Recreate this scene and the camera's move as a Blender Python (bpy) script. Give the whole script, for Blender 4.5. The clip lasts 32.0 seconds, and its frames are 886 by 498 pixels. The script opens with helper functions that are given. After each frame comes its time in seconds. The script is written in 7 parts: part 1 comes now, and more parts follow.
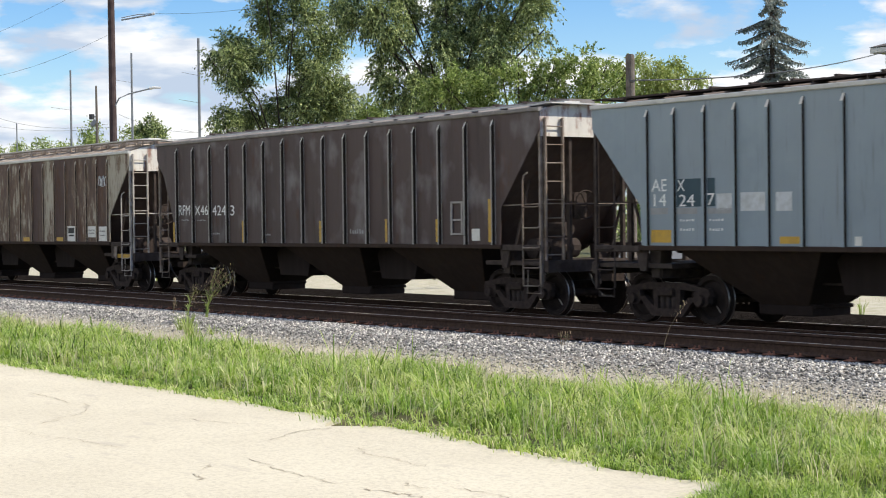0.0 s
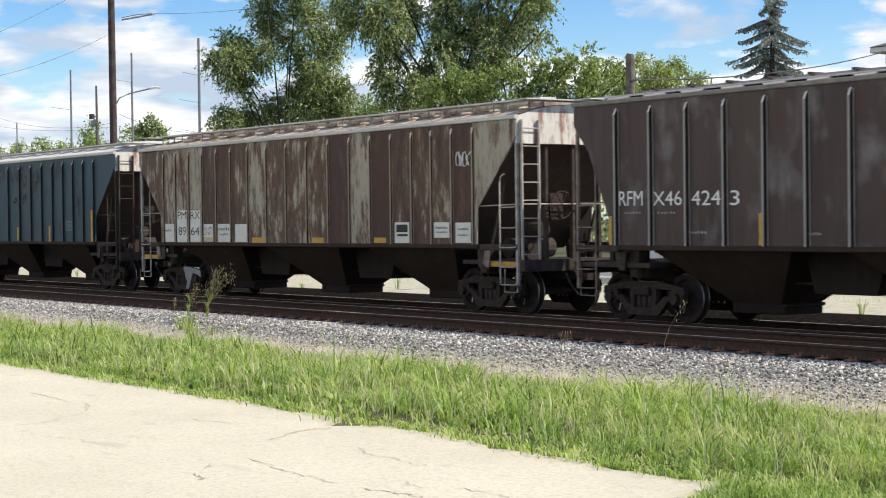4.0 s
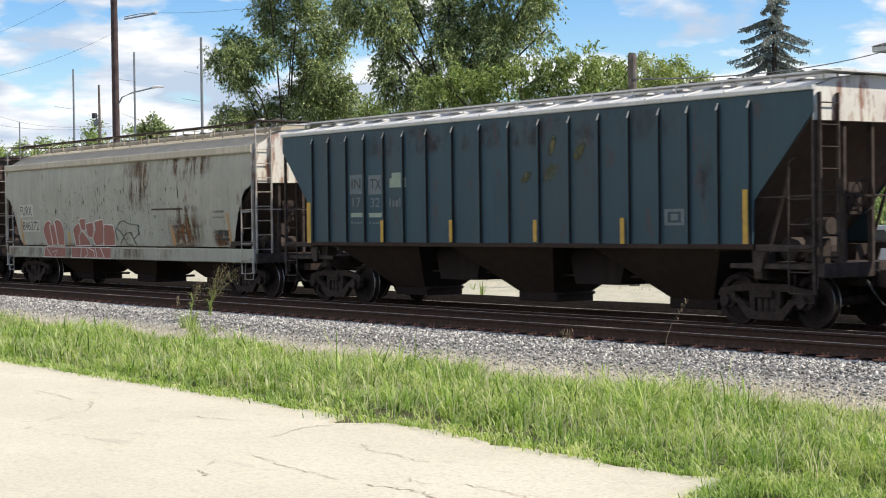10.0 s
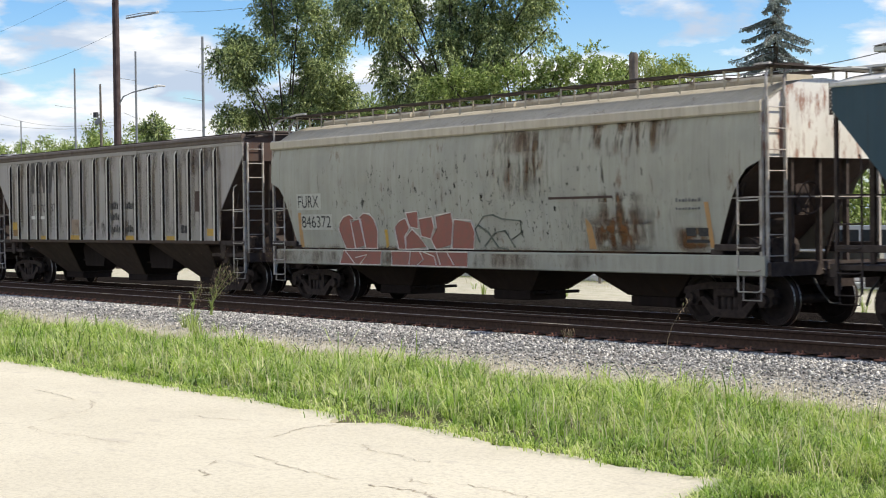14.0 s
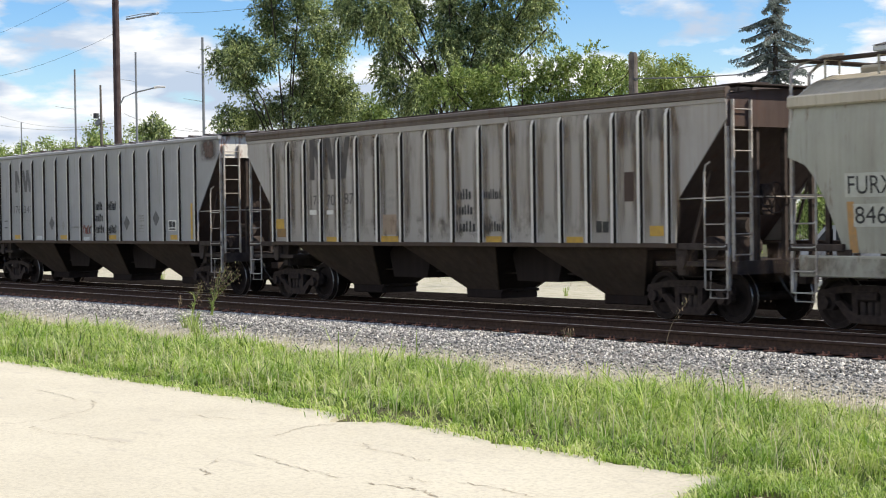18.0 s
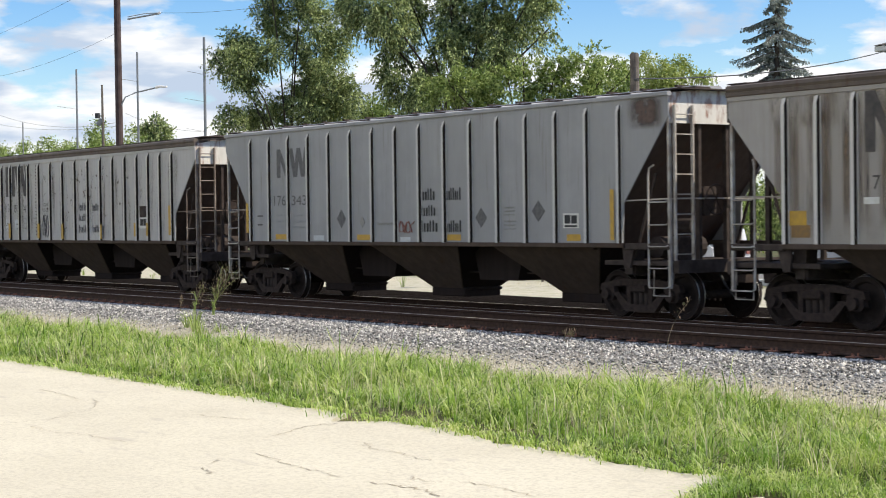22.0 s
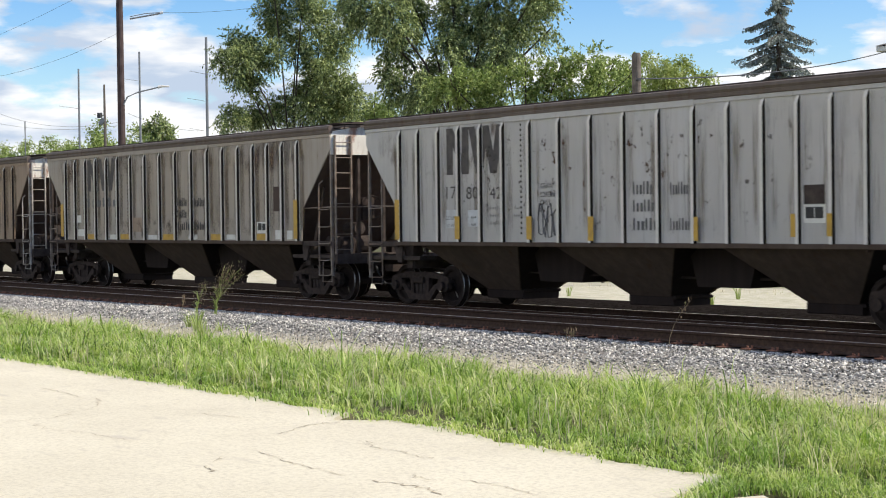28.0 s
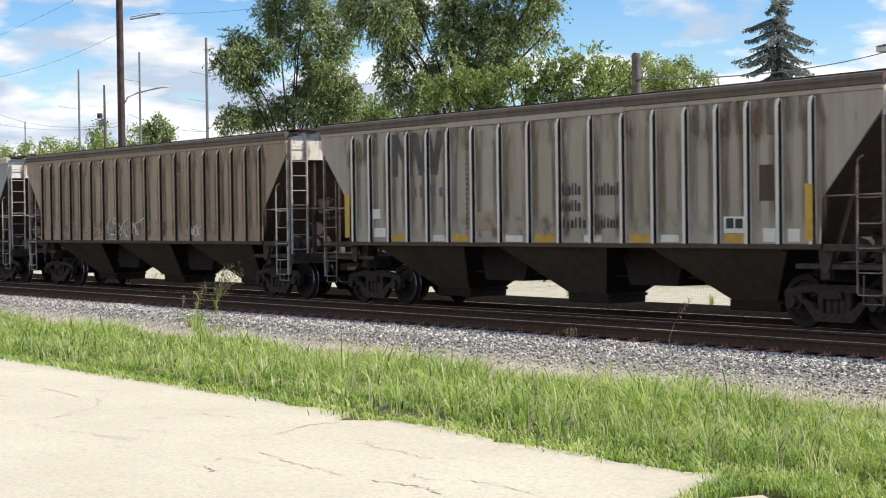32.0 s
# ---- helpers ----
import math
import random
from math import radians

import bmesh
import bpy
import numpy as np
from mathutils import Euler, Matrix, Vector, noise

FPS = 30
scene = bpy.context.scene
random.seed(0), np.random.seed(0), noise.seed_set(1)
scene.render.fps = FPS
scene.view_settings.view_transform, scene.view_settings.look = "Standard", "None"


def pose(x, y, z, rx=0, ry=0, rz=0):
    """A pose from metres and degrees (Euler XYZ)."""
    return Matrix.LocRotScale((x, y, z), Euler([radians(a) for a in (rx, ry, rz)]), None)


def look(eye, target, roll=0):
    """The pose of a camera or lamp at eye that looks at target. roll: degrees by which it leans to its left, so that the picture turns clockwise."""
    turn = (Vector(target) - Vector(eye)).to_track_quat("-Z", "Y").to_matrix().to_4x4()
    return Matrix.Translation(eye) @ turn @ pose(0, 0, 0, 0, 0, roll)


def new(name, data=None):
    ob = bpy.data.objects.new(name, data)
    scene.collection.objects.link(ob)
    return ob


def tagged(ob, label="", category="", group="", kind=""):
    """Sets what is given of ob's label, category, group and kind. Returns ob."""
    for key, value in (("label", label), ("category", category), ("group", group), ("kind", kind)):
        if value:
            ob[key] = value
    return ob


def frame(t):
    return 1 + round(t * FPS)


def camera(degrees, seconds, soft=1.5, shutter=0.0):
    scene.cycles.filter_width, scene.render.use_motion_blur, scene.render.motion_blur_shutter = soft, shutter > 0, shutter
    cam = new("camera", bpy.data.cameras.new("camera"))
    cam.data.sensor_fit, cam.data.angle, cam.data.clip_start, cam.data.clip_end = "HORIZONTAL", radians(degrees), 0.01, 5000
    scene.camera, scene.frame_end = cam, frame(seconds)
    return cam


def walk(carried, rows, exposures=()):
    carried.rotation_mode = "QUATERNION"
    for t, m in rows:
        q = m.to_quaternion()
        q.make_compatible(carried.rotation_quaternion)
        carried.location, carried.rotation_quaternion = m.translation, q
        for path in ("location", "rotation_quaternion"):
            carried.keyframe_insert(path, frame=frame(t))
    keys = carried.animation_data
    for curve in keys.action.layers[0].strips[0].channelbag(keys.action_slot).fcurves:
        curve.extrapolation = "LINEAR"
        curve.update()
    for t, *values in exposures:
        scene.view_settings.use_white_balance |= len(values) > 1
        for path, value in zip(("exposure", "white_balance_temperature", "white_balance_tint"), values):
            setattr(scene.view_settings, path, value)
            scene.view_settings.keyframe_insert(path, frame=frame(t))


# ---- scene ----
# ---- camera ----
cam = camera(29.544, 32.0, soft=1.05, shutter=0.3)
PATH = [
    (0, look((-0.078, -22.833, 1.956), (-24.276, -5.107, 1.451), -0.716)),
    (1.5, look((-0.076, -22.837, 1.957), (-24.272, -5.108, 1.451), -0.718)),
    (3.5, look((-0.063, -22.844, 1.960), (-24.260, -5.116, 1.453), -0.724)),
    (5.5, look((-0.045, -22.857, 1.959), (-24.256, -5.150, 1.430), -0.706)),
    (7, look((-0.003, -22.880, 1.957), (-24.218, -5.178, 1.421), -0.756)),
    (9, look((0.005, -22.894, 1.947), (-24.214, -5.198, 1.423), -0.702)),
    (11, look((0.005, -22.890, 1.946), (-24.224, -5.207, 1.423), -0.761)),
    (13, look((0.000, -22.891, 1.951), (-24.237, -5.219, 1.416), -0.701)),
    (14.5, look((0.011, -22.901, 1.955), (-24.225, -5.228, 1.417), -0.697)),
    (16.5, look((0.053, -22.921, 1.948), (-24.185, -5.251, 1.413), -0.783)),
    (19, look((0.076, -22.938, 1.952), (-24.166, -5.273, 1.418), -0.828)),
    (21.5, look((0.080, -22.944, 1.948), (-24.171, -5.291, 1.416), -0.775)),
    (23.5, look((0.093, -22.952, 1.941), (-24.170, -5.315, 1.417), -0.753)),
    (25.5, look((0.101, -22.963, 1.942), (-24.162, -5.327, 1.405), -0.733)),
    (27.5, look((0.117, -22.973, 1.941), (-24.156, -5.351, 1.409), -0.713)),
    (29.5, look((0.147, -22.991, 1.941), (-24.123, -5.365, 1.414), -0.732)),
    (32, look((0.141, -22.984, 1.938), (-24.132, -5.363, 1.416), -0.739)),
]
walk(cam, PATH)

# distance that the train has rolled, metres (0 at nine seconds)
TRAVEL = [(0, -39.8), (2, -30.93), (4, -22.07), (6, -13.23), (8, -4.4), (10, 4.39), (12, 13.14), (14, 21.82), (16, 30.43),
          (18, 38.96), (20, 47.43), (22, 55.87), (24, 64.25), (26, 72.58), (28, 80.87), (30, 89.14), (32, 97.39)]

# ---- light ----
SUN = Vector((0.50, 0.56, 0.68)).normalized()
scene.view_settings.exposure = 0.14
scene.view_settings.use_white_balance = True
scene.view_settings.white_balance_temperature, scene.view_settings.white_balance_tint = 6800, 9
sun_data = bpy.data.lights.new("sun", "SUN")
sun_data.energy, sun_data.angle, sun_data.color = 5.0, radians(0.53), (1.0, 0.95, 0.86)
sun = new("sun", sun_data)
sun.matrix_world = look(SUN * 100, (0, 0, 0))


def link(nt, a, b):
    nt.links.new(a, b)


def make_world():
    w = bpy.data.worlds.new("sky")
    scene.world = w
    w.use_nodes = True
    nt = w.node_tree
    nt.nodes.clear()
    N = nt.nodes.new
    out, bg = N("ShaderNodeOutputWorld"), N("ShaderNodeBackground")
    sky = N("ShaderNodeTexSky")
    sky.sky_type, sky.sun_disc = "NISHITA", False
    sky.sun_elevation = math.asin(SUN.z)
    sky.sun_rotation = math.atan2(SUN.x, SUN.y)
    sky.dust_density, sky.ozone_density, sky.air_density = 0.5, 2.2, 0.9
    bg.inputs["Strength"].default_value = 0.10
    tc, mp = N("ShaderNodeTexCoord"), N("ShaderNodeMapping")
    mp.inputs["Scale"].default_value = (15, 15, 42)
    mp.inputs["Location"].default_value = (5.4, 2.7, 1.1)
    no = N("ShaderNodeTexNoise")
    no.inputs["Scale"].default_value, no.inputs["Detail"].default_value, no.inputs["Roughness"].default_value = 1.0, 9, 0.52
    ramp = N("ShaderNodeValToRGB")
    ramp.color_ramp.elements[0].position, ramp.color_ramp.elements[1].position = 0.465, 0.575
    # softer grey undersides inside the white clouds
    mp2, no2, ramp2 = N("ShaderNodeMapping"), N("ShaderNodeTexNoise"), N("ShaderNodeValToRGB")
    mp2.inputs["Scale"].default_value = (9, 9, 38)
    mp2.inputs["Location"].default_value = (7.3, 2.2, 4.1)
    no2.inputs["Scale"].default_value, no2.inputs["Detail"].default_value = 1.0, 6
    ramp2.color_ramp.elements[0].position, ramp2.color_ramp.elements[1].position = 0.44, 0.58
    ramp2.color_ramp.elements[0].color, ramp2.color_ramp.elements[1].color = (5.0, 6.1, 7.9, 1), (10.2, 10.3, 10.6, 1)
    mix = N("ShaderNodeMix")
    mix.data_type = "RGBA"
    link(nt, tc.outputs["Generated"], mp.inputs["Vector"])
    link(nt, tc.outputs["Generated"], mp2.inputs["Vector"])
    link(nt, mp.outputs["Vector"], no.inputs["Vector"])
    link(nt, mp2.outputs["Vector"], no2.inputs["Vector"])
    # the cloud field thins out slowly towards one side, and above the band along the horizon
    dt, ad, sh = N("ShaderNodeVectorMath"), N("ShaderNodeMath"), N("ShaderNodeMath")
    sp, mr = N("ShaderNodeSeparateXYZ"), N("ShaderNodeMapRange")
    dt.operation, dt.inputs[1].default_value = "DOT_PRODUCT", (-0.10, -0.135, 0)
    ad.operation = sh.operation = "ADD"
    mr.inputs["From Min"].default_value, mr.inputs["From Max"].default_value = 0.06, 0.13
    mr.inputs["To Min"].default_value, mr.inputs["To Max"].default_value = 0.085, -0.005
    link(nt, tc.outputs["Generated"], sp.inputs[0])
    link(nt, sp.outputs["Z"], mr.inputs["Value"])
    link(nt, tc.outputs["Generated"], dt.inputs[0])
    link(nt, no.outputs["Fac"], ad.inputs[0])
    link(nt, dt.outputs["Value"], ad.inputs[1])
    link(nt, ad.outputs[0], sh.inputs[0])
    link(nt, mr.outputs["Result"], sh.inputs[1])
    link(nt, sh.outputs[0], ramp.inputs["Fac"])
    link(nt, no2.outputs["Fac"], ramp2.inputs["Fac"])
    link(nt, ramp.outputs["Color"], mix.inputs["Factor"])
    hs = N("ShaderNodeHueSaturation")
    hs.inputs["Hue"].default_value, hs.inputs["Saturation"].default_value, hs.inputs["Value"].default_value = 0.512, 1.45, 1.6
    link(nt, sky.outputs["Color"], hs.inputs["Color"])
    link(nt, hs.outputs["Color"], mix.inputs["A"])
    link(nt, ramp2.outputs["Color"], mix.inputs["B"])
    link(nt, mix.outputs["Result"], bg.inputs["Color"])
    link(nt, bg.outputs["Background"], out.inputs["Surface"])


make_world()


# ---- materials ----
def base_mat(name, rough=0.7, metal=0.0):
    m = bpy.data.materials.new(name)
    m.use_nodes = True
    nt = m.node_tree
    b = nt.nodes["Principled BSDF"]
    b.inputs["Roughness"].default_value, b.inputs["Metallic"].default_value = rough, metal
    b.inputs["Specular IOR Level"].default_value = 0.5 if rough < 0.7 else 0.12 if rough > 0.82 else 0.3
    return m, nt, b


def noise_fac(nt, scale, stretch=(1, 1, 1), detail=5, lo=0.4, hi=0.6, rough=0.55, coord="Object", shift=(0, 0, 0)):
    """A soft mask from noise, 0 below lo and 1 above hi."""
    N = nt.nodes.new
    tc, mp, no, rp = N("ShaderNodeTexCoord"), N("ShaderNodeMapping"), N("ShaderNodeTexNoise"), N("ShaderNodeMapRange")
    mp.inputs["Scale"].default_value = stretch
    mp.inputs["Location"].default_value = shift
    no.inputs["Scale"].default_value, no.inputs["Detail"].default_value, no.inputs["Roughness"].default_value = scale, detail, rough
    rp.inputs["From Min"].default_value, rp.inputs["From Max"].default_value = lo, hi
    link(nt, tc.outputs[coord], mp.inputs["Vector"])
    link(nt, mp.outputs["Vector"], no.inputs["Vector"])
    link(nt, no.outputs["Fac"], rp.inputs["Value"])
    return rp.outputs["Result"]


def blend(nt, fac, a, b, amount=1.0):
    mx = nt.nodes.new("ShaderNodeMix")
    mx.data_type = "RGBA"
    if amount < 1:
        mu = nt.nodes.new("ShaderNodeMath")
        mu.operation = "MULTIPLY"
        mu.inputs[1].default_value = amount
        link(nt, fac, mu.inputs[0])
        fac = mu.outputs[0]
    link(nt, fac, mx.inputs["Factor"])
    for key, v in (("A", a), ("B", b)):
        if isinstance(v, tuple):
            mx.inputs[key].default_value = (*v, 1)
        else:
            link(nt, v, mx.inputs[key])
    return mx.outputs["Result"]


def bump(nt, b, scale, strength, dist=0.01, coord="Object", stretch=(1, 1, 1)):
    f = noise_fac(nt, scale, stretch, 6, 0.2, 0.8, 0.6, coord)
    bp = nt.nodes.new("ShaderNodeBump")
    bp.inputs["Strength"].default_value, bp.inputs["Distance"].default_value = strength, dist
    link(nt, f, bp.inputs["Height"])
    link(nt, bp.outputs["Normal"], b.inputs["Normal"])


def speckled(name, a, c, scale=30, rough=0.8, metal=0.0, lo=0.35, hi=0.65, amount=1.0, big=None, bump_at=None, coord="Object"):
    """A plain surface of two tones, with an optional third tone in large stains."""
    m, nt, b = base_mat(name, rough, metal)
    col = blend(nt, noise_fac(nt, scale, lo=lo, hi=hi, coord=coord), a, c, amount)
    if big:
        col = blend(nt, noise_fac(nt, big[1], lo=0.48, hi=0.68, coord=coord), col, big[0], big[2])
    link(nt, col, b.inputs["Base Color"])
    if bump_at:
        bump(nt, b, bump_at[0], bump_at[1], bump_at[2], coord)
    return m


def paint(name, base, streak, rust, streak_amt=0.6, rust_amt=0.5, rust_lo=0.56, panel_tone=None, panel_amt=0.9, flake=False, shift=0, rough=0.62, scuff=None):
    """Weathered steel paint: upright streaks, blotches and rust. With panel_tone the single sheets differ;
    with flake that tone lies in ragged patches, as old paint does over rust."""
    m, nt, b = base_mat(name, rough)
    b.inputs["Specular IOR Level"].default_value = 0.24 if rough < 0.85 else 0.12
    N = nt.nodes.new
    col = base
    f1 = noise_fac(nt, 1.0, (6.0, 6.0, 0.3), 8, 0.40, 0.68, 0.62, shift=(shift, 0, 0))
    col = blend(nt, f1, col, streak, streak_amt)
    f2 = noise_fac(nt, 0.9, (1, 1, 1.0), 6, 0.42, 0.7, 0.6, shift=(0, shift, 3))
    col = blend(nt, f2, col, tuple(0.6 * v for v in base), 0.4)
    if panel_tone:
        oi = N("ShaderNodeObjectInfo")
        fac = oi.outputs["Random"]
        if flake:
            f3 = noise_fac(nt, 1.0, (4.0, 4.0, 1.0), 12, 0.0, 1.0, 0.76, shift=(9, shift, 1))
            mu, ad, mr, m2 = N("ShaderNodeMath"), N("ShaderNodeMath"), N("ShaderNodeMapRange"), N("ShaderNodeMapRange")
            mu.operation, mu.inputs[1].default_value = "MULTIPLY", 0.36
            ad.operation = "ADD"
            link(nt, oi.outputs["Random"], mu.inputs[0])
            link(nt, mu.outputs[0], ad.inputs[0])
            link(nt, f3, ad.inputs[1])
            m2.inputs["From Min"].default_value, m2.inputs["From Max"].default_value = 0.56, 0.74
            mr.inputs["From Min"].default_value, mr.inputs["From Max"].default_value = 0.72, 0.79
            link(nt, ad.outputs[0], m2.inputs["Value"])
            link(nt, ad.outputs[0], mr.inputs["Value"])
            col = blend(nt, m2.outputs["Result"], col, (0.155, 0.098, 0.062), 0.8)
            fac = mr.outputs["Result"]
        col = blend(nt, fac, col, panel_tone, panel_amt)
        if flake:
            col = blend(nt, noise_fac(nt, 1.0, (9, 9, 1.5), 8, 0.55, 0.72, 0.65, shift=(4, shift, 2)), col, tuple(0.5 * v for v in streak), 0.7)
    if scuff:
        col = blend(nt, noise_fac(nt, 1.0, (1.3, 1.3, 0.95), 5, 0.52, 0.70, 0.5, shift=(3, shift, 7)), col, scuff, 0.75)
        col = blend(nt, noise_fac(nt, 1.0, (2.6, 2.6, 0.35), 6, 0.56, 0.74, 0.55, shift=(8, shift, 1)), col, tuple(0.45 * v for v in base), 0.7)
    f4 = noise_fac(nt, 2.2, (1.6, 1.6, 0.5), 9, rust_lo, rust_lo + 0.1, 0.7, shift=(shift, 5, 0))
    col = blend(nt, f4, col, rust, rust_amt)
    f5 = noise_fac(nt, 1.0, (16, 16, 0.9), 6, 0.60, 0.74, 0.6, shift=(2, shift, 6))
    col = blend(nt, f5, col, tuple(0.5 * v for v in rust), 0.4)
    link(nt, col, b.inputs["Base Color"])
    rr = N("ShaderNodeMapRange")
    rr.inputs["To Min"].default_value, rr.inputs["To Max"].default_value = rough, min(1, rough + 0.25)
    link(nt, f4, rr.inputs["Value"])
    link(nt, rr.outputs["Result"], b.inputs["Roughness"])
    bump(nt, b, 3.0, 0.25, 0.02, stretch=(1, 1, 0.6))
    return m


RUST = (0.13, 0.052, 0.025)
DARK = (0.028, 0.022, 0.019)
M_brown = paint("brown_paint", (0.066, 0.045, 0.043), (0.115, 0.085, 0.078), (0.12, 0.055, 0.035), 0.3, 0.4, 0.58, panel_tone=(0.085, 0.058, 0.052), panel_amt=0.7, shift=1, rough=0.5, scuff=(0.21, 0.19, 0.19))
M_beige = paint("flaking_beige_paint", (0.064, 0.034, 0.029), (0.105, 0.062, 0.045), (0.12, 0.066, 0.043), 0.15, 0.5, 0.52, panel_tone=(0.42, 0.385, 0.31), panel_amt=0.82, flake=True, shift=2, rough=0.55)
M_teal = paint("teal_paint", (0.028, 0.068, 0.095), (0.050, 0.094, 0.118), (0.095, 0.060, 0.055), 0.55, 0.6, 0.57, panel_tone=(0.040, 0.066, 0.082), shift=3, rough=0.5)
M_slate = paint("slate_blue_paint", (0.255, 0.31, 0.35), (0.30, 0.35, 0.385), (0.16, 0.11, 0.085), 0.4, 0.3, 0.68, panel_tone=(0.265, 0.305, 0.335), panel_amt=0.6, shift=4, rough=0.5)
M_pale = paint("pale_grey_paint", (0.40, 0.392, 0.335), (0.315, 0.295, 0.24), (0.15, 0.075, 0.035), 0.6, 0.85, 0.60, shift=5)
M_grey = paint("grey_paint", (0.325, 0.322, 0.325), (0.40, 0.395, 0.395), (0.26, 0.18, 0.12), 0.5, 0.4, 0.66, panel_tone=(0.285, 0.28, 0.275), panel_amt=0.6, shift=6, rough=0.55)
M_grime = paint("grimy_grey_paint", (0.40, 0.372, 0.35), (0.30, 0.258, 0.225), (0.18, 0.105, 0.06), 0.6, 0.5, 0.66, panel_tone=(0.32, 0.29, 0.258), panel_amt=0.7, shift=7, rough=0.55)
M_grime2 = paint("rusty_grey_paint", (0.505, 0.49, 0.48), (0.40, 0.355, 0.315), (0.15, 0.075, 0.04), 0.5, 0.7, 0.66, panel_tone=(0.43, 0.41, 0.385), panel_amt=0.7, shift=8, rough=0.55)
M_tan = paint("brown_stained_grey_paint", (0.40, 0.30, 0.225), (0.24, 0.158, 0.108), (0.12, 0.06, 0.032), 0.7, 0.55, 0.62, panel_tone=(0.25, 0.185, 0.13), panel_amt=0.8, shift=9, rough=0.55)
M_dust = paint("dusty_brown_grey_paint", (0.40, 0.36, 0.32), (0.28, 0.228, 0.185), (0.16, 0.09, 0.05), 0.65, 0.5, 0.65, panel_tone=(0.32, 0.265, 0.205), panel_amt=0.75, shift=25, rough=0.55)
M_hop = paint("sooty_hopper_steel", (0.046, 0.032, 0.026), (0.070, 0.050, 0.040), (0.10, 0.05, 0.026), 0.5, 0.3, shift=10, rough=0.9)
M_hopg = paint("dusty_hopper_steel", (0.085, 0.062, 0.050), (0.125, 0.095, 0.075), (0.09, 0.052, 0.032), 0.6, 0.5, shift=11, rough=0.9)
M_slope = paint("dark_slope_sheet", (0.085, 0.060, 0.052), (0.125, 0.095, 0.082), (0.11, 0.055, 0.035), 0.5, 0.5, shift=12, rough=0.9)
# near-black tone paints the shade under and between the hoppers
M_under = paint("black_underside_shade", (0.030, 0.022, 0.020), (0.045, 0.034, 0.030), (0.05, 0.03, 0.02), 0.5, 0.3, shift=31, rough=0.9)
M_rib_rust = paint("worn_rib_steel", (0.30, 0.28, 0.265), (0.42, 0.395, 0.37), (0.14, 0.07, 0.04), 0.6, 0.6, 0.56, shift=13, rough=0.7)
M_rib_tan = paint("chalky_rib_paint", (0.30, 0.22, 0.165), (0.50, 0.45, 0.37), RUST, 0.7, 0.6, 0.55, shift=19)
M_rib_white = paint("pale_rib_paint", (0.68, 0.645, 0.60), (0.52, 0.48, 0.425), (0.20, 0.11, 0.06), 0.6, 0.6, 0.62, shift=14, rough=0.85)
M_ribside = paint("dark_rib_shade_paint", (0.034, 0.027, 0.022), (0.06, 0.048, 0.04), (0.06, 0.032, 0.02), 0.6, 0.4, 0.6, shift=21, rough=0.9)
M_white = paint("white_end_paint", (0.72, 0.69, 0.62), (0.60, 0.55, 0.47), (0.27, 0.13, 0.085), 0.5, 0.9, 0.50, shift=15)
M_roof = paint("dusty_roof_paint", (0.60, 0.54, 0.45), (0.44, 0.37, 0.29), (0.2, 0.12, 0.08), 0.6, 0.5, shift=16)
M_roofdark = paint("dark_roof_paint", (0.11, 0.085, 0.07), (0.16, 0.125, 0.10), (0.11, 0.05, 0.03), 0.6, 0.4, shift=17)
M_rooflight = paint("bleached_and_sunlit_roof_paint", (0.60, 0.59, 0.56), (0.50, 0.48, 0.44), (0.2, 0.11, 0.07), 0.5, 0.4, 0.64, shift=18)
M_iron = speckled("sooty_cast_steel", (0.036, 0.027, 0.024), (0.064, 0.047, 0.040), 9, 0.85, 0.0, bump_at=(25, 0.3, 0.01))
M_wheel = speckled("wheel_steel", (0.026, 0.020, 0.018), (0.044, 0.033, 0.029), 6, 0.85)
M_tread = speckled("polished_wheel_tread", (0.45, 0.43, 0.41), (0.34, 0.32, 0.30), 30, 0.38, 1.0)
M_frame = speckled("dusty_frame_steel", (0.044, 0.034, 0.030), (0.078, 0.061, 0.054), 5, 0.85, bump_at=(20, 0.2, 0.01))
M_ladder = speckled("worn_ladder_steel", (0.15, 0.105, 0.08), (0.28, 0.235, 0.20), 4, 0.75)
M_ladderw = speckled("white_ladder_steel", (0.50, 0.47, 0.43), (0.30, 0.25, 0.21), 4, 0.7)
M_yellow = speckled("yellow_reflector", (0.56, 0.33, 0.035), (0.44, 0.26, 0.045), 9, 0.55)
M_signw = speckled("white_stencil_panel", (0.72, 0.71, 0.67), (0.62, 0.60, 0.55), 8, 0.6)
M_black = speckled("black_stencil", (0.03, 0.03, 0.032), (0.05, 0.048, 0.046), 20, 0.7)
M_ink = speckled("faded_dark_stencil", (0.10, 0.095, 0.10), (0.15, 0.145, 0.14), 12, 0.7)
M_letter = speckled("white_lettering", (0.82, 0.82, 0.80), (0.72, 0.72, 0.70), 14, 0.65)
M_faint = speckled("faded_lettering", (0.34, 0.34, 0.34), (0.28, 0.28, 0.28), 6, 0.7)
M_graf = speckled("red_spray_paint", (0.31, 0.10, 0.075), (0.25, 0.105, 0.08), 6, 0.6)
M_grafw = speckled("pale_spray_outline", (0.72, 0.66, 0.60), (0.62, 0.55, 0.50), 6, 0.6)
M_rail = speckled("rusty_rail_side", (0.050, 0.032, 0.025), (0.080, 0.050, 0.038), 14, 0.9, bump_at=(40, 0.2, 0.005))
# polished head; the sky's sheen on it is painted as a pale tone
M_railtop = speckled("polished_rail_head_sheen", (0.52, 0.45, 0.38), (0.40, 0.34, 0.28), 8, 0.45, 0.0)
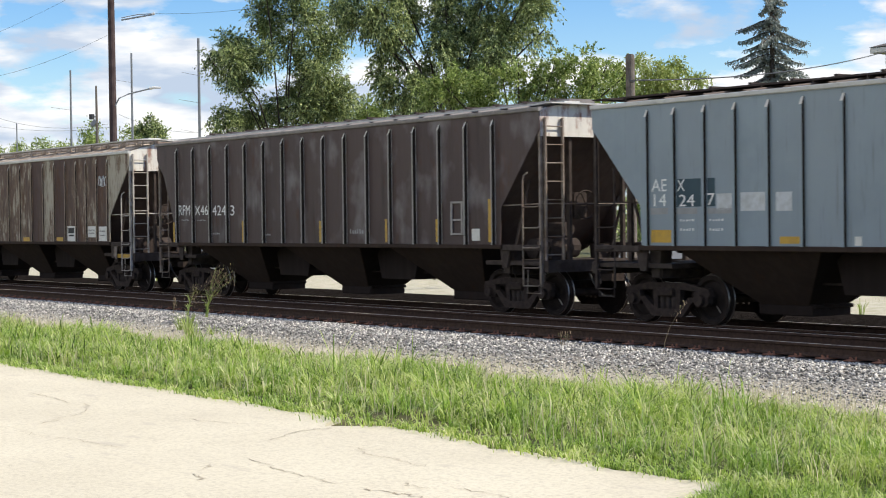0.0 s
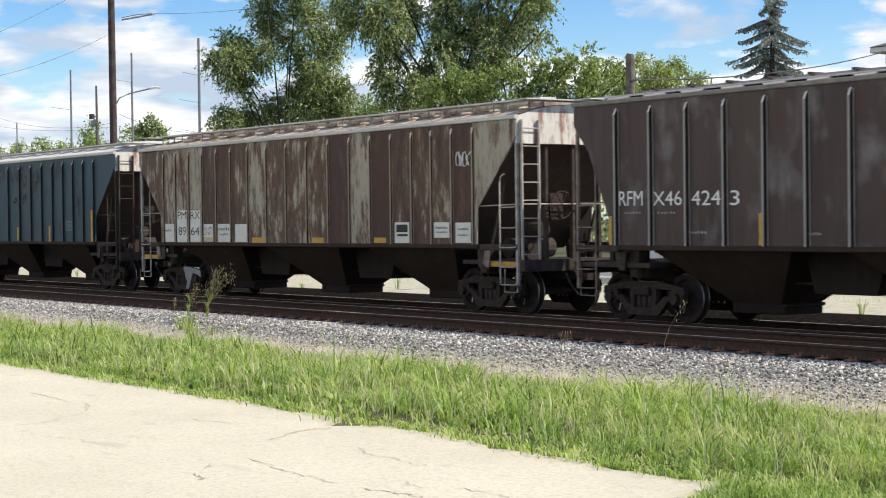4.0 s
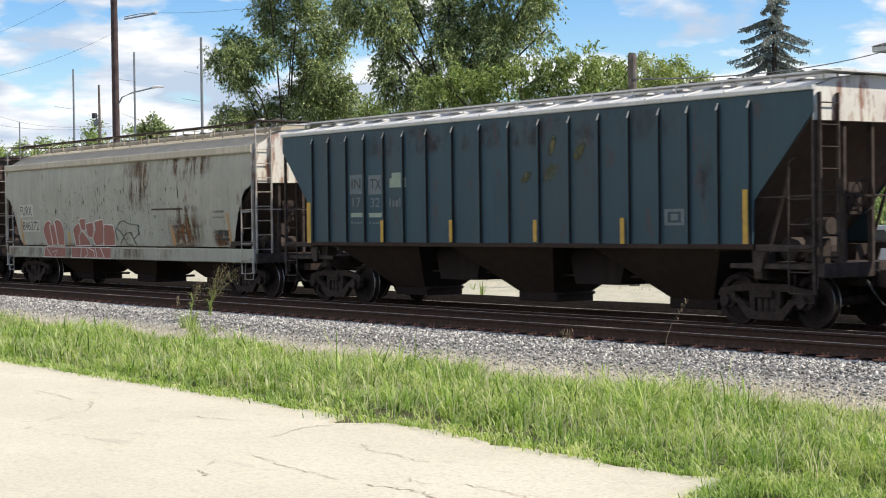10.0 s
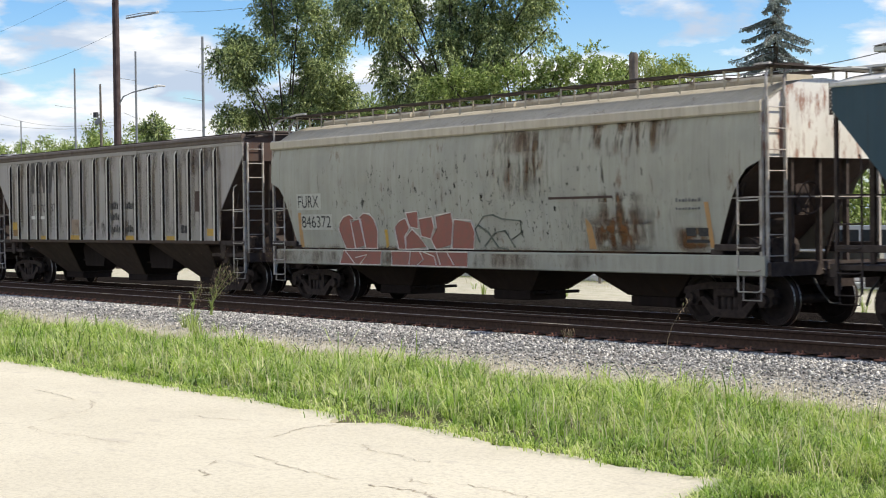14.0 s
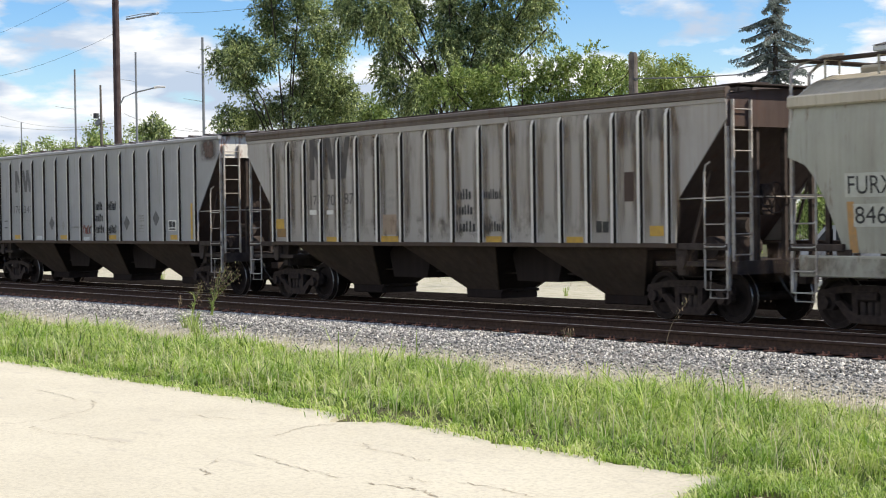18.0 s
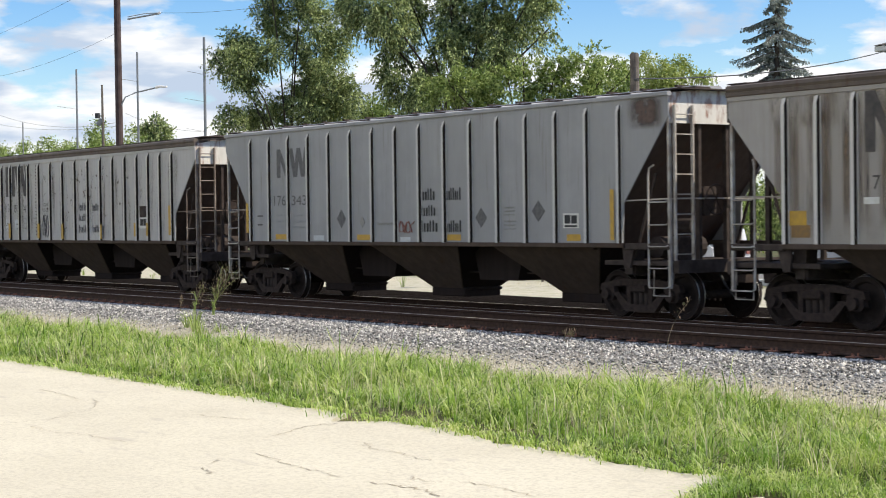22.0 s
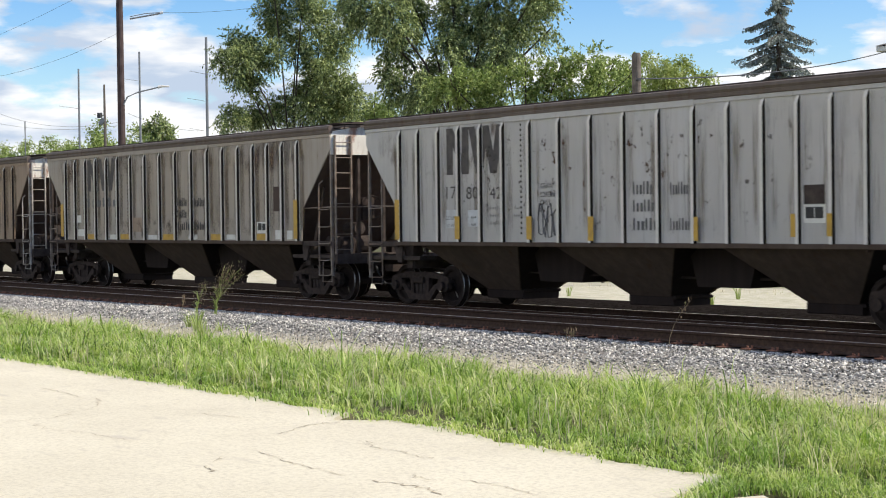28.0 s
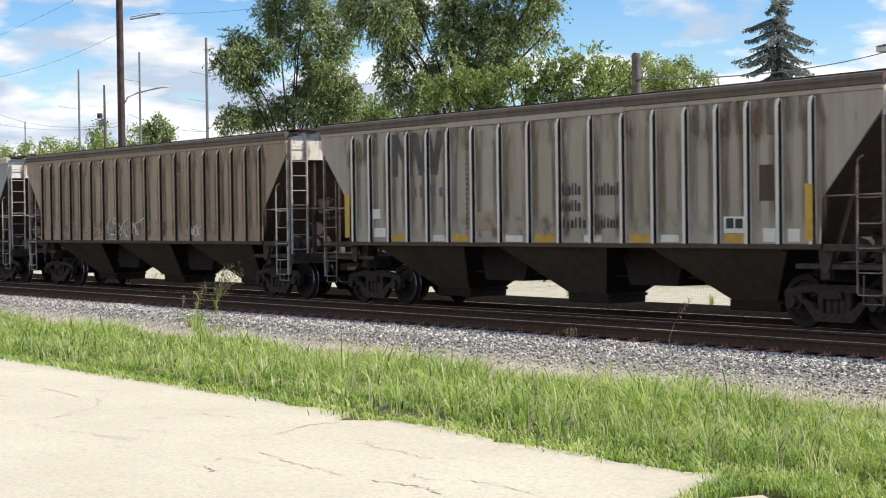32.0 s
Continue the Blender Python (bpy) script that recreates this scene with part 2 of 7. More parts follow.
M_tie = speckled("weathered_tie_wood", (0.032, 0.025, 0.02), (0.06, 0.046, 0.036), 12, 0.9, bump_at=(30, 0.5, 0.01))
M_plate = speckled("rusty_tie_plate", (0.22, 0.095, 0.06), (0.32, 0.16, 0.11), 20, 0.9)
M_bark = speckled("tree_bark", (0.055, 0.045, 0.036), (0.095, 0.078, 0.062), 8, 0.95, bump_at=(10, 0.6, 0.03))
M_pole = speckled("creosoted_pole_wood", (0.060, 0.042, 0.040), (0.095, 0.07, 0.066), 3, 0.9)
M_polegrey = speckled("weathered_pole_wood", (0.125, 0.105, 0.088), (0.19, 0.165, 0.14), 5, 0.9, bump_at=(14, 0.6, 0.02))
M_mast = speckled("grey_steel_mast", (0.17, 0.185, 0.195), (0.24, 0.25, 0.26), 2, 0.5)
M_wire = speckled("black_cable", (0.03, 0.03, 0.032), (0.045, 0.045, 0.045), 3, 0.6)


def island_mat(name, tones, rough, trans=0.0, patch=None):
    """Many small pieces in one mesh, each with its own tone."""
    m, nt, b = base_mat(name, rough)
    N = nt.nodes.new
    ge, rp = N("ShaderNodeNewGeometry"), N("ShaderNodeValToRGB")
    for i, c in enumerate(tones):
        e = rp.color_ramp.elements[i] if i < 2 else rp.color_ramp.elements.new(1)
        e.color = (*c, 1)
    for i, e in enumerate(rp.color_ramp.elements):
        e.position = i / (len(tones) - 1)
    for i, c in enumerate(tones):
        rp.color_ramp.elements[i].color = (*c, 1)
    link(nt, ge.outputs["Random Per Island"], rp.inputs["Fac"])
    tone = rp.outputs["Color"]
    if patch:
        mx = N("ShaderNodeMix")
        mx.data_type, mx.blend_type = "RGBA", "MULTIPLY"
        link(nt, noise_fac(nt, patch[1], lo=0.42, hi=0.62, detail=3), mx.inputs["Factor"])
        link(nt, tone, mx.inputs["A"])
        mx.inputs["B"].default_value = (*patch[0], 1)
        tone = mx.outputs["Result"]
    link(nt, tone, b.inputs["Base Color"])
    if trans:
        tr, ad, out = N("ShaderNodeBsdfTranslucent"), N("ShaderNodeMixShader"), nt.nodes["Material Output"]
        ad.inputs[0].default_value = trans
        link(nt, tone, tr.inputs["Color"])
        link(nt, b.outputs[0], ad.inputs[1])
        link(nt, tr.outputs[0], ad.inputs[2])
        link(nt, ad.outputs[0], out.inputs["Surface"])
    return m


M_leaf = island_mat("green_leaves", [(0.055, 0.085, 0.042), (0.165, 0.225, 0.088), (0.37, 0.435, 0.165), (0.59, 0.64, 0.31)], 0.75, 0.26)
M_leaf2 = island_mat("light_green_leaves", [(0.08, 0.125, 0.03), (0.20, 0.28, 0.07), (0.34, 0.42, 0.12), (0.50, 0.56, 0.22)], 0.75, 0.28)
M_willow = island_mat("yellow_green_leaves", [(0.22, 0.28, 0.06), (0.36, 0.42, 0.12), (0.48, 0.53, 0.20)], 0.4, 0.42)
M_needle = island_mat("fir_needles", [(0.16, 0.19, 0.165), (0.26, 0.295, 0.26), (0.38, 0.41, 0.37)], 0.6, 0.34)
M_grass = island_mat("grass_blades", [(0.06, 0.115, 0.016), (0.28, 0.415, 0.055), (0.46, 0.59, 0.115), (0.64, 0.72, 0.23), (0.88, 0.84, 0.50)], 0.5, 0.48, patch=((0.60, 0.74, 0.50), 1.3))
M_dry = island_mat("dry_grass", [(0.58, 0.51, 0.34), (0.72, 0.64, 0.45), (0.54, 0.54, 0.27)], 0.7, 0.35)
M_stone = island_mat("ballast_stones", [(0.09, 0.086, 0.080), (0.23, 0.22, 0.205), (0.38, 0.36, 0.332), (0.52, 0.495, 0.45), (0.86, 0.81, 0.73)], 0.85)
M_seed = island_mat("dry_seed_heads", [(0.13, 0.095, 0.06), (0.24, 0.17, 0.115), (0.15, 0.16, 0.06)], 0.8)


def stain_mat(name, colour, stretch, lo, hi, shift=0):
    """A stain with a ragged edge of its own, clear where there is none."""
    m, nt, b = base_mat(name, 0.9)
    N = nt.nodes.new
    col = blend(nt, noise_fac(nt, 12, lo=0.35, hi=0.65), colour, tuple(0.72 * c for c in colour))
    link(nt, col, b.inputs["Base Color"])
    f = noise_fac(nt, 1.0, stretch, 10, lo, hi, 0.68, shift=(shift, 0, shift))
    # the stain thins out towards its rim
    tc, sp = N("ShaderNodeTexCoord"), N("ShaderNodeSeparateXYZ")
    link(nt, tc.outputs["Generated"], sp.inputs[0])
    for axis, reach in (("X", 0.4), ("Z", 0.3)):
        pp, mr, mu = N("ShaderNodeMath"), N("ShaderNodeMapRange"), N("ShaderNodeMath")
        pp.operation, pp.inputs[1].default_value = "PINGPONG", 0.5
        mr.interpolation_type = "SMOOTHSTEP"
        mr.inputs["From Max"].default_value = reach
        mu.operation = "MULTIPLY"
        link(nt, sp.outputs[axis], pp.inputs[0])
        link(nt, pp.outputs[0], mr.inputs["Value"])
        link(nt, mr.outputs["Result"], mu.inputs[0])
        link(nt, f, mu.inputs[1])
        f = mu.outputs[0]
    tr, mx, out = N("ShaderNodeBsdfTransparent"), N("ShaderNodeMixShader"), nt.nodes["Material Output"]
    link(nt, f, mx.inputs[0])
    link(nt, tr.outputs[0], mx.inputs[1])
    link(nt, b.outputs[0], mx.inputs[2])
    link(nt, mx.outputs[0], out.inputs["Surface"])
    return m


# ---- mesh tools ----
class Geo:
    """A growing list of corners and faces."""

    def __init__(self):
        self.v, self.f, self.m, self.slot = [], [], [], 0

    def add(self, verts, faces):
        k = len(self.v)
        self.v += [tuple(p) for p in verts]
        self.f += [tuple(i + k for i in f) for f in faces]
        self.m += [self.slot] * len(faces)
        return self

    def box(self, x0, x1, y0, y1, z0, z1, c=0.0):
        """A box, with its upright and lengthwise edges cut by c."""
        if not c:
            p = [(x, y, z) for z in (z0, z1) for y in (y0, y1) for x in (x0, x1)]
            return self.add(p, [(0, 2, 3, 1), (4, 5, 7, 6), (0, 1, 5, 4), (2, 6, 7, 3), (0, 4, 6, 2), (1, 3, 7, 5)])
        ring = [(y0 + c, z0), (y1 - c, z0), (y1, z0 + c), (y1, z1 - c), (y1 - c, z1), (y0 + c, z1), (y0, z1 - c), (y0, z0 + c)]
        p = [(x, y, z) for x in (x0, x1) for y, z in ring]
        fs = [tuple(range(7, -1, -1)), tuple(range(8, 16))] + [(i, (i + 1) % 8, (i + 1) % 8 + 8, i + 8) for i in range(8)]
        return self.add(p, fs)

    def prism(self, poly, y0, y1):
        """An outline in x and z, thick from y0 to y1."""
        n = len(poly)
        p = [(x, y0, z) for x, z in poly] + [(x, y1, z) for x, z in poly]
        fs = [tuple(range(n)), tuple(range(2 * n - 1, n - 1, -1))] + [((i + 1) % n, i, i + n, (i + 1) % n + n) for i in range(n)]
        return self.add(p, fs)

    def slab(self, poly, z0, z1):
        """An outline in x and y, thick from z0 to z1."""
        n = len(poly)
        p = [(x, y, z0) for x, y in poly] + [(x, y, z1) for x, y in poly]
        fs = [tuple(range(n - 1, -1, -1)), tuple(range(n, 2 * n))] + [(i, (i + 1) % n, (i + 1) % n + n, i + n) for i in range(n)]
        return self.add(p, fs)

    def tube(self, pts, r, n=6, taper=None):
        pts = [Vector(p) for p in pts]
        vs, fs = [], []
        for i, p in enumerate(pts):
            d = (pts[min(i + 1, len(pts) - 1)] - pts[max(i - 1, 0)]).normalized()
            a = d.orthogonal().normalized() if abs(d.z) < 0.9 else Vector((1, 0, 0)).cross(d).normalized()
            b = d.cross(a)
            rr = r if taper is None else r + (taper - r) * i / (len(pts) - 1)
            for k in range(n):
                w = 2 * math.pi * k / n
                vs.append(p + a * rr * math.cos(w) + b * rr * math.sin(w))
        for i in range(len(pts) - 1):
            for k in range(n):
                fs.append((i * n + k, i * n + (k + 1) % n, (i + 1) * n + (k + 1) % n, (i + 1) * n + k))
        fs += [tuple(range(n - 1, -1, -1)), tuple(range(len(vs) - n, len(vs)))]
        return self.add(vs, fs)

    def lathe_y(self, prof, cx, cz, n=28, caps=True):
        """Turn a profile of (radius, y) about the axis along y."""
        vs = [(cx + r * math.cos(2 * math.pi * k / n), y, cz + r * math.sin(2 * math.pi * k / n)) for r, y in prof for k in range(n)]
        fs = [(i * n + k, (i + 1) * n + k, (i + 1) * n + (k + 1) % n, i * n + (k + 1) % n) for i in range(len(prof) - 1) for k in range(n)]
        if caps:
            fs += [tuple(range(n)), tuple(range(len(vs) - 1, len(vs) - n - 1, -1))]
        return self.add(vs, fs)

    def frustum(self, x, y, z1, tx, ty, z0, bx, by):
        p = [(x - bx, y - by, z0), (x + bx, y - by, z0), (x + bx, y + by, z0), (x - bx, y + by, z0),
             (x - tx, y - ty, z1), (x + tx, y - ty, z1), (x + tx, y + ty, z1), (x - tx, y + ty, z1)]
        return self.add(p, [(0, 3, 2, 1), (4, 5, 6, 7), (0, 1, 5, 4), (1, 2, 6, 5), (2, 3, 7, 6), (3, 0, 4, 7)])

    def mesh(self, name, *mats, smooth=False):
        me = bpy.data.meshes.new(name)
        me.from_pydata(self.v, [], self.f)
        for m in mats:
            me.materials.append(m)
        if len(mats) > 1:
            me.polygons.foreach_set("material_index", self.m)
        if smooth:
            me.polygons.foreach_set("use_smooth", [True] * len(me.polygons))
        me.update()
        return me


def part(name, geo, material, parent=None, label="", at=None):
    """One mesh object under a thing or a part; geo may be a finished mesh."""
    me = geo.mesh(name, material) if isinstance(geo, Geo) else geo
    ob = new(name, me)
    ob.parent = parent
    if at:
        ob.location = at
    if label:
        tagged(ob, label)
    return ob


def thing(name, label, category, group="", at=(0, 0, 0), rz=0):
    ob = tagged(new(name), label, category, group)
    ob.matrix_world = pose(*at, 0, 0, rz)
    ob.empty_display_size = 0.3
    return ob


def big_mesh(name, verts, faces, *mats, idx=None, smooth=False):
    """A mesh from numpy arrays, all faces with the same number of corners."""
    me = bpy.data.meshes.new(name)
    verts, faces = np.asarray(verts, dtype=np.float32), np.asarray(faces, dtype=np.int32)
    n, k = faces.shape
    me.vertices.add(len(verts))
    me.vertices.foreach_set("co", verts.ravel())
    me.loops.add(n * k)
    me.loops.foreach_set("vertex_index", faces.ravel())
    me.polygons.add(n)
    me.polygons.foreach_set("loop_start", np.arange(0, n * k, k, dtype=np.int32))
    for m in mats:
        me.materials.append(m)
    if idx is not None:
        me.polygons.foreach_set("material_index", np.asarray(idx, dtype=np.int32))
    if smooth:
        me.polygons.foreach_set("use_smooth", np.ones(n, dtype=bool))
    me.update(calc_edges=True)
    me.validate()
    return me


RNG = np.random.default_rng(11)


# ---- ground ----
def ground_height(x, y):
    """The level of the bare ground, below the ballast and the grass."""
    pts_y = [-400, -16, -12.9, -10.5, -7.4, -6.6, 3.0, 4.2, 9.5, 40, 900]
    pts_z = [-0.4, -0.4, -0.24, -0.34, -0.47, -0.5, -0.5, -0.15, -0.15, -0.2, -0.3]
    return np.interp(y, pts_y, pts_z)


def make_ground():
    m, nt, b = base_mat("soil_and_turf", 0.95)
    col = blend(nt, noise_fac(nt, 0.6, lo=0.42, hi=0.6), (0.065, 0.08, 0.03), (0.13, 0.115, 0.06))
    col = blend(nt, noise_fac(nt, 14, lo=0.4, hi=0.65), col, (0.09, 0.085, 0.05), 0.6)
    # dry, pale verge on the far side of the tracks
    N = nt.nodes.new
    tc, sp, r1, r2, mu = N("ShaderNodeTexCoord"), N("ShaderNodeSeparateXYZ"), N("ShaderNodeMapRange"), N("ShaderNodeMapRange"), N("ShaderNodeMath")
    r1.inputs["From Min"].default_value, r1.inputs["From Max"].default_value = 4.2, 4.6
    r2.inputs["From Min"].default_value, r2.inputs["From Max"].default_value = 14.0, 12.0
    mu.operation = "MULTIPLY"
    link(nt, tc.outputs["Object"], sp.inputs[0])
    link(nt, sp.outputs["Y"], r1.inputs["Value"])
    link(nt, sp.outputs["Y"], r2.inputs["Value"])
    link(nt, r1.outputs[0], mu.inputs[0])
    link(nt, r2.outputs[0], mu.inputs[1])
    dry = blend(nt, noise_fac(nt, 3, lo=0.4, hi=0.7), (0.55, 0.51, 0.40), (0.40, 0.37, 0.26))
    dry = blend(nt, noise_fac(nt, 22, (1, 1, 1), 6, 0.45, 0.7), dry, (0.30, 0.29, 0.19), 0.55)
    col = blend(nt, mu.outputs[0], col, dry)
    link(nt, col, b.inputs["Base Color"])
    bump(nt, b, 9, 0.6, 0.05)
    xs = np.unique(np.concatenate([np.linspace(-2500, -120, 12), np.linspace(-120, 30, 76), np.linspace(30, 2500, 12)]))
    ys = np.unique(np.concatenate([np.linspace(-2500, -40, 8), np.linspace(-40, -16, 9), np.linspace(-16, 12, 57), np.linspace(12, 60, 12), np.linspace(60, 2500, 10)]))
    X, Y = np.meshgrid(xs, ys)
    Z = ground_height(X, Y)
    near = (abs(Y) < 40) & (abs(X + 30) < 100)
    Z = Z + near * 0.03 * np.sin(X * 1.7 + Y) * np.cos(Y * 2.1 - X * 0.6)
    v = np.stack([X, Y, Z], -1).reshape(-1, 3)
    nx, ny = len(xs), len(ys)
    i = (np.arange(ny - 1)[:, None] * nx + np.arange(nx - 1)).ravel()
    f = np.stack([i, i + 1, i + nx + 1, i + nx], 1)
    tagged(new("ground", big_mesh("ground", v, f, m, smooth=True)), "grassy ground with a dry pale verge beside the tracks", "ground", kind="structure")


make_ground()


# ---- the two tracks ----
RAIL_H, GAUGE = 0.18, 1.435
TRACKS = ((0.0, 0.0), (-3.68, 0.14))  # centre line y and height of the rail head
RAIL_X0, RAIL_X1 = -330.0, 60.0


def make_tracks():
    # ballast bed: one sheet over both tracks, with sloping shoulders
    prof = [(-8.1, -0.52), (-7.2, -0.44), (-5.7, -0.12), (-5.05, -0.065), (-2.2, -0.07), (-1.75, -0.14), (-1.3, -0.2), (1.4, -0.19), (2.2, -0.04), (3.4, 0.0), (4.1, -0.1), (4.6, -0.25)]
    xs = np.linspace(RAIL_X0, RAIL_X1, 196)
    prof_y = np.concatenate([np.linspace(a[0], c[0], 5)[:-1] for a, c in zip(prof, prof[1:])] + [[prof[-1][0]]])
    prof_z = np.interp(prof_y, [a[0] for a in prof], [a[1] for a in prof])
    X, Y = np.meshgrid(xs, prof_y)
    Z = np.repeat(prof_z[:, None], len(xs), 1) + 0.012 * np.sin(X * 5.1 + Y * 3) * np.cos(Y * 7 - X)
    v = np.stack([X, Y, Z], -1).reshape(-1, 3)
    nx = len(xs)
    i = (np.arange(len(prof_y) - 1)[:, None] * nx + np.arange(nx - 1)).ravel()
    m, nt, b = base_mat("ballast_bed", 0.95)
    b.inputs["Specular IOR Level"].default_value = 0.0
    N = nt.nodes.new
    tc, vo, rp = N("ShaderNodeTexCoord"), N("ShaderNodeTexVoronoi"), N("ShaderNodeValToRGB")
    vo.inputs["Scale"].default_value = 26
    rp.color_ramp.elements[0].color, rp.color_ramp.elements[1].color = (0.09, 0.087, 0.082, 1), (0.42, 0.40, 0.375, 1)
    link(nt, tc.outputs["Object"], vo.inputs["Vector"])
    link(nt, vo.outputs["Color"], rp.inputs["Fac"])
    col = blend(nt, noise_fac(nt, 0.8, lo=0.45, hi=0.65), rp.outputs["Color"], (0.26, 0.21, 0.16), 0.35)
    # sandy dust where the ballast meets the grass
    sp0, r0 = N("ShaderNodeSeparateXYZ"), N("ShaderNodeMapRange")
    r0.inputs["From Min"].default_value, r0.inputs["From Max"].default_value = -5.9, -6.7
    link(nt, tc.outputs["Object"], sp0.inputs[0])
    link(nt, sp0.outputs["Y"], r0.inputs["Value"])
    col = blend(nt, r0.outputs[0], col, blend(nt, noise_fac(nt, 3, lo=0.4, hi=0.65), (0.60, 0.535, 0.42), (0.44, 0.39, 0.30)))
    # oil-soaked cinders at the running track; train's shadow painted in over the near one
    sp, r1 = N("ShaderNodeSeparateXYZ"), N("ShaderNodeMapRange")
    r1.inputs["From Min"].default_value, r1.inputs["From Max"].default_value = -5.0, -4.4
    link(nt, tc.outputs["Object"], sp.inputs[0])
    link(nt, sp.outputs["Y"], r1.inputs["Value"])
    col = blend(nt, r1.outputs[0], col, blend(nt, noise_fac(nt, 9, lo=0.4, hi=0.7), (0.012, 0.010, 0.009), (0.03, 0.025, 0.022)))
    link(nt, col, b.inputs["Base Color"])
    bp = N("ShaderNodeBump")
    bp.inputs["Distance"].default_value = 0.03
    link(nt, vo.outputs["Distance"], bp.inputs["Height"])
    link(nt, bp.outputs["Normal"], b.inputs["Normal"])
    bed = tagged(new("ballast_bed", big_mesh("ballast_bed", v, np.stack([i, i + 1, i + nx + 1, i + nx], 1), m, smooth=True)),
                 "grey crushed-stone ballast bed under two tracks", "ballast", kind="structure")
    # loose stones on the near shoulder
    n = 64000
    xs_ = -8 - 52 * RNG.random(n) ** 1.25
    ys_ = -4.85 - 2.6 * RNG.random(n) ** 1.25
    thin = RNG.random(n) < np.clip((ys_ + 7.3) / 1.5, 0.12, 1)
    xs_, ys_ = xs_[thin], ys_[thin]
    n = len(xs_)
    s = RNG.uniform(0.011, 0.033, n) * np.clip((ys_ + 8.6) / 2.6, 0.6, 1)
    o = np.array([(1, 0, 0), (-1, 0, 0), (0, 1, 0), (0, -1, 0), (0, 0, 1), (0, 0, -1)], dtype=float)
    F8 = np.array([(0, 2, 4), (2, 1, 4), (1, 3, 4), (3, 0, 4), (2, 0, 5), (1, 2, 5), (3, 1, 5), (0, 3, 5)])
    ang = RNG.random(n) * 6.28
    V = o[None] * RNG.uniform(0.6, 1.3, (n, 6, 3)) + RNG.normal(0, 0.28, (n, 6, 3))
    ca, sa = np.cos(ang)[:, None], np.sin(ang)[:, None]
    V = np.stack([V[..., 0] * ca - V[..., 1] * sa, V[..., 0] * sa + V[..., 1] * ca, V[..., 2] * 0.75], -1) * s[:, None, None]
    base = np.interp(ys_, prof_y, prof_z)
    V += np.stack([xs_, ys_, base + 0.3 * s], -1)[:, None]
    f = (F8[None] + 6 * np.arange(n)[:, None, None]).reshape(-1, 3)
    tagged(new("ballast_stones", big_mesh("ballast_stones", V.reshape(-1, 3), f, M_stone)), "loose sunlit grey and white ballast stones beside the track", "gravel", kind="stuff")
    # rails
    half = [(0.075, 0), (0.075, 0.012), (0.02, 0.03), (0.009, 0.05), (0.009, 0.125), (0.034, 0.14), (0.036, 0.165), (0.03, 0.178), (0.0, 0.18)]
    ring = half + [(-a, c) for a, c in half[-2::-1]]
    tie_me = Geo().box(-0.115, 0.115, -1.3, 1.3, -0.16, 0.0, 0.012).mesh("tie", M_tie)
    plate_me = Geo().box(-0.09, 0.09, -0.20, 0.20, 0.0, 0.018, 0.004).tube([(0.05, -0.1, 0.0), (0.05, -0.1, 0.06)], 0.016, 5) \
        .tube([(-0.05, -0.1, 0.0), (-0.05, -0.1, 0.052)], 0.016, 5).tube([(0.03, -0.17, 0.0), (0.035, -0.172, 0.045)], 0.016, 5).mesh("tie_plate", M_plate)
    for k, (cy, top) in enumerate(TRACKS):
        tr = tagged(new("railway_track"), ("rusty running track that carries the train" if k == 0 else "empty rusty track in front of the train, shaded"), "track", "parallel tracks", "structure")
        for side in (-1, 1):
            y0 = cy + side * (GAUGE / 2 + 0.036)
            g = Geo()
            nr = len(ring)
            g.v = [(x, y0 + a, top - RAIL_H + c) for x in (RAIL_X0, RAIL_X1) for a, c in ring]
            g.f = [(i, i + nr, (i + 1) % nr + nr, (i + 1) % nr) for i in range(nr)] + [tuple(range(nr)), tuple(range(2 * nr - 1, nr - 1, -1))]
            g.m = [1 if i in (7, 8) else 0 for i in range(nr)] + [0, 0]
            part("rail", g.mesh("rail", M_rail, M_railtop), None, tr)
        zt = top - RAIL_H - 0.018
        x = -9.0
        far_ties = Geo()
        while x > -200:
            if x > -80:
                part("tie", tie_me, None, tr, at=(x, cy + RNG.uniform(-0.03, 0.03), zt))
            else:
                far_ties.box(x - 0.115, x + 0.115, cy - 1.3, cy + 1.3, zt - 0.16, zt)
            if x > -62:
                for side in (-1, 1):
                    part("tie_plate", plate_me, None, tr, at=(x, cy + side * (GAUGE / 2 + 0.036), zt))
            x -= 0.5 + RNG.uniform(-0.015, 0.015)
        tagged(part("distant_ties", far_ties, M_tie, tr), kind="stuff")


make_tracks()


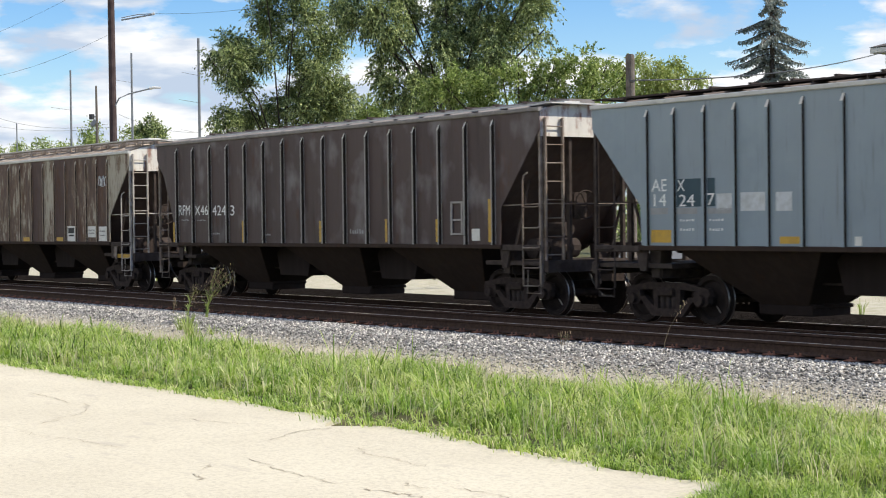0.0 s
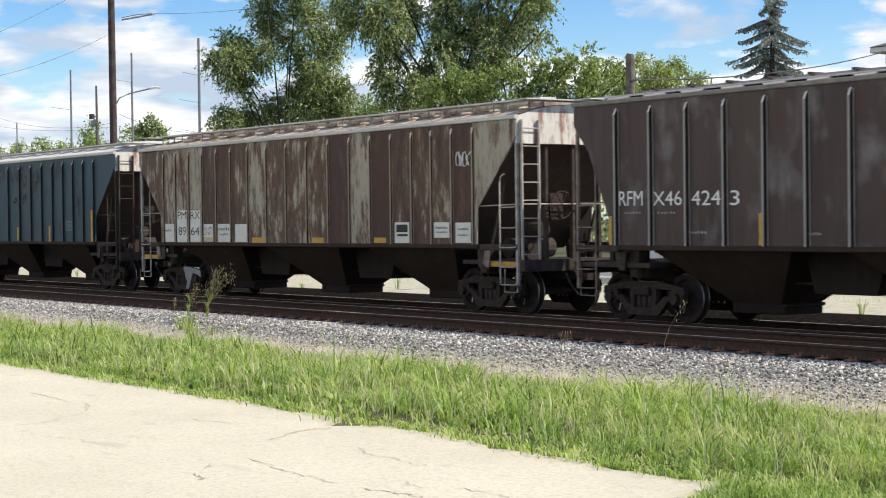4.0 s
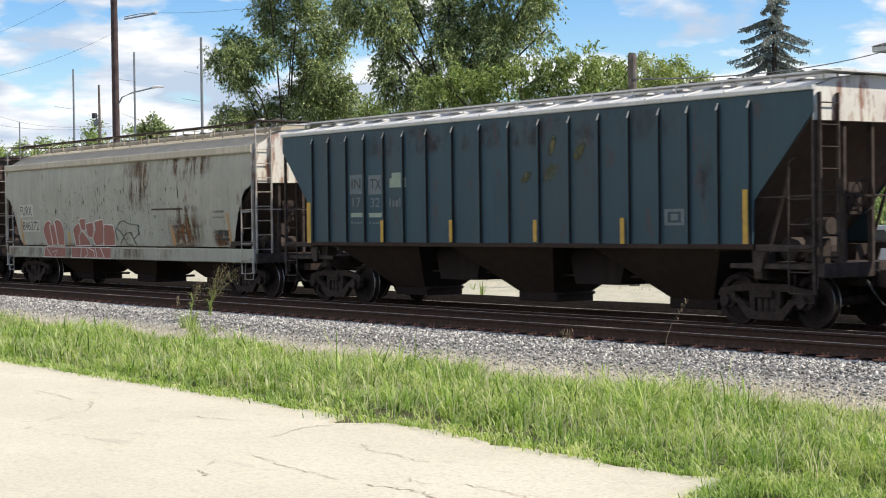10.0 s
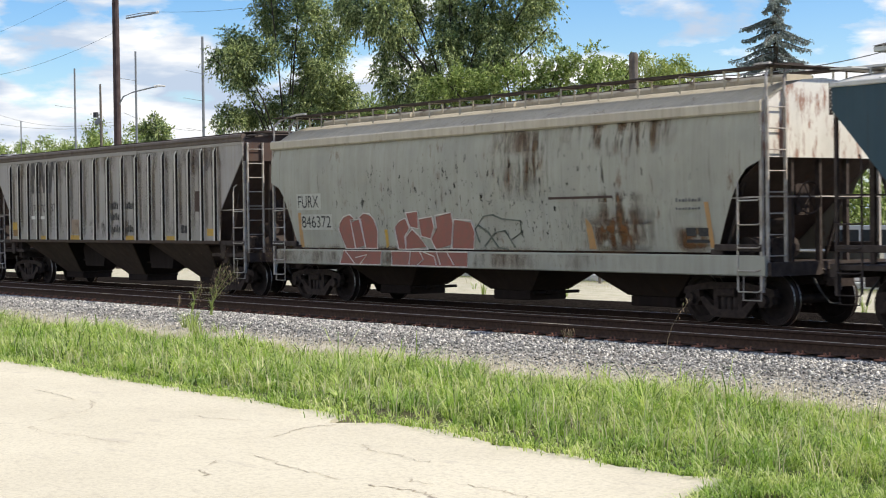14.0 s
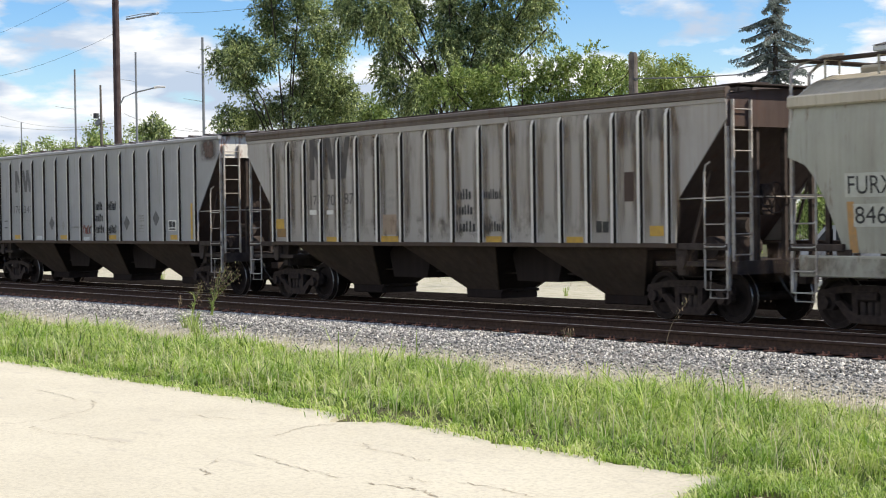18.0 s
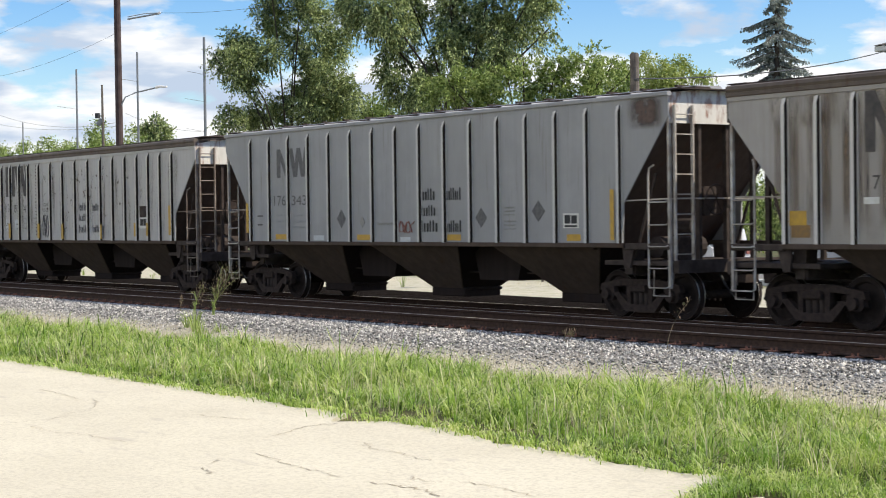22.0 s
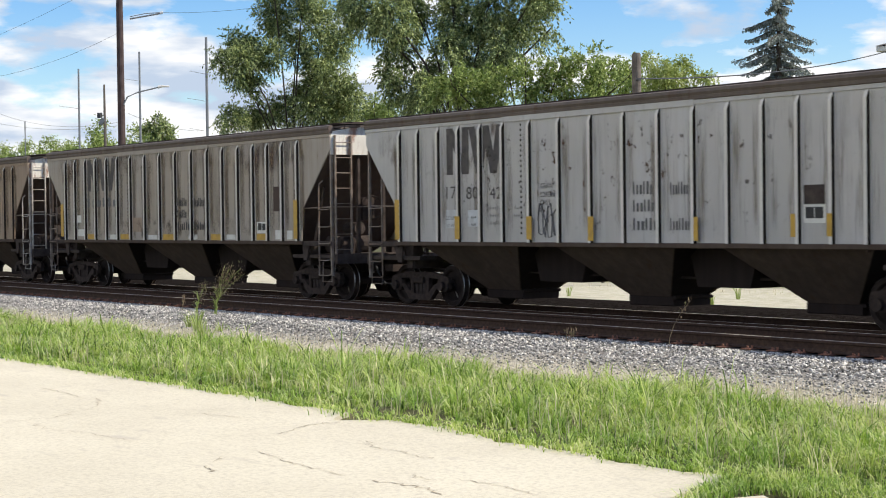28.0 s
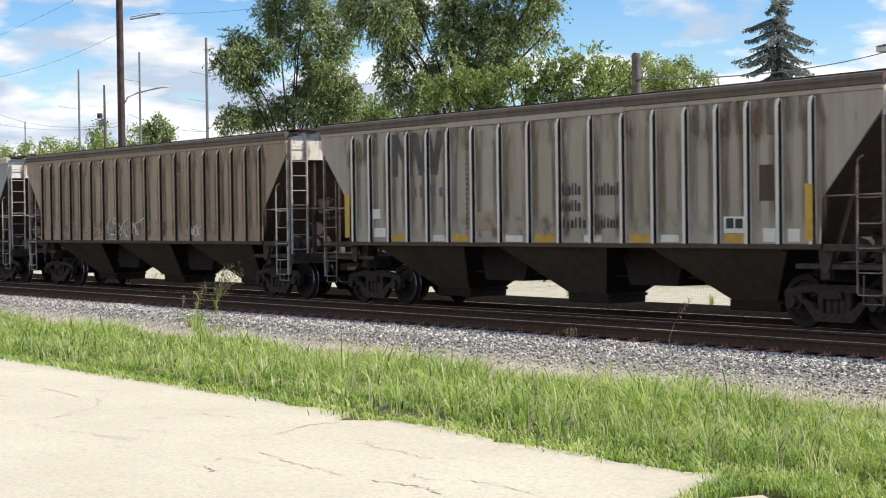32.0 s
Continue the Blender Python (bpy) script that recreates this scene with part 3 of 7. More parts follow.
# ---- covered hopper cars ----
def wheelset_mesh():
    g = Geo()
    for s in (-1, 1):
        g.slot = 0
        face = [(0.06, s * 0.86), (0.10, s * 0.86), (0.12, s * 0.80), (0.33, s * 0.775), (0.36, s * 0.835), (0.448, s * 0.838)]
        g.lathe_y(face, 0, 0, 32, False)
        g.slot = 1
        g.lathe_y([(0.448, s * 0.838), (0.457, s * 0.826)], 0, 0, 40, False)
        g.slot = 0
        g.lathe_y([(0.457, s * 0.826), (0.462, s * 0.735), (0.482, s * 0.722)], 0, 0, 40, False)
        g.slot = 1
        g.lathe_y([(0.482, s * 0.722), (0.487, s * 0.714), (0.487, s * 0.706)], 0, 0, 40, False)
        g.slot = 0
        g.lathe_y([(0.487, s * 0.706), (0.36, s * 0.695), (0.33, s * 0.74), (0.10, s * 0.75), (0.09, s * 0.68)], 0, 0, 32, False)
    g.slot = 0
    g.tube([(0, -1.02, 0), (0, 1.02, 0)], 0.082, 12)
    # chalk mark and rim scar, so that the turning shows
    g.slot = 1
    g.box(0.15, 0.30, -0.80, -0.782, -0.012, 0.012).box(-0.30, -0.15, 0.782, 0.80, -0.012, 0.012)
    return g.mesh("wheelset", M_wheel, M_tread)


def frame_mesh(side):
    """Cast side frame of a freight truck, on one side."""
    y0, y1 = (side * 0.98, side * 1.10) if side > 0 else (-1.10, -0.98)
    g = Geo()
    g.prism([(-1.12, 0.52), (-1.08, 0.66), (-0.45, 0.76), (0.45, 0.76), (1.08, 0.66), (1.12, 0.52), (0.9, 0.60), (0.45, 0.63), (-0.45, 0.63), (-0.9, 0.60)], y0, y1)
    for s in (-1, 1):
        g.prism([(s * 0.72, 0.60), (s * 1.06, 0.60), (s * 1.08, 0.40), (s * 1.0, 0.33), (s * 0.78, 0.33), (s * 0.70, 0.42)][::s], y0, y1)
        g.prism([(s * 0.74, 0.48), (s * 0.60, 0.50), (s * 0.25, 0.24), (s * 0.32, 0.13), (s * 0.42, 0.15)][::s], y0, y1)
        g.prism([(s * 0.24, 0.64), (s * 0.36, 0.64), (s * 0.34, 0.2), (s * 0.24, 0.2)][::s], y0, y1)
        g.tube([(s * 0.889, y0 if side < 0 else y1, 0.457), (s * 0.889, (y0 if side < 0 else y1) + side * 0.09, 0.457)], 0.105, 12)
    g.prism([(-0.4, 0.13), (0.4, 0.13), (0.36, 0.27), (-0.36, 0.27)], y0, y1)
    return g.mesh("side_frame", M_iron)


def truck_meshes():
    springs = Geo().tube([(0, 0, 0.27), (0, 0, 0.38), (0, 0, 0.50)], 0.06, 8)
    bol = Geo().box(-0.2, 0.2, -1.16, 1.16, 0.5, 0.66, 0.03).tube([(0, 0, 0.6), (0, 0, 0.86)], 0.2, 12)
    beam = Geo()
    for s in (-1, 1):
        beam.box(s * 0.36 - 0.04, s * 0.36 + 0.04, -0.9, 0.9, 0.36, 0.48, 0.01)
        for q in (-1, 1):
            beam.box(s * 0.40 - 0.03, s * 0.40 + 0.06, q * 0.78 - 0.05, q * 0.78 + 0.05, 0.32, 0.58, 0.01)
    return springs.mesh("spring", M_frame), bol.mesh("bolster", M_iron), beam.mesh("brake_beam", M_iron)


WHEELSET, FRAME_N, FRAME_F = wheelset_mesh(), frame_mesh(-1), frame_mesh(1)
SPRINGS, BOLSTER, BRAKE_BEAM = truck_meshes()
WHEELSETS, CARS = [], []


def add_truck(car, x, label=""):
    t = tagged(new("truck"), "two-axle freight truck with sooty cast side frames")
    t.parent = car
    t.location = (x, 0, 0)
    part("side_frame", FRAME_N, None, t)
    part("side_frame", FRAME_F, None, t)
    for q in (-1, 1):
        for sx in (-0.15, 0.0, 0.15):
            part("spring", SPRINGS, None, t, at=(sx, q * 1.03, 0))
    part("bolster", BOLSTER, None, t)
    part("brake_beam", BRAKE_BEAM, None, t)
    for s in (-1, 1):
        w = part("wheelset", WHEELSET, None, t, "steel wheels with bright worn rims", at=(s * 0.889, 0, 0.457))
        WHEELSETS.append((w, s * 0.889))
    return t


def ladder(car, name, plane, a0, a1, fixed, z0, z1, mat, rungs, droop=0.0, bar=0.021):
    """An upright ladder; plane 'x' lies in the side of the car, 'y' across its end."""
    def pt(a, z, out=0.0):
        return (a, fixed - out, z) if plane == "x" else (fixed + out, a, z)
    ob = None
    for a in (a0, a1):
        g = Geo()
        if plane == "x":
            g.box(a - bar, a + bar, fixed - 0.012, fixed + 0.05, z0, z1)
        else:
            g.box(fixed - 0.012, fixed + 0.05, a - bar, a + bar, z0, z1)
        st = part("ladder", g, mat, car) if ob is None else part("stringer", g, mat, ob)
        ob = ob or st
    for i in range(rungs):
        z = z0 + 0.18 + (z1 - z0 - 0.3) * i / max(1, rungs - 1)
        g = Geo().tube([pt(a0, z), pt(a0, z - droop, 0.04), pt(a1, z - droop, 0.04), pt(a1, z)], 0.013, 5)
        part("rung", g, mat, ob)
    return ob


def couplings(car, L, mat):
    """Draft gear, coupler and air hose at both ends."""
    for s in (-1, 1):
        x0, x1 = (L - 0.55, L + 0.28) if s > 0 else (-L - 0.28, -L + 0.55)
        g = Geo().box(min(x0, x1), max(x0, x1), -0.09, 0.09, 0.76, 0.95, 0.02)
        e = s * (L + 0.30)
        g.prism([(e - s * 0.1, 0.70), (e + s * 0.22, 0.70), (e + s * 0.24, 1.0), (e - s * 0.1, 1.0)][::s], -0.17, 0.17)
        part("coupler", g, M_iron, car)
        part("air_hose", Geo().tube([(s * (L + 0.05), -0.35, 0.85), (s * (L + 0.22), -0.38, 0.66), (s * (L + 0.38), -0.3, 0.42), (s * (L + 0.5), -0.15, 0.40)], 0.025, 6), M_black, car)
        part("uncoupling_lever", Geo().tube([(s * (L - 0.05), -1.45, 0.72), (s * (L - 0.02), -1.45, 1.0), (s * (L + 0.06), -1.3, 1.03), (s * (L + 0.1), -0.3, 1.03), (s * (L + 0.16), -0.1, 0.98)], 0.014, 5), M_ladder, car)


def end_gear(car, L, b, mat, lad, brake, flare=True):
    """Platform, end posts, ladders, pipes and the brake gear at both ends."""
    for s in (-1, 1):
        lo, hi = sorted((s * (b - 0.55), s * (L + 0.12)))
        part("end_platform", Geo().box(lo, hi, -1.46, 1.46, 1.03, 1.12, 0.01), mat, car)
        lo, hi = sorted((s * (b - 2.0), s * (L + 0.05)))
        part("centre_sill", Geo().box(lo, hi, -0.24, 0.24, 0.72, 1.05, 0.02), M_iron, car)
        part("end_sill", Geo().box(min(s * L, s * (L + 0.14)), max(s * L, s * (L + 0.14)), -1.5, 1.5, 0.9, 1.14, 0.02), mat, car)
        # bolster web above the truck, flared to the side sill
        g = Geo()
        for q in (-1, 1) if flare else ():
            g.prism([(s * b - 0.16, 1.42), (s * b + 0.16, 1.42), (s * b + 0.10, 0.86), (s * b - 0.10, 0.86)], q * 1.2 - 0.14, q * 1.2 + 0.14)
        g.box(s * b - 0.14, s * b + 0.14, -1.3, 1.3, 0.84, 1.04, 0.02)
        part("body_bolster", g, mat, car)
        # end posts that carry the slope sheet
        for y in (-0.72, 0.0, 0.72):
            g = Geo().box(s * (L - 0.12) - 0.05, s * (L - 0.12) + 0.05, y - 0.035, y + 0.035, 1.1, 3.75, 0.01)
            part("end_post", g, mat, car)
        for q in (-1, 1):
            g = Geo().box(s * (L - 0.04) - 0.03, s * (L - 0.04) + 0.03, q * 1.53 - 0.028, q * 1.53 + 0.028, 0.62, 3.95, 0.01)
            part("corner_post", g, lad, car)
            # slanting stay from the platform to the slope sheet
            part("stay", Geo().tube([(s * (b + 0.15), q * 1.32, 1.1), (s * (b + 0.75), q * 1.32, 2.75)], 0.032, 6), mat, car)
        if s > 0:
            ladder(car, "end_ladder", "y", -1.47, -1.02, s * (L + 0.02), 1.12, 3.98, lad, 8, 0.05, 0.016)
        # side ladder: a bent grab post, its rungs tied to the corner post
        sx, cx = s * (L - 0.58), s * (L - 0.04)
        sl = part("ladder", Geo().tube([(sx, -1.56, 0.66), (sx, -1.56, 2.70), (sx + s * 0.02, -1.55, 2.84), (sx + s * 0.09, -1.50, 2.90)], 0.020, 6), lad, car)
        for zr in (0.66, 1.02, 1.42, 1.82, 2.24):
            part("rung", Geo().tube([(sx, -1.56, zr), (sx + s * 0.05, -1.60, zr - 0.03), (cx - s * 0.05, -1.60, zr - 0.03), (cx, -1.56, zr)], 0.014, 5), lad, sl)
        # the side sill runs on past the body to the end of the car
        for q in (-1, 1):
            lo, hi = sorted((s * (b + 0.16), s * (L - 0.02)))
            part("sill_extension", Geo().box(lo, hi, q * 1.53 - 0.045, q * 1.53 + 0.045, 1.33, 1.45, 0.012), mat, car)
            part("hanger_plate", Geo().prism([(s * (b + 0.02), 1.36), (s * (b + 0.34), 1.36), (s * (b + 0.22), 0.98), (s * (b + 0.06), 0.98)][::s], q * 1.50 - 0.02, q * 1.50 + 0.02), mat, car)
        part("hand_rail", Geo().tube([(s * (b + 0.1), -1.5, 2.25), (s * (L + 0.02), -1.5, 2.27), (s * (L + 0.06), 1.4, 2.27)], 0.016, 5), lad, car)
        part("step", Geo().tube([(s * (L - 0.5), -1.5, 0.95), (s * (L - 0.5), -1.52, 0.48), (s * (L - 0.08), -1.52, 0.48), (s * (L - 0.08), -1.5, 0.95)], 0.018, 5), lad, car)
        part("brake_pipe", Geo().tube([(s * (b - 0.4), -0.55, 0.95), (s * (b + 0.5), -0.62, 1.2), (s * (L - 0.6), -0.5, 1.16), (s * (L - 0.1), -0.36, 1.0)], 0.03, 6), M_iron, car)
    s = -1 if brake < 0 else 1
    part("air_reservoir", Geo().tube([(s * (b + 0.35), -0.95, 1.36), (s * (b + 0.35), -0.9, 1.36), (s * (b + 0.35), 0.15, 1.36), (s * (b + 0.35), 0.2, 1.36)], 0.21, 12), mat, car)
    part("brake_valve", Geo().box(s * (b + 0.85) - 0.13, s * (b + 0.85) + 0.13, -0.95, -0.6, 1.12, 1.55, 0.04).tube([(s * (b + 0.85), -1.0, 1.4), (s * (b + 0.85), -0.55, 1.4)], 0.12, 8), M_iron, car)
    wx = s * (L + 0.08)
    ring = [(wx, -0.45 + 0.28 * math.cos(a * math.pi / 10), 2.25 + 0.28 * math.sin(a * math.pi / 10)) for a in range(21)]
    bw = part("brake_wheel", Geo().tube(ring, 0.016, 6), M_iron, car)
    for a in range(3):
        w = a * math.pi / 3
        part("spoke", Geo().tube([(wx, -0.45 + 0.28 * math.cos(w), 2.25 + 0.28 * math.sin(w)), (wx, -0.45 - 0.28 * math.cos(w), 2.25 - 0.28 * math.sin(w))], 0.010, 5), M_iron, bw)
    part("brake_housing", Geo().box(s * (L - 0.18) - 0.09, s * (L - 0.18) + 0.09, -0.62, -0.28, 1.95, 2.5, 0.04), M_iron, car)
    part("brake_cylinder", Geo().tube([(s * (b + 0.2), -0.3, 1.75), (s * (b + 0.75), -0.3, 1.75)], 0.16, 12), mat, car)


def roof_gear(car, L, zt, zb, zc, mat, style, grate):
    """Running boards at height zb on stools from the roof at zt, and hatch covers on the crown at zc."""
    for q in (-1, 1):
        rb = part("running_board", Geo().box(-L - 0.1, L + 0.1, q * 0.80 - 0.2, q * 0.80 + 0.2, zb - 0.035, zb), grate, car)
        for i in range(15):
            x = -L + 0.3 + (2 * L - 0.6) * i / 14
            part("stool", Geo().tube([(x, q * 0.8 - 0.18, zt - 0.10), (x, q * 0.8 - 0.18, zb - 0.03), (x, q * 0.8 + 0.18, zb - 0.03), (x, q * 0.8 + 0.18, zt)], 0.024, 4), mat, rb)
    n = 4 if style == "trough" else 10
    for i in range(n):
        w = (2 * L - 1.0) / n
        x = -L + 0.5 + w * (i + 0.5)
        if style == "trough":
            g = Geo().box(x - w / 2 + 0.04, x + w / 2 - 0.04, -0.36, 0.36, zc - 0.06, zc + 0.12, 0.05)
            h = part("hatch_cover", g, mat, car)
            for k in range(4):
                xx = x - w / 2 + w * (k + 0.5) / 4
                part("hatch_clamp", Geo().box(xx - 0.04, xx + 0.04, -0.43, 0.43, zc + 0.11, zc + 0.15), M_frame, h)
        else:
            part("hatch_cover", Geo().frustum(x, 0, zc + 0.12, w * 0.30, 0.28, zc - 0.06, w * 0.36, 0.36), mat, car)
    # crossover boards at both ends
    for s in (-1, 1):
        lo, hi = sorted((s * (L - 0.28), s * (L + 0.18)))
        part("crossover_board", Geo().box(lo, hi, -1.42, 1.42, zb - 0.06, zb - 0.038), grate, car)


def lattice(car, x, ez):
    """An upright panel of expanded metal beside the end platform."""
    y, z0, z1, w = -1.25, ez - 0.46, ez + 0.06, 0.34
    ob = part("lattice_panel", Geo().tube([(x - w, y, z0), (x, y, z0), (x, y, z1), (x - w, y, z1), (x - w, y, z0)], 0.014, 4), M_ladder, car)
    for k in range(-4, 7):
        for sg in (-1, 1):
            pts = []
            for f in (0.0, 1.0):
                zz = z0 + (z1 - z0) * f
                xx = x - w + 0.055 * k + (0.26 * f if sg > 0 else 0.26 * (1 - f))
                pts.append((xx, zz))
            (xa, za), (xb, zb) = pts
            # keep the bar inside the panel
            def at_x(xv):
                return za + (zb - za) * (xv - xa) / (xb - xa)
            lo, hi = x - w, x
            if max(xa, xb) <= lo or min(xa, xb) >= hi:
                continue
            ends = []
            for xx, zz in pts:
                c = min(max(xx, lo), hi)
                ends.append((c, y, zz if c == xx else at_x(c)))
            part("lattice_bar", Geo().tube(ends, 0.013, 4), M_frame, ob)


# side ribs stand closer together towards the ends
RIBS_18 = (-7.06, -6.35, -5.58, -4.83, -4.05, -3.28, -2.40, -1.46, -0.50, 0.46, 1.42, 2.34, 3.20, 4.04, 4.84, 5.58, 6.32, 7.06)


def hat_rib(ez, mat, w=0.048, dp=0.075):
    """A welded hat-section post: flat pale front, one flank painted dark as shade, thin foot flanges, cut back at its
    top.
    """
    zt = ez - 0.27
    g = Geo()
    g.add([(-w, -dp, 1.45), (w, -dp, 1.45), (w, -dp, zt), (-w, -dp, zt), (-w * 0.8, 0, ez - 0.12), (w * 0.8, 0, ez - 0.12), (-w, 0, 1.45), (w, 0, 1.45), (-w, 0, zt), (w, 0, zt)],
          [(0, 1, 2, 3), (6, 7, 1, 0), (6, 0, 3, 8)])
    # top bevel painted pale to carry the glint of the sky
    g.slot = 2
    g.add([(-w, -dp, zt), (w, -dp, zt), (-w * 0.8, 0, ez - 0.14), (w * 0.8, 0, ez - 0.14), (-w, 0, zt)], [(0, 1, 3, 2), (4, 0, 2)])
    # right flank in near-black, the shade beside the rib put into its colour
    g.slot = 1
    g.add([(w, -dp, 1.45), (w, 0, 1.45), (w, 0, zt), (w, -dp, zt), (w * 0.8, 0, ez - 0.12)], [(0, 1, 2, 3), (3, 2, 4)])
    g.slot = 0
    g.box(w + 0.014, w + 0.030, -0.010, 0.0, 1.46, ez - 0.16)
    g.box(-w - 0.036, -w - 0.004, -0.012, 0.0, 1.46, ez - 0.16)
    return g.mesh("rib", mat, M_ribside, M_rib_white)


def stain(car, name, x0, x1, z0, z1, mat, y=-1.5875):
    return part(name, Geo().add([(x0, y, z0), (x1, y, z0), (x1, y, z1), (x0, y, z1)], [(0, 1, 2, 3)]), mat, car)


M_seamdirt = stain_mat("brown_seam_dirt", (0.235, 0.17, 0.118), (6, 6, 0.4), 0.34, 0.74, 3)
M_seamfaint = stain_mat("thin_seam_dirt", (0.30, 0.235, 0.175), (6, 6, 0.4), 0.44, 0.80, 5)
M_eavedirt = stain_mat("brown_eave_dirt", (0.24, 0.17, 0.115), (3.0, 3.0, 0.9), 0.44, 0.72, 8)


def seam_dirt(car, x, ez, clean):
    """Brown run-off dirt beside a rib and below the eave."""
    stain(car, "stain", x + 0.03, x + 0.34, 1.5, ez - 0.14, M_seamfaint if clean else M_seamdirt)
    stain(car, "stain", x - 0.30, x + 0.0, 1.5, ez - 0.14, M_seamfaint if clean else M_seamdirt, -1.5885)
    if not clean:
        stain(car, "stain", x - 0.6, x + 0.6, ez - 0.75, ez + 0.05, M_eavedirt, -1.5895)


def covered_hopper(spec):
    """A three-bay covered hopper with upright side ribs, standing at x = 0, rail head at z = 0."""
    L, b, ez, n = spec["L"], spec["b"], spec["eave"], spec["ribs"]
    car = thing("covered_hopper", spec["label"], "freight car", "coupled freight cars")
    pm, hm = spec["paint"], spec["hopper"]
    outline = [(-b, 1.42), (b, 1.42), (b + 0.04, 2.2), (L, ez - 0.42), (L, ez), (-L, ez), (-L, ez - 0.42), (-b - 0.04, 2.2)]
    part("side_sheet", Geo().prism(outline, 1.56, 1.585), pm, car)
    sc, off = spec.get("ribs_at", (b / 7.1, 0))
    xs = [x * sc + off for x in RIBS_18] if n == 18 else [-b + 0.06 + spec.get("rib_shift", 0) + (2 * b - 0.12) * i / (n - 1) for i in range(n)]
    for xa, xc in zip(xs, xs[1:]):
        part("side_panel", Geo().prism([(xa, 1.42), (xc, 1.42), (xc, ez), (xa, ez)], -1.585, -1.56), pm, car)
    for s in (-1, 1):
        e = [(xs[0] if s < 0 else xs[-1], 1.42), (s * b, 1.42), (s * (b + 0.04), 2.2), (s * L, ez - 0.42), (s * L, ez), (xs[0] if s < 0 else xs[-1], ez)]
        part("side_panel", Geo().prism(e[::s], -1.585, -1.56), pm, car)
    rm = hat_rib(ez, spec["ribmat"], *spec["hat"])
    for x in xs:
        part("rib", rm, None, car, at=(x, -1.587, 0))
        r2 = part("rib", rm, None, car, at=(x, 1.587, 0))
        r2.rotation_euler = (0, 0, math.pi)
    for q in (-1, 1):
        part("side_sill", Geo().box(-b - 0.05, b + 0.05, q * 1.575 - 0.055, q * 1.575 + 0.055, 1.36, 1.455, 0.015), spec.get("sill", hm), car)
        part("eave_rail", Geo().box(-L - 0.02, L + 0.02, q * 1.575 - 0.05, q * 1.575 + 0.05, ez - 0.055, ez + 0.03, 0.015), spec.get("edge", spec["roof"]), car)
    if spec.get("chord"):
        # a pale chord plate under a dark round eave tube
        for q in (-1, 1):
            part("eave_tube", Geo().tube([(-L - 0.02, q * 1.56, ez + 0.075), (L + 0.02, q * 1.56, ez + 0.075)], 0.078, 8), spec["roof"], car)
        part("chord_plate", Geo().box(-L, L, -1.607, -1.585, ez - 0.13, ez - 0.055, 0.004), pm, car)
        part("chord_plate", Geo().box(-3.25, 2.35, -1.619, -1.588, ez - 0.16, ez - 0.03, 0.005), pm, car)
        for i in range(22):
            part("rivet", Geo().box(-2.66, -2.63, -1.597, -1.585, 1.62 + i * 0.105, 1.66 + i * 0.105), M_ribside, car)
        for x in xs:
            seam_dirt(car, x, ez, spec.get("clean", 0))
    # arched roof
    g = Geo()
    rise = spec.get("rise", 0.15)
    prof = [(-1.6, ez + 0.02), (-1.1, ez + 0.55 * rise), (-0.6, ez + 0.87 * rise), (0, ez + rise), (0.6, ez + 0.87 * rise), (1.1, ez + 0.55 * rise), (1.6, ez + 0.02)]
    k = 17
    xs = [-L + 2 * L * i / k for i in range(k + 1)]
    g.add([(x, y, z) for x in xs for y, z in prof], [(i * 7 + j, (i + 1) * 7 + j, (i + 1) * 7 + j + 1, i * 7 + j + 1) for i in range(k) for j in range(6)])
    rf = part("roof", g, spec["roof"], car)
    for x in xs[1:-1]:
        part("roof_seam", Geo().add([(x + d, y, z + 0.006 + e) for y, z in prof for d, e in ((-0.03, 0), (0, 0.03), (0.03, 0))],
             [(j * 3 + a, (j + 1) * 3 + a, (j + 1) * 3 + a + 1, j * 3 + a + 1) for j in range(6) for a in range(2)]), spec["roof"], rf)
    # ends: upright top panel, then the slope sheet down to the outer hopper
    for s in (-1, 1):
        top = [(-1.56, ez - 0.55), (1.56, ez - 0.55), (1.56, ez), (1.1, ez + 0.52 * rise), (0.6, ez + 0.84 * rise), (0, ez + 0.96 * rise), (-0.6, ez + 0.84 * rise), (-1.1, ez + 0.52 * rise), (-1.56, ez)]
        m2 = len(top)
        x0, x1 = s * (L - 0.03), s * (L - 0.005)
        g = Geo().add([(x0, y, z) for y, z in top] + [(x1, y, z) for y, z in top],
                      [tuple(range(m2)), tuple(range(2 * m2 - 1, m2 - 1, -1))] + [(i, (i + 1) % m2, (i + 1) % m2 + m2, i + m2) for i in range(m2)])
        part("end_panel", g, spec["endmat"], car)
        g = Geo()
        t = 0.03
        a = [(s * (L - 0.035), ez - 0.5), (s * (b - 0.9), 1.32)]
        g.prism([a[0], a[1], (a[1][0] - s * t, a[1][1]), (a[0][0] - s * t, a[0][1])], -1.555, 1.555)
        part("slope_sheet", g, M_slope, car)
    # three hoppers with their outlet gates
    pitch = spec.get("pitch", 4.6)
    for c in (-pitch, 0, pitch):
        tx, ty, bx, by = 1.72, 1.52, 0.56, 0.52
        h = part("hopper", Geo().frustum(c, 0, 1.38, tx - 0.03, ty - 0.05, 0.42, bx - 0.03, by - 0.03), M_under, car)
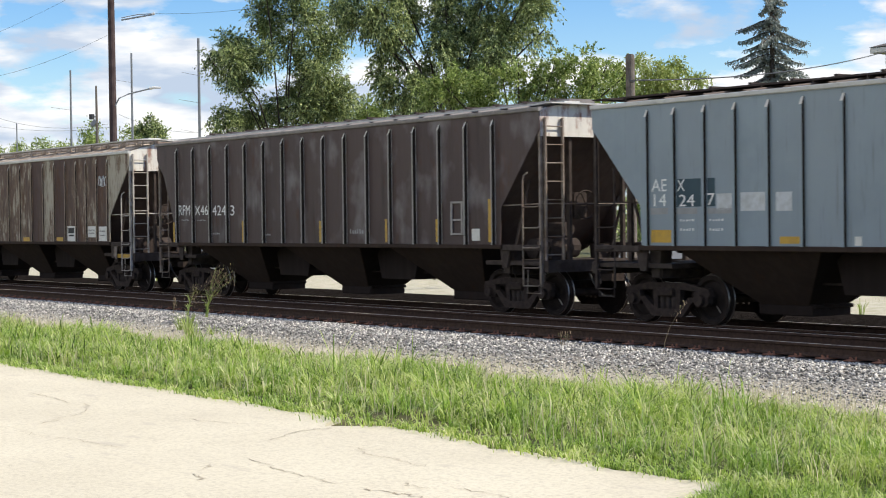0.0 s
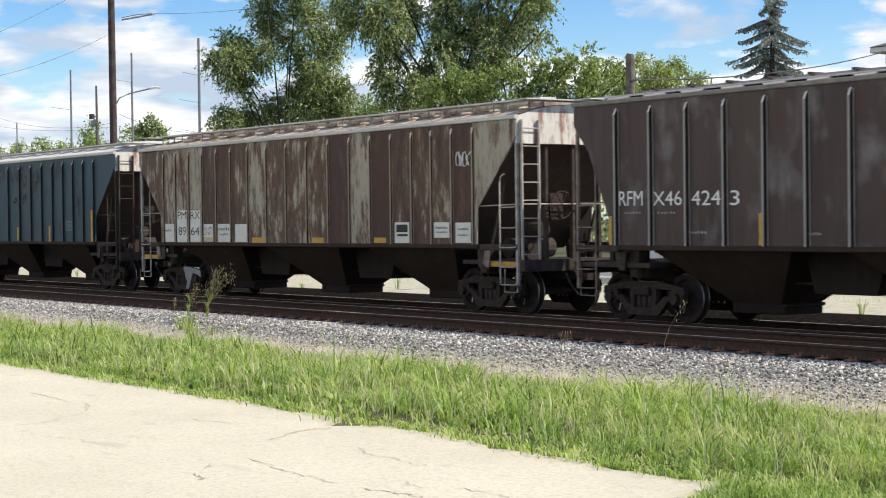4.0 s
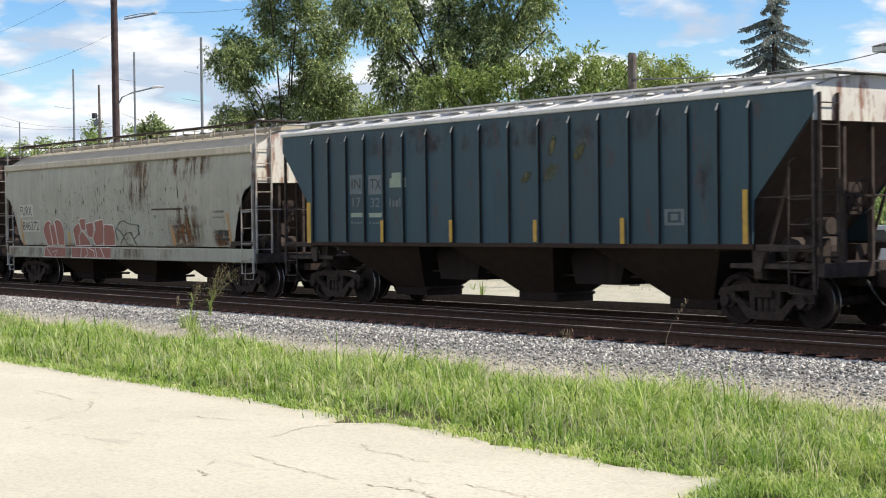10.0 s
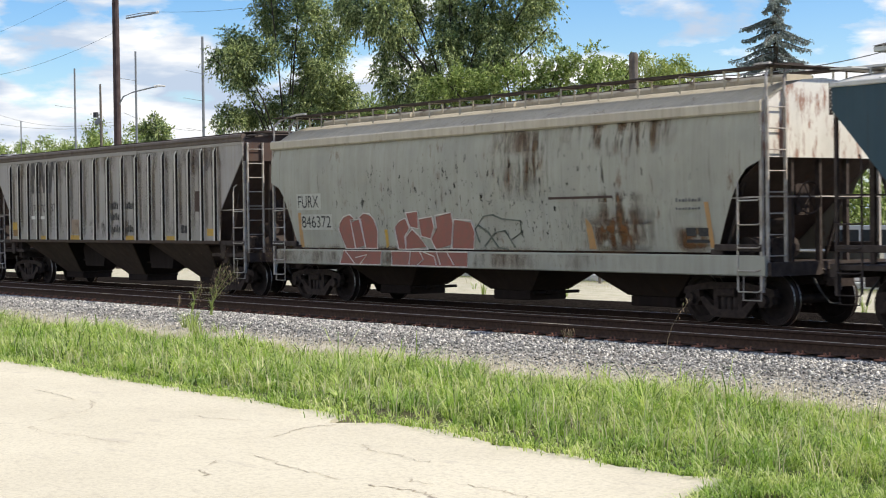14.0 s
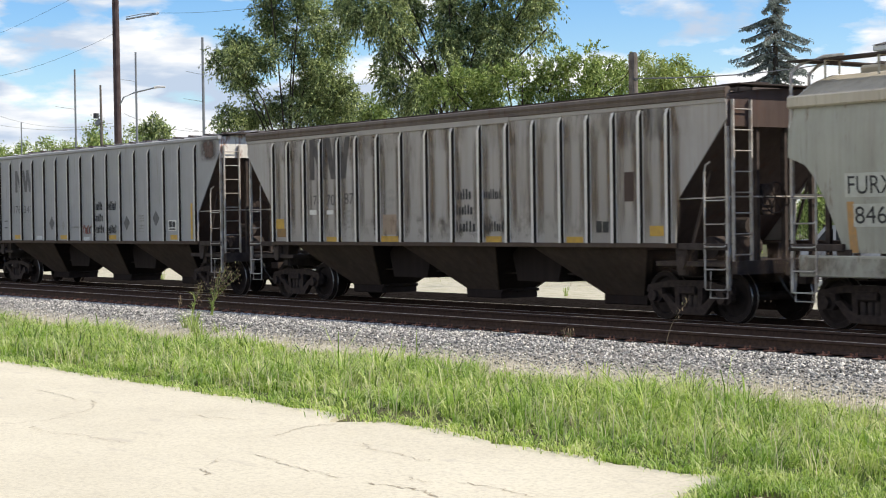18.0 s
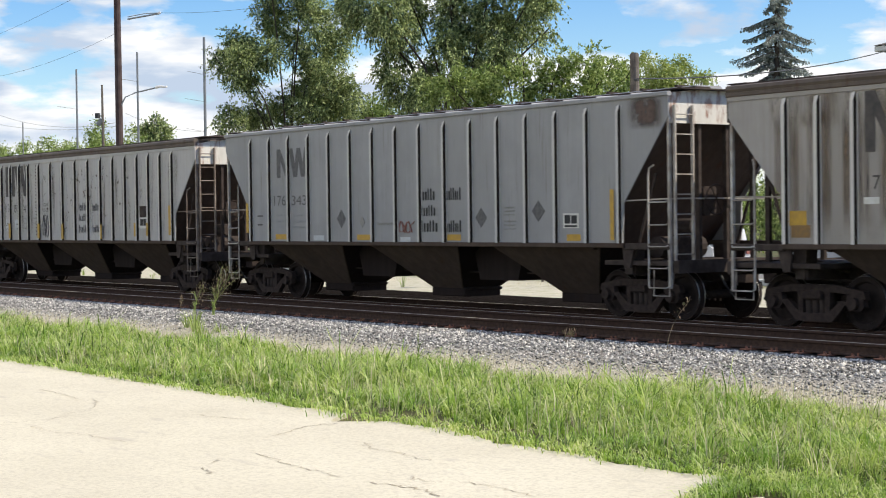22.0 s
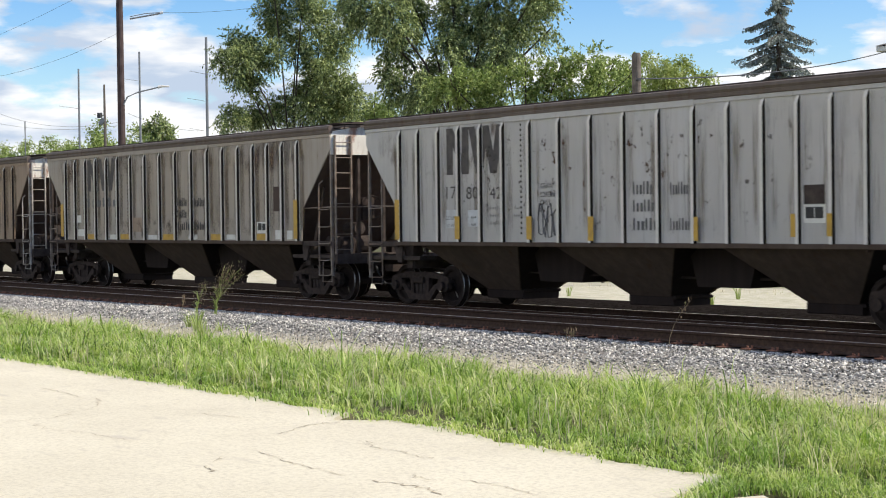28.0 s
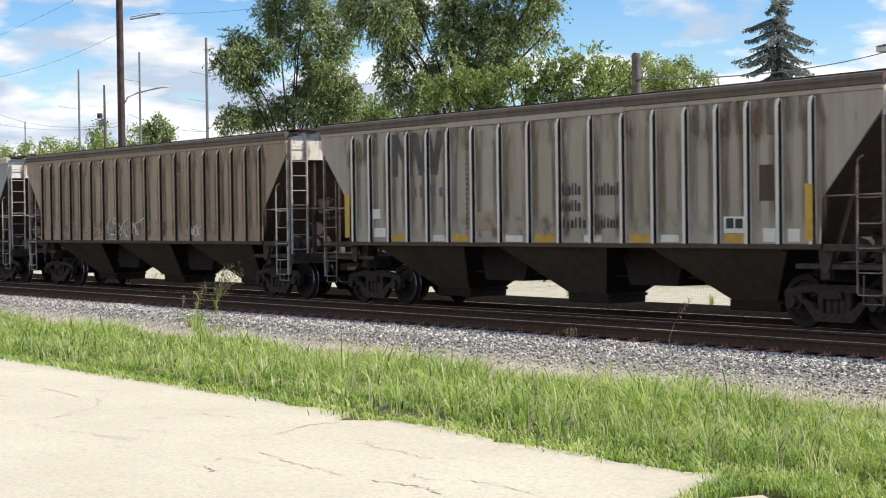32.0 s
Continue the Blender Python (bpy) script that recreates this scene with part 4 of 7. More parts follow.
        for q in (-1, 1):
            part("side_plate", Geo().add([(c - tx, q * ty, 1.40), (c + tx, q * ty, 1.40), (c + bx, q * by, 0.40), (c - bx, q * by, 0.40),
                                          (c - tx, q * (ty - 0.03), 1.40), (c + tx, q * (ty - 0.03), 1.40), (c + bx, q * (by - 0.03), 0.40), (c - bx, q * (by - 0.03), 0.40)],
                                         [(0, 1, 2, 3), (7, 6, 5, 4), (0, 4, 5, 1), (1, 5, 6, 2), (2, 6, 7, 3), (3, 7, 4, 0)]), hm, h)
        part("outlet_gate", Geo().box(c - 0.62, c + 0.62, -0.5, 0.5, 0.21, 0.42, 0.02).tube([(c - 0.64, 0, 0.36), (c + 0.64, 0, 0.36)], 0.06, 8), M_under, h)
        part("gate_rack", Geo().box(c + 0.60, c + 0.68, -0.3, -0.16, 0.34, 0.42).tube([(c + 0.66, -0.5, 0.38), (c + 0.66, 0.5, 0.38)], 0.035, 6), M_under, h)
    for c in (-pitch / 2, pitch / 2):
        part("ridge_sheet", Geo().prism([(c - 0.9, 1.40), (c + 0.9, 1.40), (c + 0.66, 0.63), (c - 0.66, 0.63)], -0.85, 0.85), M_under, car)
    part("train_line", Geo().tube([(-b, -0.62, 0.82), (-2, -0.62, 0.78), (2, -0.62, 0.78), (b, -0.62, 0.82)], 0.025, 6), M_iron, car)
    end_gear(car, L, b - 0.1, spec.get("endgear", M_frame), spec["ladder"], spec.get("brake", 1))
    couplings(car, L, M_frame)
    roof_gear(car, L, ez + 0.55 * rise, ez + spec.get("board", 0.2), ez + rise, spec["roof"], spec.get("hatch", "trough"), spec.get("grate", M_frame))
    lattice(car, -L, ez)
    for s in (-1, 1):
        add_truck(car, s * 6.97)
    CARS.append((car, spec["at"]))
    return car


def rounded_hopper(spec):
    """A smooth-sided covered hopper with a swelling shell and a full-length side sill."""
    L, ez = spec["L"], spec["eave"]
    car = thing("covered_hopper", spec["label"], "freight car", "coupled freight cars")
    sec = [(1.485, 1.3), (1.525, 1.75), (1.56, 2.3), (1.585, 2.9), (1.57, 3.4), (1.52, 3.72), (1.50, 3.78), (1.36, 3.93), (0.95, 4.18), (0.5, 4.32), (0.0, 4.36)]
    sz, sy = [z for y, z in sec], [y for y, z in sec]
    xs = [-L + 2 * L * i / 90 for i in range(91)]
    for name, zr, mat in (("shell", (1.3, 3.75), spec["paint"]), ("roof", (3.75, 4.36), spec["roof"])):
        for q in (-1, 1):
            g = Geo()
            rows_, nz = [], 12
            for x in xs:
                low = float(np.interp(abs(x), (L - 1.13, L - 0.78, L - 0.46, L - 0.02), (1.3, 2.15, 2.72, 2.9))) if name == "shell" else zr[0]
                for j in range(nz + 1):
                    z = low + (zr[1] - low) * j / nz
                    rows_.append((x, q * float(np.interp(z, sz, sy)), z))
            fs = [(i * (nz + 1) + j, (i + 1) * (nz + 1) + j, (i + 1) * (nz + 1) + j + 1, i * (nz + 1) + j + 1)[::q] for i in range(90) for j in range(nz)]
            g.add(rows_, fs)
            part(name, g.mesh(name, mat, smooth=True), None, car)
    for q in (-1, 1):
        part("side_sill", Geo().box(-L + 0.2, L + 0.05, q * 1.50 - 0.06, q * 1.50 + 0.06, 0.90, 1.26, 0.02), spec["paint"], car)
        part("eave_rail", Geo().box(-L, L, q * 1.53 - 0.07, q * 1.53 + 0.075, 3.72, 3.93, 0.03), M_roofcream, car, "cream drip rail")
    for s in (-1, 1):
        top = [(-y, z) for y, z in sec if z > 3.0] + [(y, z) for y, z in sec[::-1] if z > 3.0]
        top = [(-1.5, 2.95)] + top + [(1.5, 2.95)]
        m2 = len(top)
        g = Geo().add([(s * (L - 0.03), y, z) for y, z in top] + [(s * (L - 0.005), y, z) for y, z in top],
                      [tuple(range(m2)), tuple(range(2 * m2 - 1, m2 - 1, -1))] + [(i, (i + 1) % m2, (i + 1) % m2 + m2, i + m2) for i in range(m2)])
        part("end_panel", g, spec["endmat"], car)
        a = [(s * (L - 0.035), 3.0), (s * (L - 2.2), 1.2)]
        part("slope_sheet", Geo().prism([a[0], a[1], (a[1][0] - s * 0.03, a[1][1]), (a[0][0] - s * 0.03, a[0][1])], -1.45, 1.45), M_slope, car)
    for c in (-4.4, 0, 4.4):
        g = Geo().frustum(c, 0, 1.3, 2.1, 1.2, 0.42, 0.7, 0.52)
        h = part("hopper", g, spec["hopper"], car)
        part("outlet_gate", Geo().box(c - 0.62, c + 0.62, -0.5, 0.5, 0.21, 0.42, 0.02).tube([(c - 0.7, 0, 0.36), (c + 0.78, 0, 0.36)], 0.06, 8), M_under, h)
        part("gate_rack", Geo().box(c + 0.60, c + 0.95, -0.3, -0.16, 0.34, 0.42).tube([(c + 0.9, -0.62, 0.38), (c + 0.9, 0.62, 0.38)], 0.035, 6), M_under, h)
    end_gear(car, L, 6.95, spec.get("endgear", M_frame), spec["ladder"], spec.get("brake", 1), False)
    couplings(car, L, M_frame)
    roof_gear(car, L, ez + 0.12, ez + 0.38, ez + 0.14, spec["roof"], "trough", spec.get("grate", M_frame))
    for s in (-1, 1):
        for y in (-1.47, -1.02):
            part("grab_loop", Geo().tube([(s * (L + 0.02), y, 3.9), (s * (L + 0.02), y, 4.32), (s * (L - 0.06), y + 0.12, 4.46), (s * (L - 0.3), y + 0.45, 4.60), (s * (L - 0.7), y + 0.5, 4.60)], 0.028, 6), spec["ladder"], car)
        add_truck(car, s * 6.97)
    CARS.append((car, spec["at"]))
    return car


def plate(car, x0, x1, z0, z1, mat, y=-1.587, name="stencil_panel", t=0.004):
    return part(name, Geo().box(x0, x1, y - t, y, z0, z1), mat, car)


def letters(car, text, x0, x1, z0, z1, mat, y=-1.594):
    """Flat lettering that fills the given width and height on the near side of a car."""
    cu = bpy.data.curves.new("lettering", "FONT")
    cu.body = text
    ob = bpy.data.objects.new("lettering", cu)
    scene.collection.objects.link(ob)
    me = bpy.data.meshes.new_from_object(ob.evaluated_get(bpy.context.evaluated_depsgraph_get()))
    bpy.data.objects.remove(ob)
    co = np.empty(len(me.vertices) * 3, dtype=np.float32)
    me.vertices.foreach_get("co", co)
    co = co.reshape(-1, 3)
    lo, hi = co.min(0), co.max(0)
    out = np.empty_like(co)
    out[:, 0] = x0 + (co[:, 0] - lo[0]) / (hi[0] - lo[0]) * (x1 - x0)
    out[:, 1] = y
    out[:, 2] = z0 + (co[:, 1] - lo[1]) / (hi[1] - lo[1]) * (z1 - z0)
    me.vertices.foreach_set("co", out.ravel())
    me.materials.clear()
    me.materials.append(mat)
    me.update()
    return part("lettering", me, None, car)


def bars(car, x0, x1, z0, z1, mat, n=5, y=-1.593):
    """A line of writing that cannot be lettered, as short upright bars."""
    w = (x1 - x0) / n
    for i in range(n):
        top = z1 if i % 4 in (0, 3) else z0 + 0.74 * (z1 - z0)
        part("stencil_bar", Geo().box(x0 + i * w, x0 + i * w + (0.40 + 0.12 * (i % 3)) * w, y - 0.003, y, z0, top), mat, car)


# ---- the train, from its head to its tail ----
M_roofcream = paint("cream_roof_paint", (0.56, 0.50, 0.40), (0.40, 0.33, 0.25), (0.18, 0.10, 0.06), 0.6, 0.5, 0.6, shift=20)
M_roofdirt = paint("dirty_brown_roof_paint", (0.46, 0.41, 0.32), (0.56, 0.50, 0.39), (0.16, 0.09, 0.06), 0.6, 0.5, 0.6, shift=23, rough=0.9)
M_roofdull = paint("dull_roof_paint", (0.20, 0.18, 0.165), (0.30, 0.275, 0.25), (0.13, 0.07, 0.05), 0.6, 0.4, 0.6, shift=24)
M_ribgrey = paint("grey_rib_paint", (0.62, 0.60, 0.575), (0.50, 0.48, 0.455), (0.2, 0.12, 0.08), 0.5, 0.3, 0.64, shift=22)
M_roofworn = paint("worn_brown_roof_paint", (0.33, 0.27, 0.215), (0.52, 0.46, 0.38), (0.14, 0.085, 0.06), 0.7, 0.7, 0.5, shift=27, rough=0.8)
RIBBED = dict(L=8.45, b=7.05, eave=4.08, ribs=16)
# white eave edge: the sun it catches is put into its paint
car_slate = covered_hopper(dict(RIBBED, ribs=18, b=7.1, ribs_at=(0.988, 0.045), hat=(0.032, 0.06), edge=M_rooflight, at=24.02, paint=M_slate, ribmat=M_slate, roof=M_roofdark, endmat=M_slate, hopper=M_hop, ladder=M_frame,
                                label="slate-blue ribbed covered hopper with white lettering on rails"))
# pale running boards carry the sunlight in their colour
car_brown = covered_hopper(dict(RIBBED, rib_shift=-0.13, grate=M_rooflight, board=0.16, hat=(0.026, 0.075), at=5.65, L=8.34, eave=4.16, paint=M_brown, ribmat=M_rib_rust, roof=M_roofdull, endmat=M_white, hopper=M_hop, ladder=M_ladder,
                                label="dark brown weathered covered hopper with worn ribs on rails"))
# eave edge painted pale for the sun along it
car_beige = covered_hopper(dict(RIBBED, ribs_at=(1.0, 0.04), hat=(0.022, 0.035), at=-13.02, rise=0.28, board=0.40, L=8.53, b=7.2, eave=4.05, paint=M_beige, ribmat=M_rib_tan, roof=M_roofworn, endmat=M_white, hopper=M_hop, ladder=M_ladderw, grate=M_rooflight, edge=M_rooflight, ribs=18,
                                label="rust-brown covered hopper with flaking beige paint on rails"))
car_teal = covered_hopper(dict(RIBBED, at=-31.70, rise=0.26, board=0.32, hat=(0.024, 0.06), L=8.53, b=7.15, eave=4.07, paint=M_teal, ribmat=M_teal, roof=M_rooflight, endmat=M_white, hopper=M_hop, ladder=M_frame, grate=M_rooflight, ribs=18,
                               label="dark teal ribbed covered hopper with bleached white roof"))
car_pale = rounded_hopper(dict(L=8.25, eave=4.2, at=-50.05, paint=M_pale, roof=M_roofdirt, endmat=M_white, hopper=M_hop, ladder=M_ladderw,
                               label="smooth pale grey covered hopper with red graffiti and rust"))
car_grime = covered_hopper(dict(RIBBED, hat=(0.038, 0.075), chord=1, ribs_at=(1.0, -0.06), at=-68.17, rise=0.15, board=0.24, b=7.15, eave=4.06, paint=M_grime, ribmat=M_rib_white, roof=M_roofdark, endmat=M_slope, hopper=M_hopg, ladder=M_ladderw, ribs=18,
                                label="grimy light grey covered hopper with pale ribs on rails"))
car_grey = covered_hopper(dict(RIBBED, hat=(0.036, 0.07), at=-86.44, rise=0.10, board=0.13, L=8.32, eave=4.2, paint=M_grey, ribmat=M_ribgrey, roof=M_grey, endmat=M_white, hopper=M_hopg, ladder=M_ladderw,
                               label="plain grey covered hopper with dark diamond marks on rails"))
car_rust = covered_hopper(dict(RIBBED, hat=(0.038, 0.075), chord=1, clean=1, ribs_at=(0.988, 0.02), at=-104.83, rise=0.15, board=0.24, L=8.35, b=7.1, eave=4.08, paint=M_grime2, ribmat=M_rib_white, roof=M_roofdark, endmat=M_white, hopper=M_hopg, ladder=M_ladder, ribs=18,
                               label="light grey covered hopper with rust spots and large dark initials"))
car_dust = covered_hopper(dict(RIBBED, hat=(0.038, 0.075), chord=1, ribs_at=(0.99, -0.02), at=-123.2, rise=0.15, board=0.24, b=7.1, eave=4.07, paint=M_dust, ribmat=M_rib_white, roof=M_roofdark, endmat=M_white, hopper=M_hopg, ladder=M_ladder, ribs=18,
                               label="brown-dusted grey covered hopper with yellow and white reflectors"))
car_tan = covered_hopper(dict(RIBBED, hat=(0.04, 0.07), chord=1, at=-141.6, rise=0.15, board=0.24, L=8.3, b=7.05, eave=4.03, paint=M_tan, ribmat=M_tan, roof=M_roofdark, endmat=M_white, hopper=M_hopg, ladder=M_ladderw, ribs=18,
                              label="tan stained covered hopper with faded paint on rails"))
car_last = covered_hopper(dict(RIBBED, hat=(0.045, 0.07), chord=1, at=-160.0, L=8.4, paint=M_grey, ribmat=M_grey, roof=M_roof, endmat=M_white, hopper=M_hopg, ladder=M_ladderw,
                               label="pale grey covered hopper at the tail of the view"))


# ---- foreground: pavement and grass ----
def jitter(k, amp):
    return amp * (math.sin(k * 3.1) + 0.7 * math.sin(k * 7.7 + 1) + 0.5 * math.sin(k * 17.3 + 2)) / 1.6


def make_pavement():
    m, nt, b = base_mat("pale_worn_concrete", 0.9)
    col = blend(nt, noise_fac(nt, 0.5, lo=0.35, hi=0.7, detail=8), (0.635, 0.58, 0.445), (0.555, 0.502, 0.382))
    col = blend(nt, noise_fac(nt, 28, lo=0.45, hi=0.75, detail=5), col, (0.34, 0.29, 0.22), 0.6)
    col = blend(nt, noise_fac(nt, 130, lo=0.55, hi=0.7, detail=2), col, (0.76, 0.70, 0.60), 0.5)
    col = blend(nt, noise_fac(nt, 1.6, (1, 2.5, 1), lo=0.62, hi=0.72), col, (0.44, 0.39, 0.32), 0.5)
    link(nt, col, b.inputs["Base Color"])
    bump(nt, b, 60, 0.05, 0.006)
    edge, x = [], -70.0
    while x < 12:
        y = -12.88 + jitter(x, 0.10)
        if -15.75 < x < -14.9:
            y -= 0.55 * max(0, 1 - abs(x + 15.2) / 0.5)
        y -= 0.22 * min(1, max(0, (x + 14.2) / 2.2))
        if x > -9.62:
            y -= 1.15 * min(1, (x + 9.62) / 0.5)
        if x > -8.95:
            y += 0.75 * min(1, (x + 8.95) / 0.15)
        edge.append((x, y))
        x += 0.18
    g = Geo().slab([(-70, -60), (12, -60)] + edge[::-1], -0.36, -0.196)
    ob = tagged(part("pavement", g, m), "pale sunlit concrete lot with fine cracks and a ragged edge", "pavement", kind="structure")
    mc = speckled("crack_dirt", (0.32, 0.27, 0.20), (0.46, 0.40, 0.31), 6, 0.95)
    cracks = [[(-17.41, -16.16), (-17.36, -15.96), (-17.42, -15.57), (-17.76, -15.23), (-17.88, -14.96), (-18.26, -14.69), (-19.14, -14.37)],
              [(-20.75, -14.36), (-19.58, -14.44), (-19.18, -14.48)],
              [(-14.49, -14.49), (-14.7, -14.13), (-14.93, -13.82), (-14.93, -13.61), (-14.91, -13.38)],
              [(-13.52, -15.22), (-12.97, -15.31), (-12.61, -15.38), (-12.34, -15.37), (-12.02, -15.4), (-11.7, -15.41)],
              [(-11.37, -15.4), (-11.15, -15.32), (-10.97, -15.29), (-10.67, -15.33), (-10.4, -15.38)],
              [(-13.45, -14.09), (-13.08, -14.28), (-12.74, -14.24), (-12.24, -14.28), (-12.03, -14.31)],
              [(-11.42, -14.95), (-11.26, -15.0), (-10.98, -15.0)], [(-10.92, -14.79), (-10.67, -14.77), (-10.27, -14.78), (-9.91, -14.81)],
              [(-13.16, -15.89), (-13.48, -15.62)], [(-13.03, -16.05), (-12.82, -16.11), (-12.65, -16.15)],
              [(-16.72, -14.27), (-16.04, -14.01), (-15.82, -13.92)],
              [(-17.1, -15.97), (-16.32, -16.04), (-15.95, -15.89), (-15.37, -15.85), (-14.91, -15.77)]]
    for n_, line in enumerate(cracks):
        pts, wide = [], 1.9 if n_ in (2, 4) else 1.0
        for (xa, ya), (xb, yb) in zip(line, line[1:]):
            for i in range(6):
                f = i / 6
                pts.append((xa + (xb - xa) * f + RNG.normal(0, 0.028), ya + (yb - ya) * f + RNG.normal(0, 0.028)))
        pts.append(line[-1])
        g = Geo()
        vs, fs = [], []
        for i, (xx, yy) in enumerate(pts):
            a, c = pts[max(0, i - 1)], pts[min(len(pts) - 1, i + 1)]
            d = Vector((c[0] - a[0], c[1] - a[1])).normalized()
            w = wide * RNG.uniform(0.001, 0.008) * (1 if 0 < i < len(pts) - 1 else 0.2)
            vs += [(xx - d.y * w, yy + d.x * w, -0.192), (xx + d.y * w, yy - d.x * w, -0.192)]
            if i:
                fs.append((2 * i - 2, 2 * i - 1, 2 * i + 1, 2 * i))
        part("crack", g.add(vs, fs), mc, ob)


make_pavement()


def blades(x, y, z, h, w, lean, az):
    """Curved grass blades as arrays: eight corners and three faces each."""
    n = len(x)
    side = np.stack([-np.sin(az), np.cos(az), np.zeros(n)], 1)
    out = np.stack([np.cos(az), np.sin(az), np.zeros(n)], 1)
    up = np.array([0, 0, 1.0])
    root = np.stack([x, y, z], 1)
    v = np.empty((n, 8, 3))
    for k, (fh, fl, fw) in enumerate(((0, 0, 1.0), (0.45, 0.14, 0.95), (0.82, 0.48, 0.65), (1.0, 1.0, 0.10))):
        c = root + up * (h * fh * (1 - 0.34 * fl * lean))[:, None] + out * (h * fl * lean)[:, None]
        v[:, 2 * k] = c - side * (w * fw)[:, None]
        v[:, 2 * k + 1] = c + side * (w * fw)[:, None]
    f = np.array([(0, 1, 3, 2), (2, 3, 5, 4), (4, 5, 7, 6)])[None] + 8 * np.arange(n)[:, None, None]
    return v.reshape(-1, 3), f.reshape(-1, 4)


def make_grass():
    def field(n, x0, x1, power, y0, y1):
        x = x1 - (x1 - x0) * RNG.random(n) ** power
        return x, y0 + (y1 - y0) * RNG.random(n)

    # tussocks: blades that arch out from shared roots
    cx, cy = field(15000, -75, -4, 1.5, -12.95, -6.5)
    edge = np.where(cx > -9.4, -13.7, -12.86 + 0.06 * np.sin(cx * 3.1) - 0.2 * np.clip((cx + 14.2) / 2.2, 0, 1))
    wav = 0.35 * np.sin(cx * 0.9) + 0.25 * np.sin(cx * 2.3 + 1)
    keep = (cy > edge) & (RNG.random(len(cx)) < np.clip((-6.55 + wav - cy) / 1.3, 0.02, 1))
    cx, cy = cx[keep], cy[keep]
    n = len(cx)
    tall = np.exp(RNG.normal(0, 0.26, n)) * (0.75 + 0.45 * (0.5 + 0.5 * np.sin(cx * 1.1 + 2 * np.sin(cy * 0.8))))
    per = 11
    k = np.repeat(np.arange(n), per)
    az = RNG.random(len(k)) * 6.28
    rad = RNG.random(len(k)) * 0.075
    x, y = cx[k] + rad * np.cos(az), cy[k] + rad * np.sin(az)
    far = np.clip((-x - 10) / 45, 0, 1)
    h = RNG.uniform(0.13, 0.36, len(x)) * tall[k]
    h *= np.clip((y + 12.95) / 1.5, 0.32, 1) * np.clip((-6.3 - y) / 1.4, 0.4, 1)
    w = RNG.uniform(0.003, 0.0085, len(x)) * (1 + 1.4 * far)
    v, f = blades(x, y, ground_height(x, y) - 0.01, h, w, RNG.uniform(0.3, 1.8, len(x)), az + RNG.normal(0, 0.5, len(x)))
    x2, y2 = field(14000, -11, -3.5, 1.0, -14.2, -12.6)
    k2 = (x2 > -9.6) & (y2 > np.where(x2 < -8.9, -13.1 - 2.0 * (x2 + 9.6), -13.35))
    x2, y2 = x2[k2], y2[k2]
    v2, f2 = blades(x2, y2, np.full(len(x2), -0.22), RNG.uniform(0.06, 0.17, len(x2)), RNG.uniform(0.003, 0.006, len(x2)), RNG.uniform(0.5, 1.7, len(x2)), RNG.random(len(x2)) * 6.28)
    v, f = np.concatenate([v, v2]), np.concatenate([f, f2 + len(v)])
    # low tufts that creep over the edge of the pavement
    x3 = -70 + 61 * RNG.random(9000)
    y3 = -12.86 + RNG.normal(0, 0.09, 9000) - 0.2 * np.clip((x3 + 14.2) / 2.2, 0, 1)
    k3 = np.abs(x3 + 15.2) < 0.5
    y3[k3] -= 0.35 * RNG.random(k3.sum())
    v3, f3 = blades(x3, y3, np.full(9000, -0.21), RNG.uniform(0.05, 0.15, 9000), RNG.uniform(0.003, 0.007, 9000), RNG.uniform(0.5, 1.8, 9000), RNG.uniform(-3.14, 0.2, 9000))
    v, f = np.concatenate([v, v3]), np.concatenate([f, f3 + len(v)])
    tagged(new("grass_strip", big_mesh("grass_strip", v, f, M_grass)), "lush green uncut grass between the lot and the ballast", "grass", kind="stuff")
    # pale flowering stalks that stand above the rest
    xs_, ys_ = field(5200, -60, -5, 1.4, -12.4, -7.2)
    vs_, fs_ = blades(xs_, ys_, ground_height(xs_, ys_), RNG.uniform(0.2, 0.48, 5200), RNG.uniform(0.0015, 0.0045, 5200), RNG.uniform(0.1, 0.8, 5200), RNG.random(5200) * 6.28)
    tagged(new("seeding_grass", big_mesh("seeding_grass", vs_, fs_, M_dry)), "pale seeding grass stalks among the green blades", "grass", kind="stuff")
    # thin, dry seed stalks along the ballast
    x, y = field(15000, -70, -5, 1.4, -9.0, -6.2)
    keep = RNG.random(len(x)) < np.exp(-((y + 7.5) / 0.7) ** 2) * (0.35 + 0.65 * (np.sin(x * 0.8) + np.sin(x * 2.1 + 1) > 0))
    x, y = x[keep], y[keep]
    v, f = blades(x, y, ground_height(x, y), RNG.uniform(0.18, 0.42, len(x)), RNG.uniform(0.002, 0.0045, len(x)), RNG.uniform(0.05, 0.5, len(x)), RNG.random(len(x)) * 6.28)
    tagged(new("dry_grass", big_mesh("dry_grass", v, f, M_dry)), "thin dry seed stalks at the foot of the ballast", "grass", kind="stuff")
    # verge beyond the train
    x = -95 + 85 * RNG.random(9000)
    y = 9.5 + 8 * RNG.random(9000)
    far_green = y > 13.0
    for name, mask, mat, lab in (("dry_verge", ~far_green, M_dry, "dry bleached grass verge beyond the tracks"), ("far_grass", far_green, M_grass, "green grass beside the far road")):
        xx, yy = x[mask], y[mask]
        v, f = blades(xx, yy, ground_height(xx, yy), RNG.uniform(0.03, 0.11, len(xx)), RNG.uniform(0.003, 0.007, len(xx)), RNG.uniform(0.1, 0.7, len(xx)), RNG.random(len(xx)) * 6.28)
        tagged(new(name, big_mesh(name, v, f, mat)), lab, "grass", kind="stuff")


make_grass()


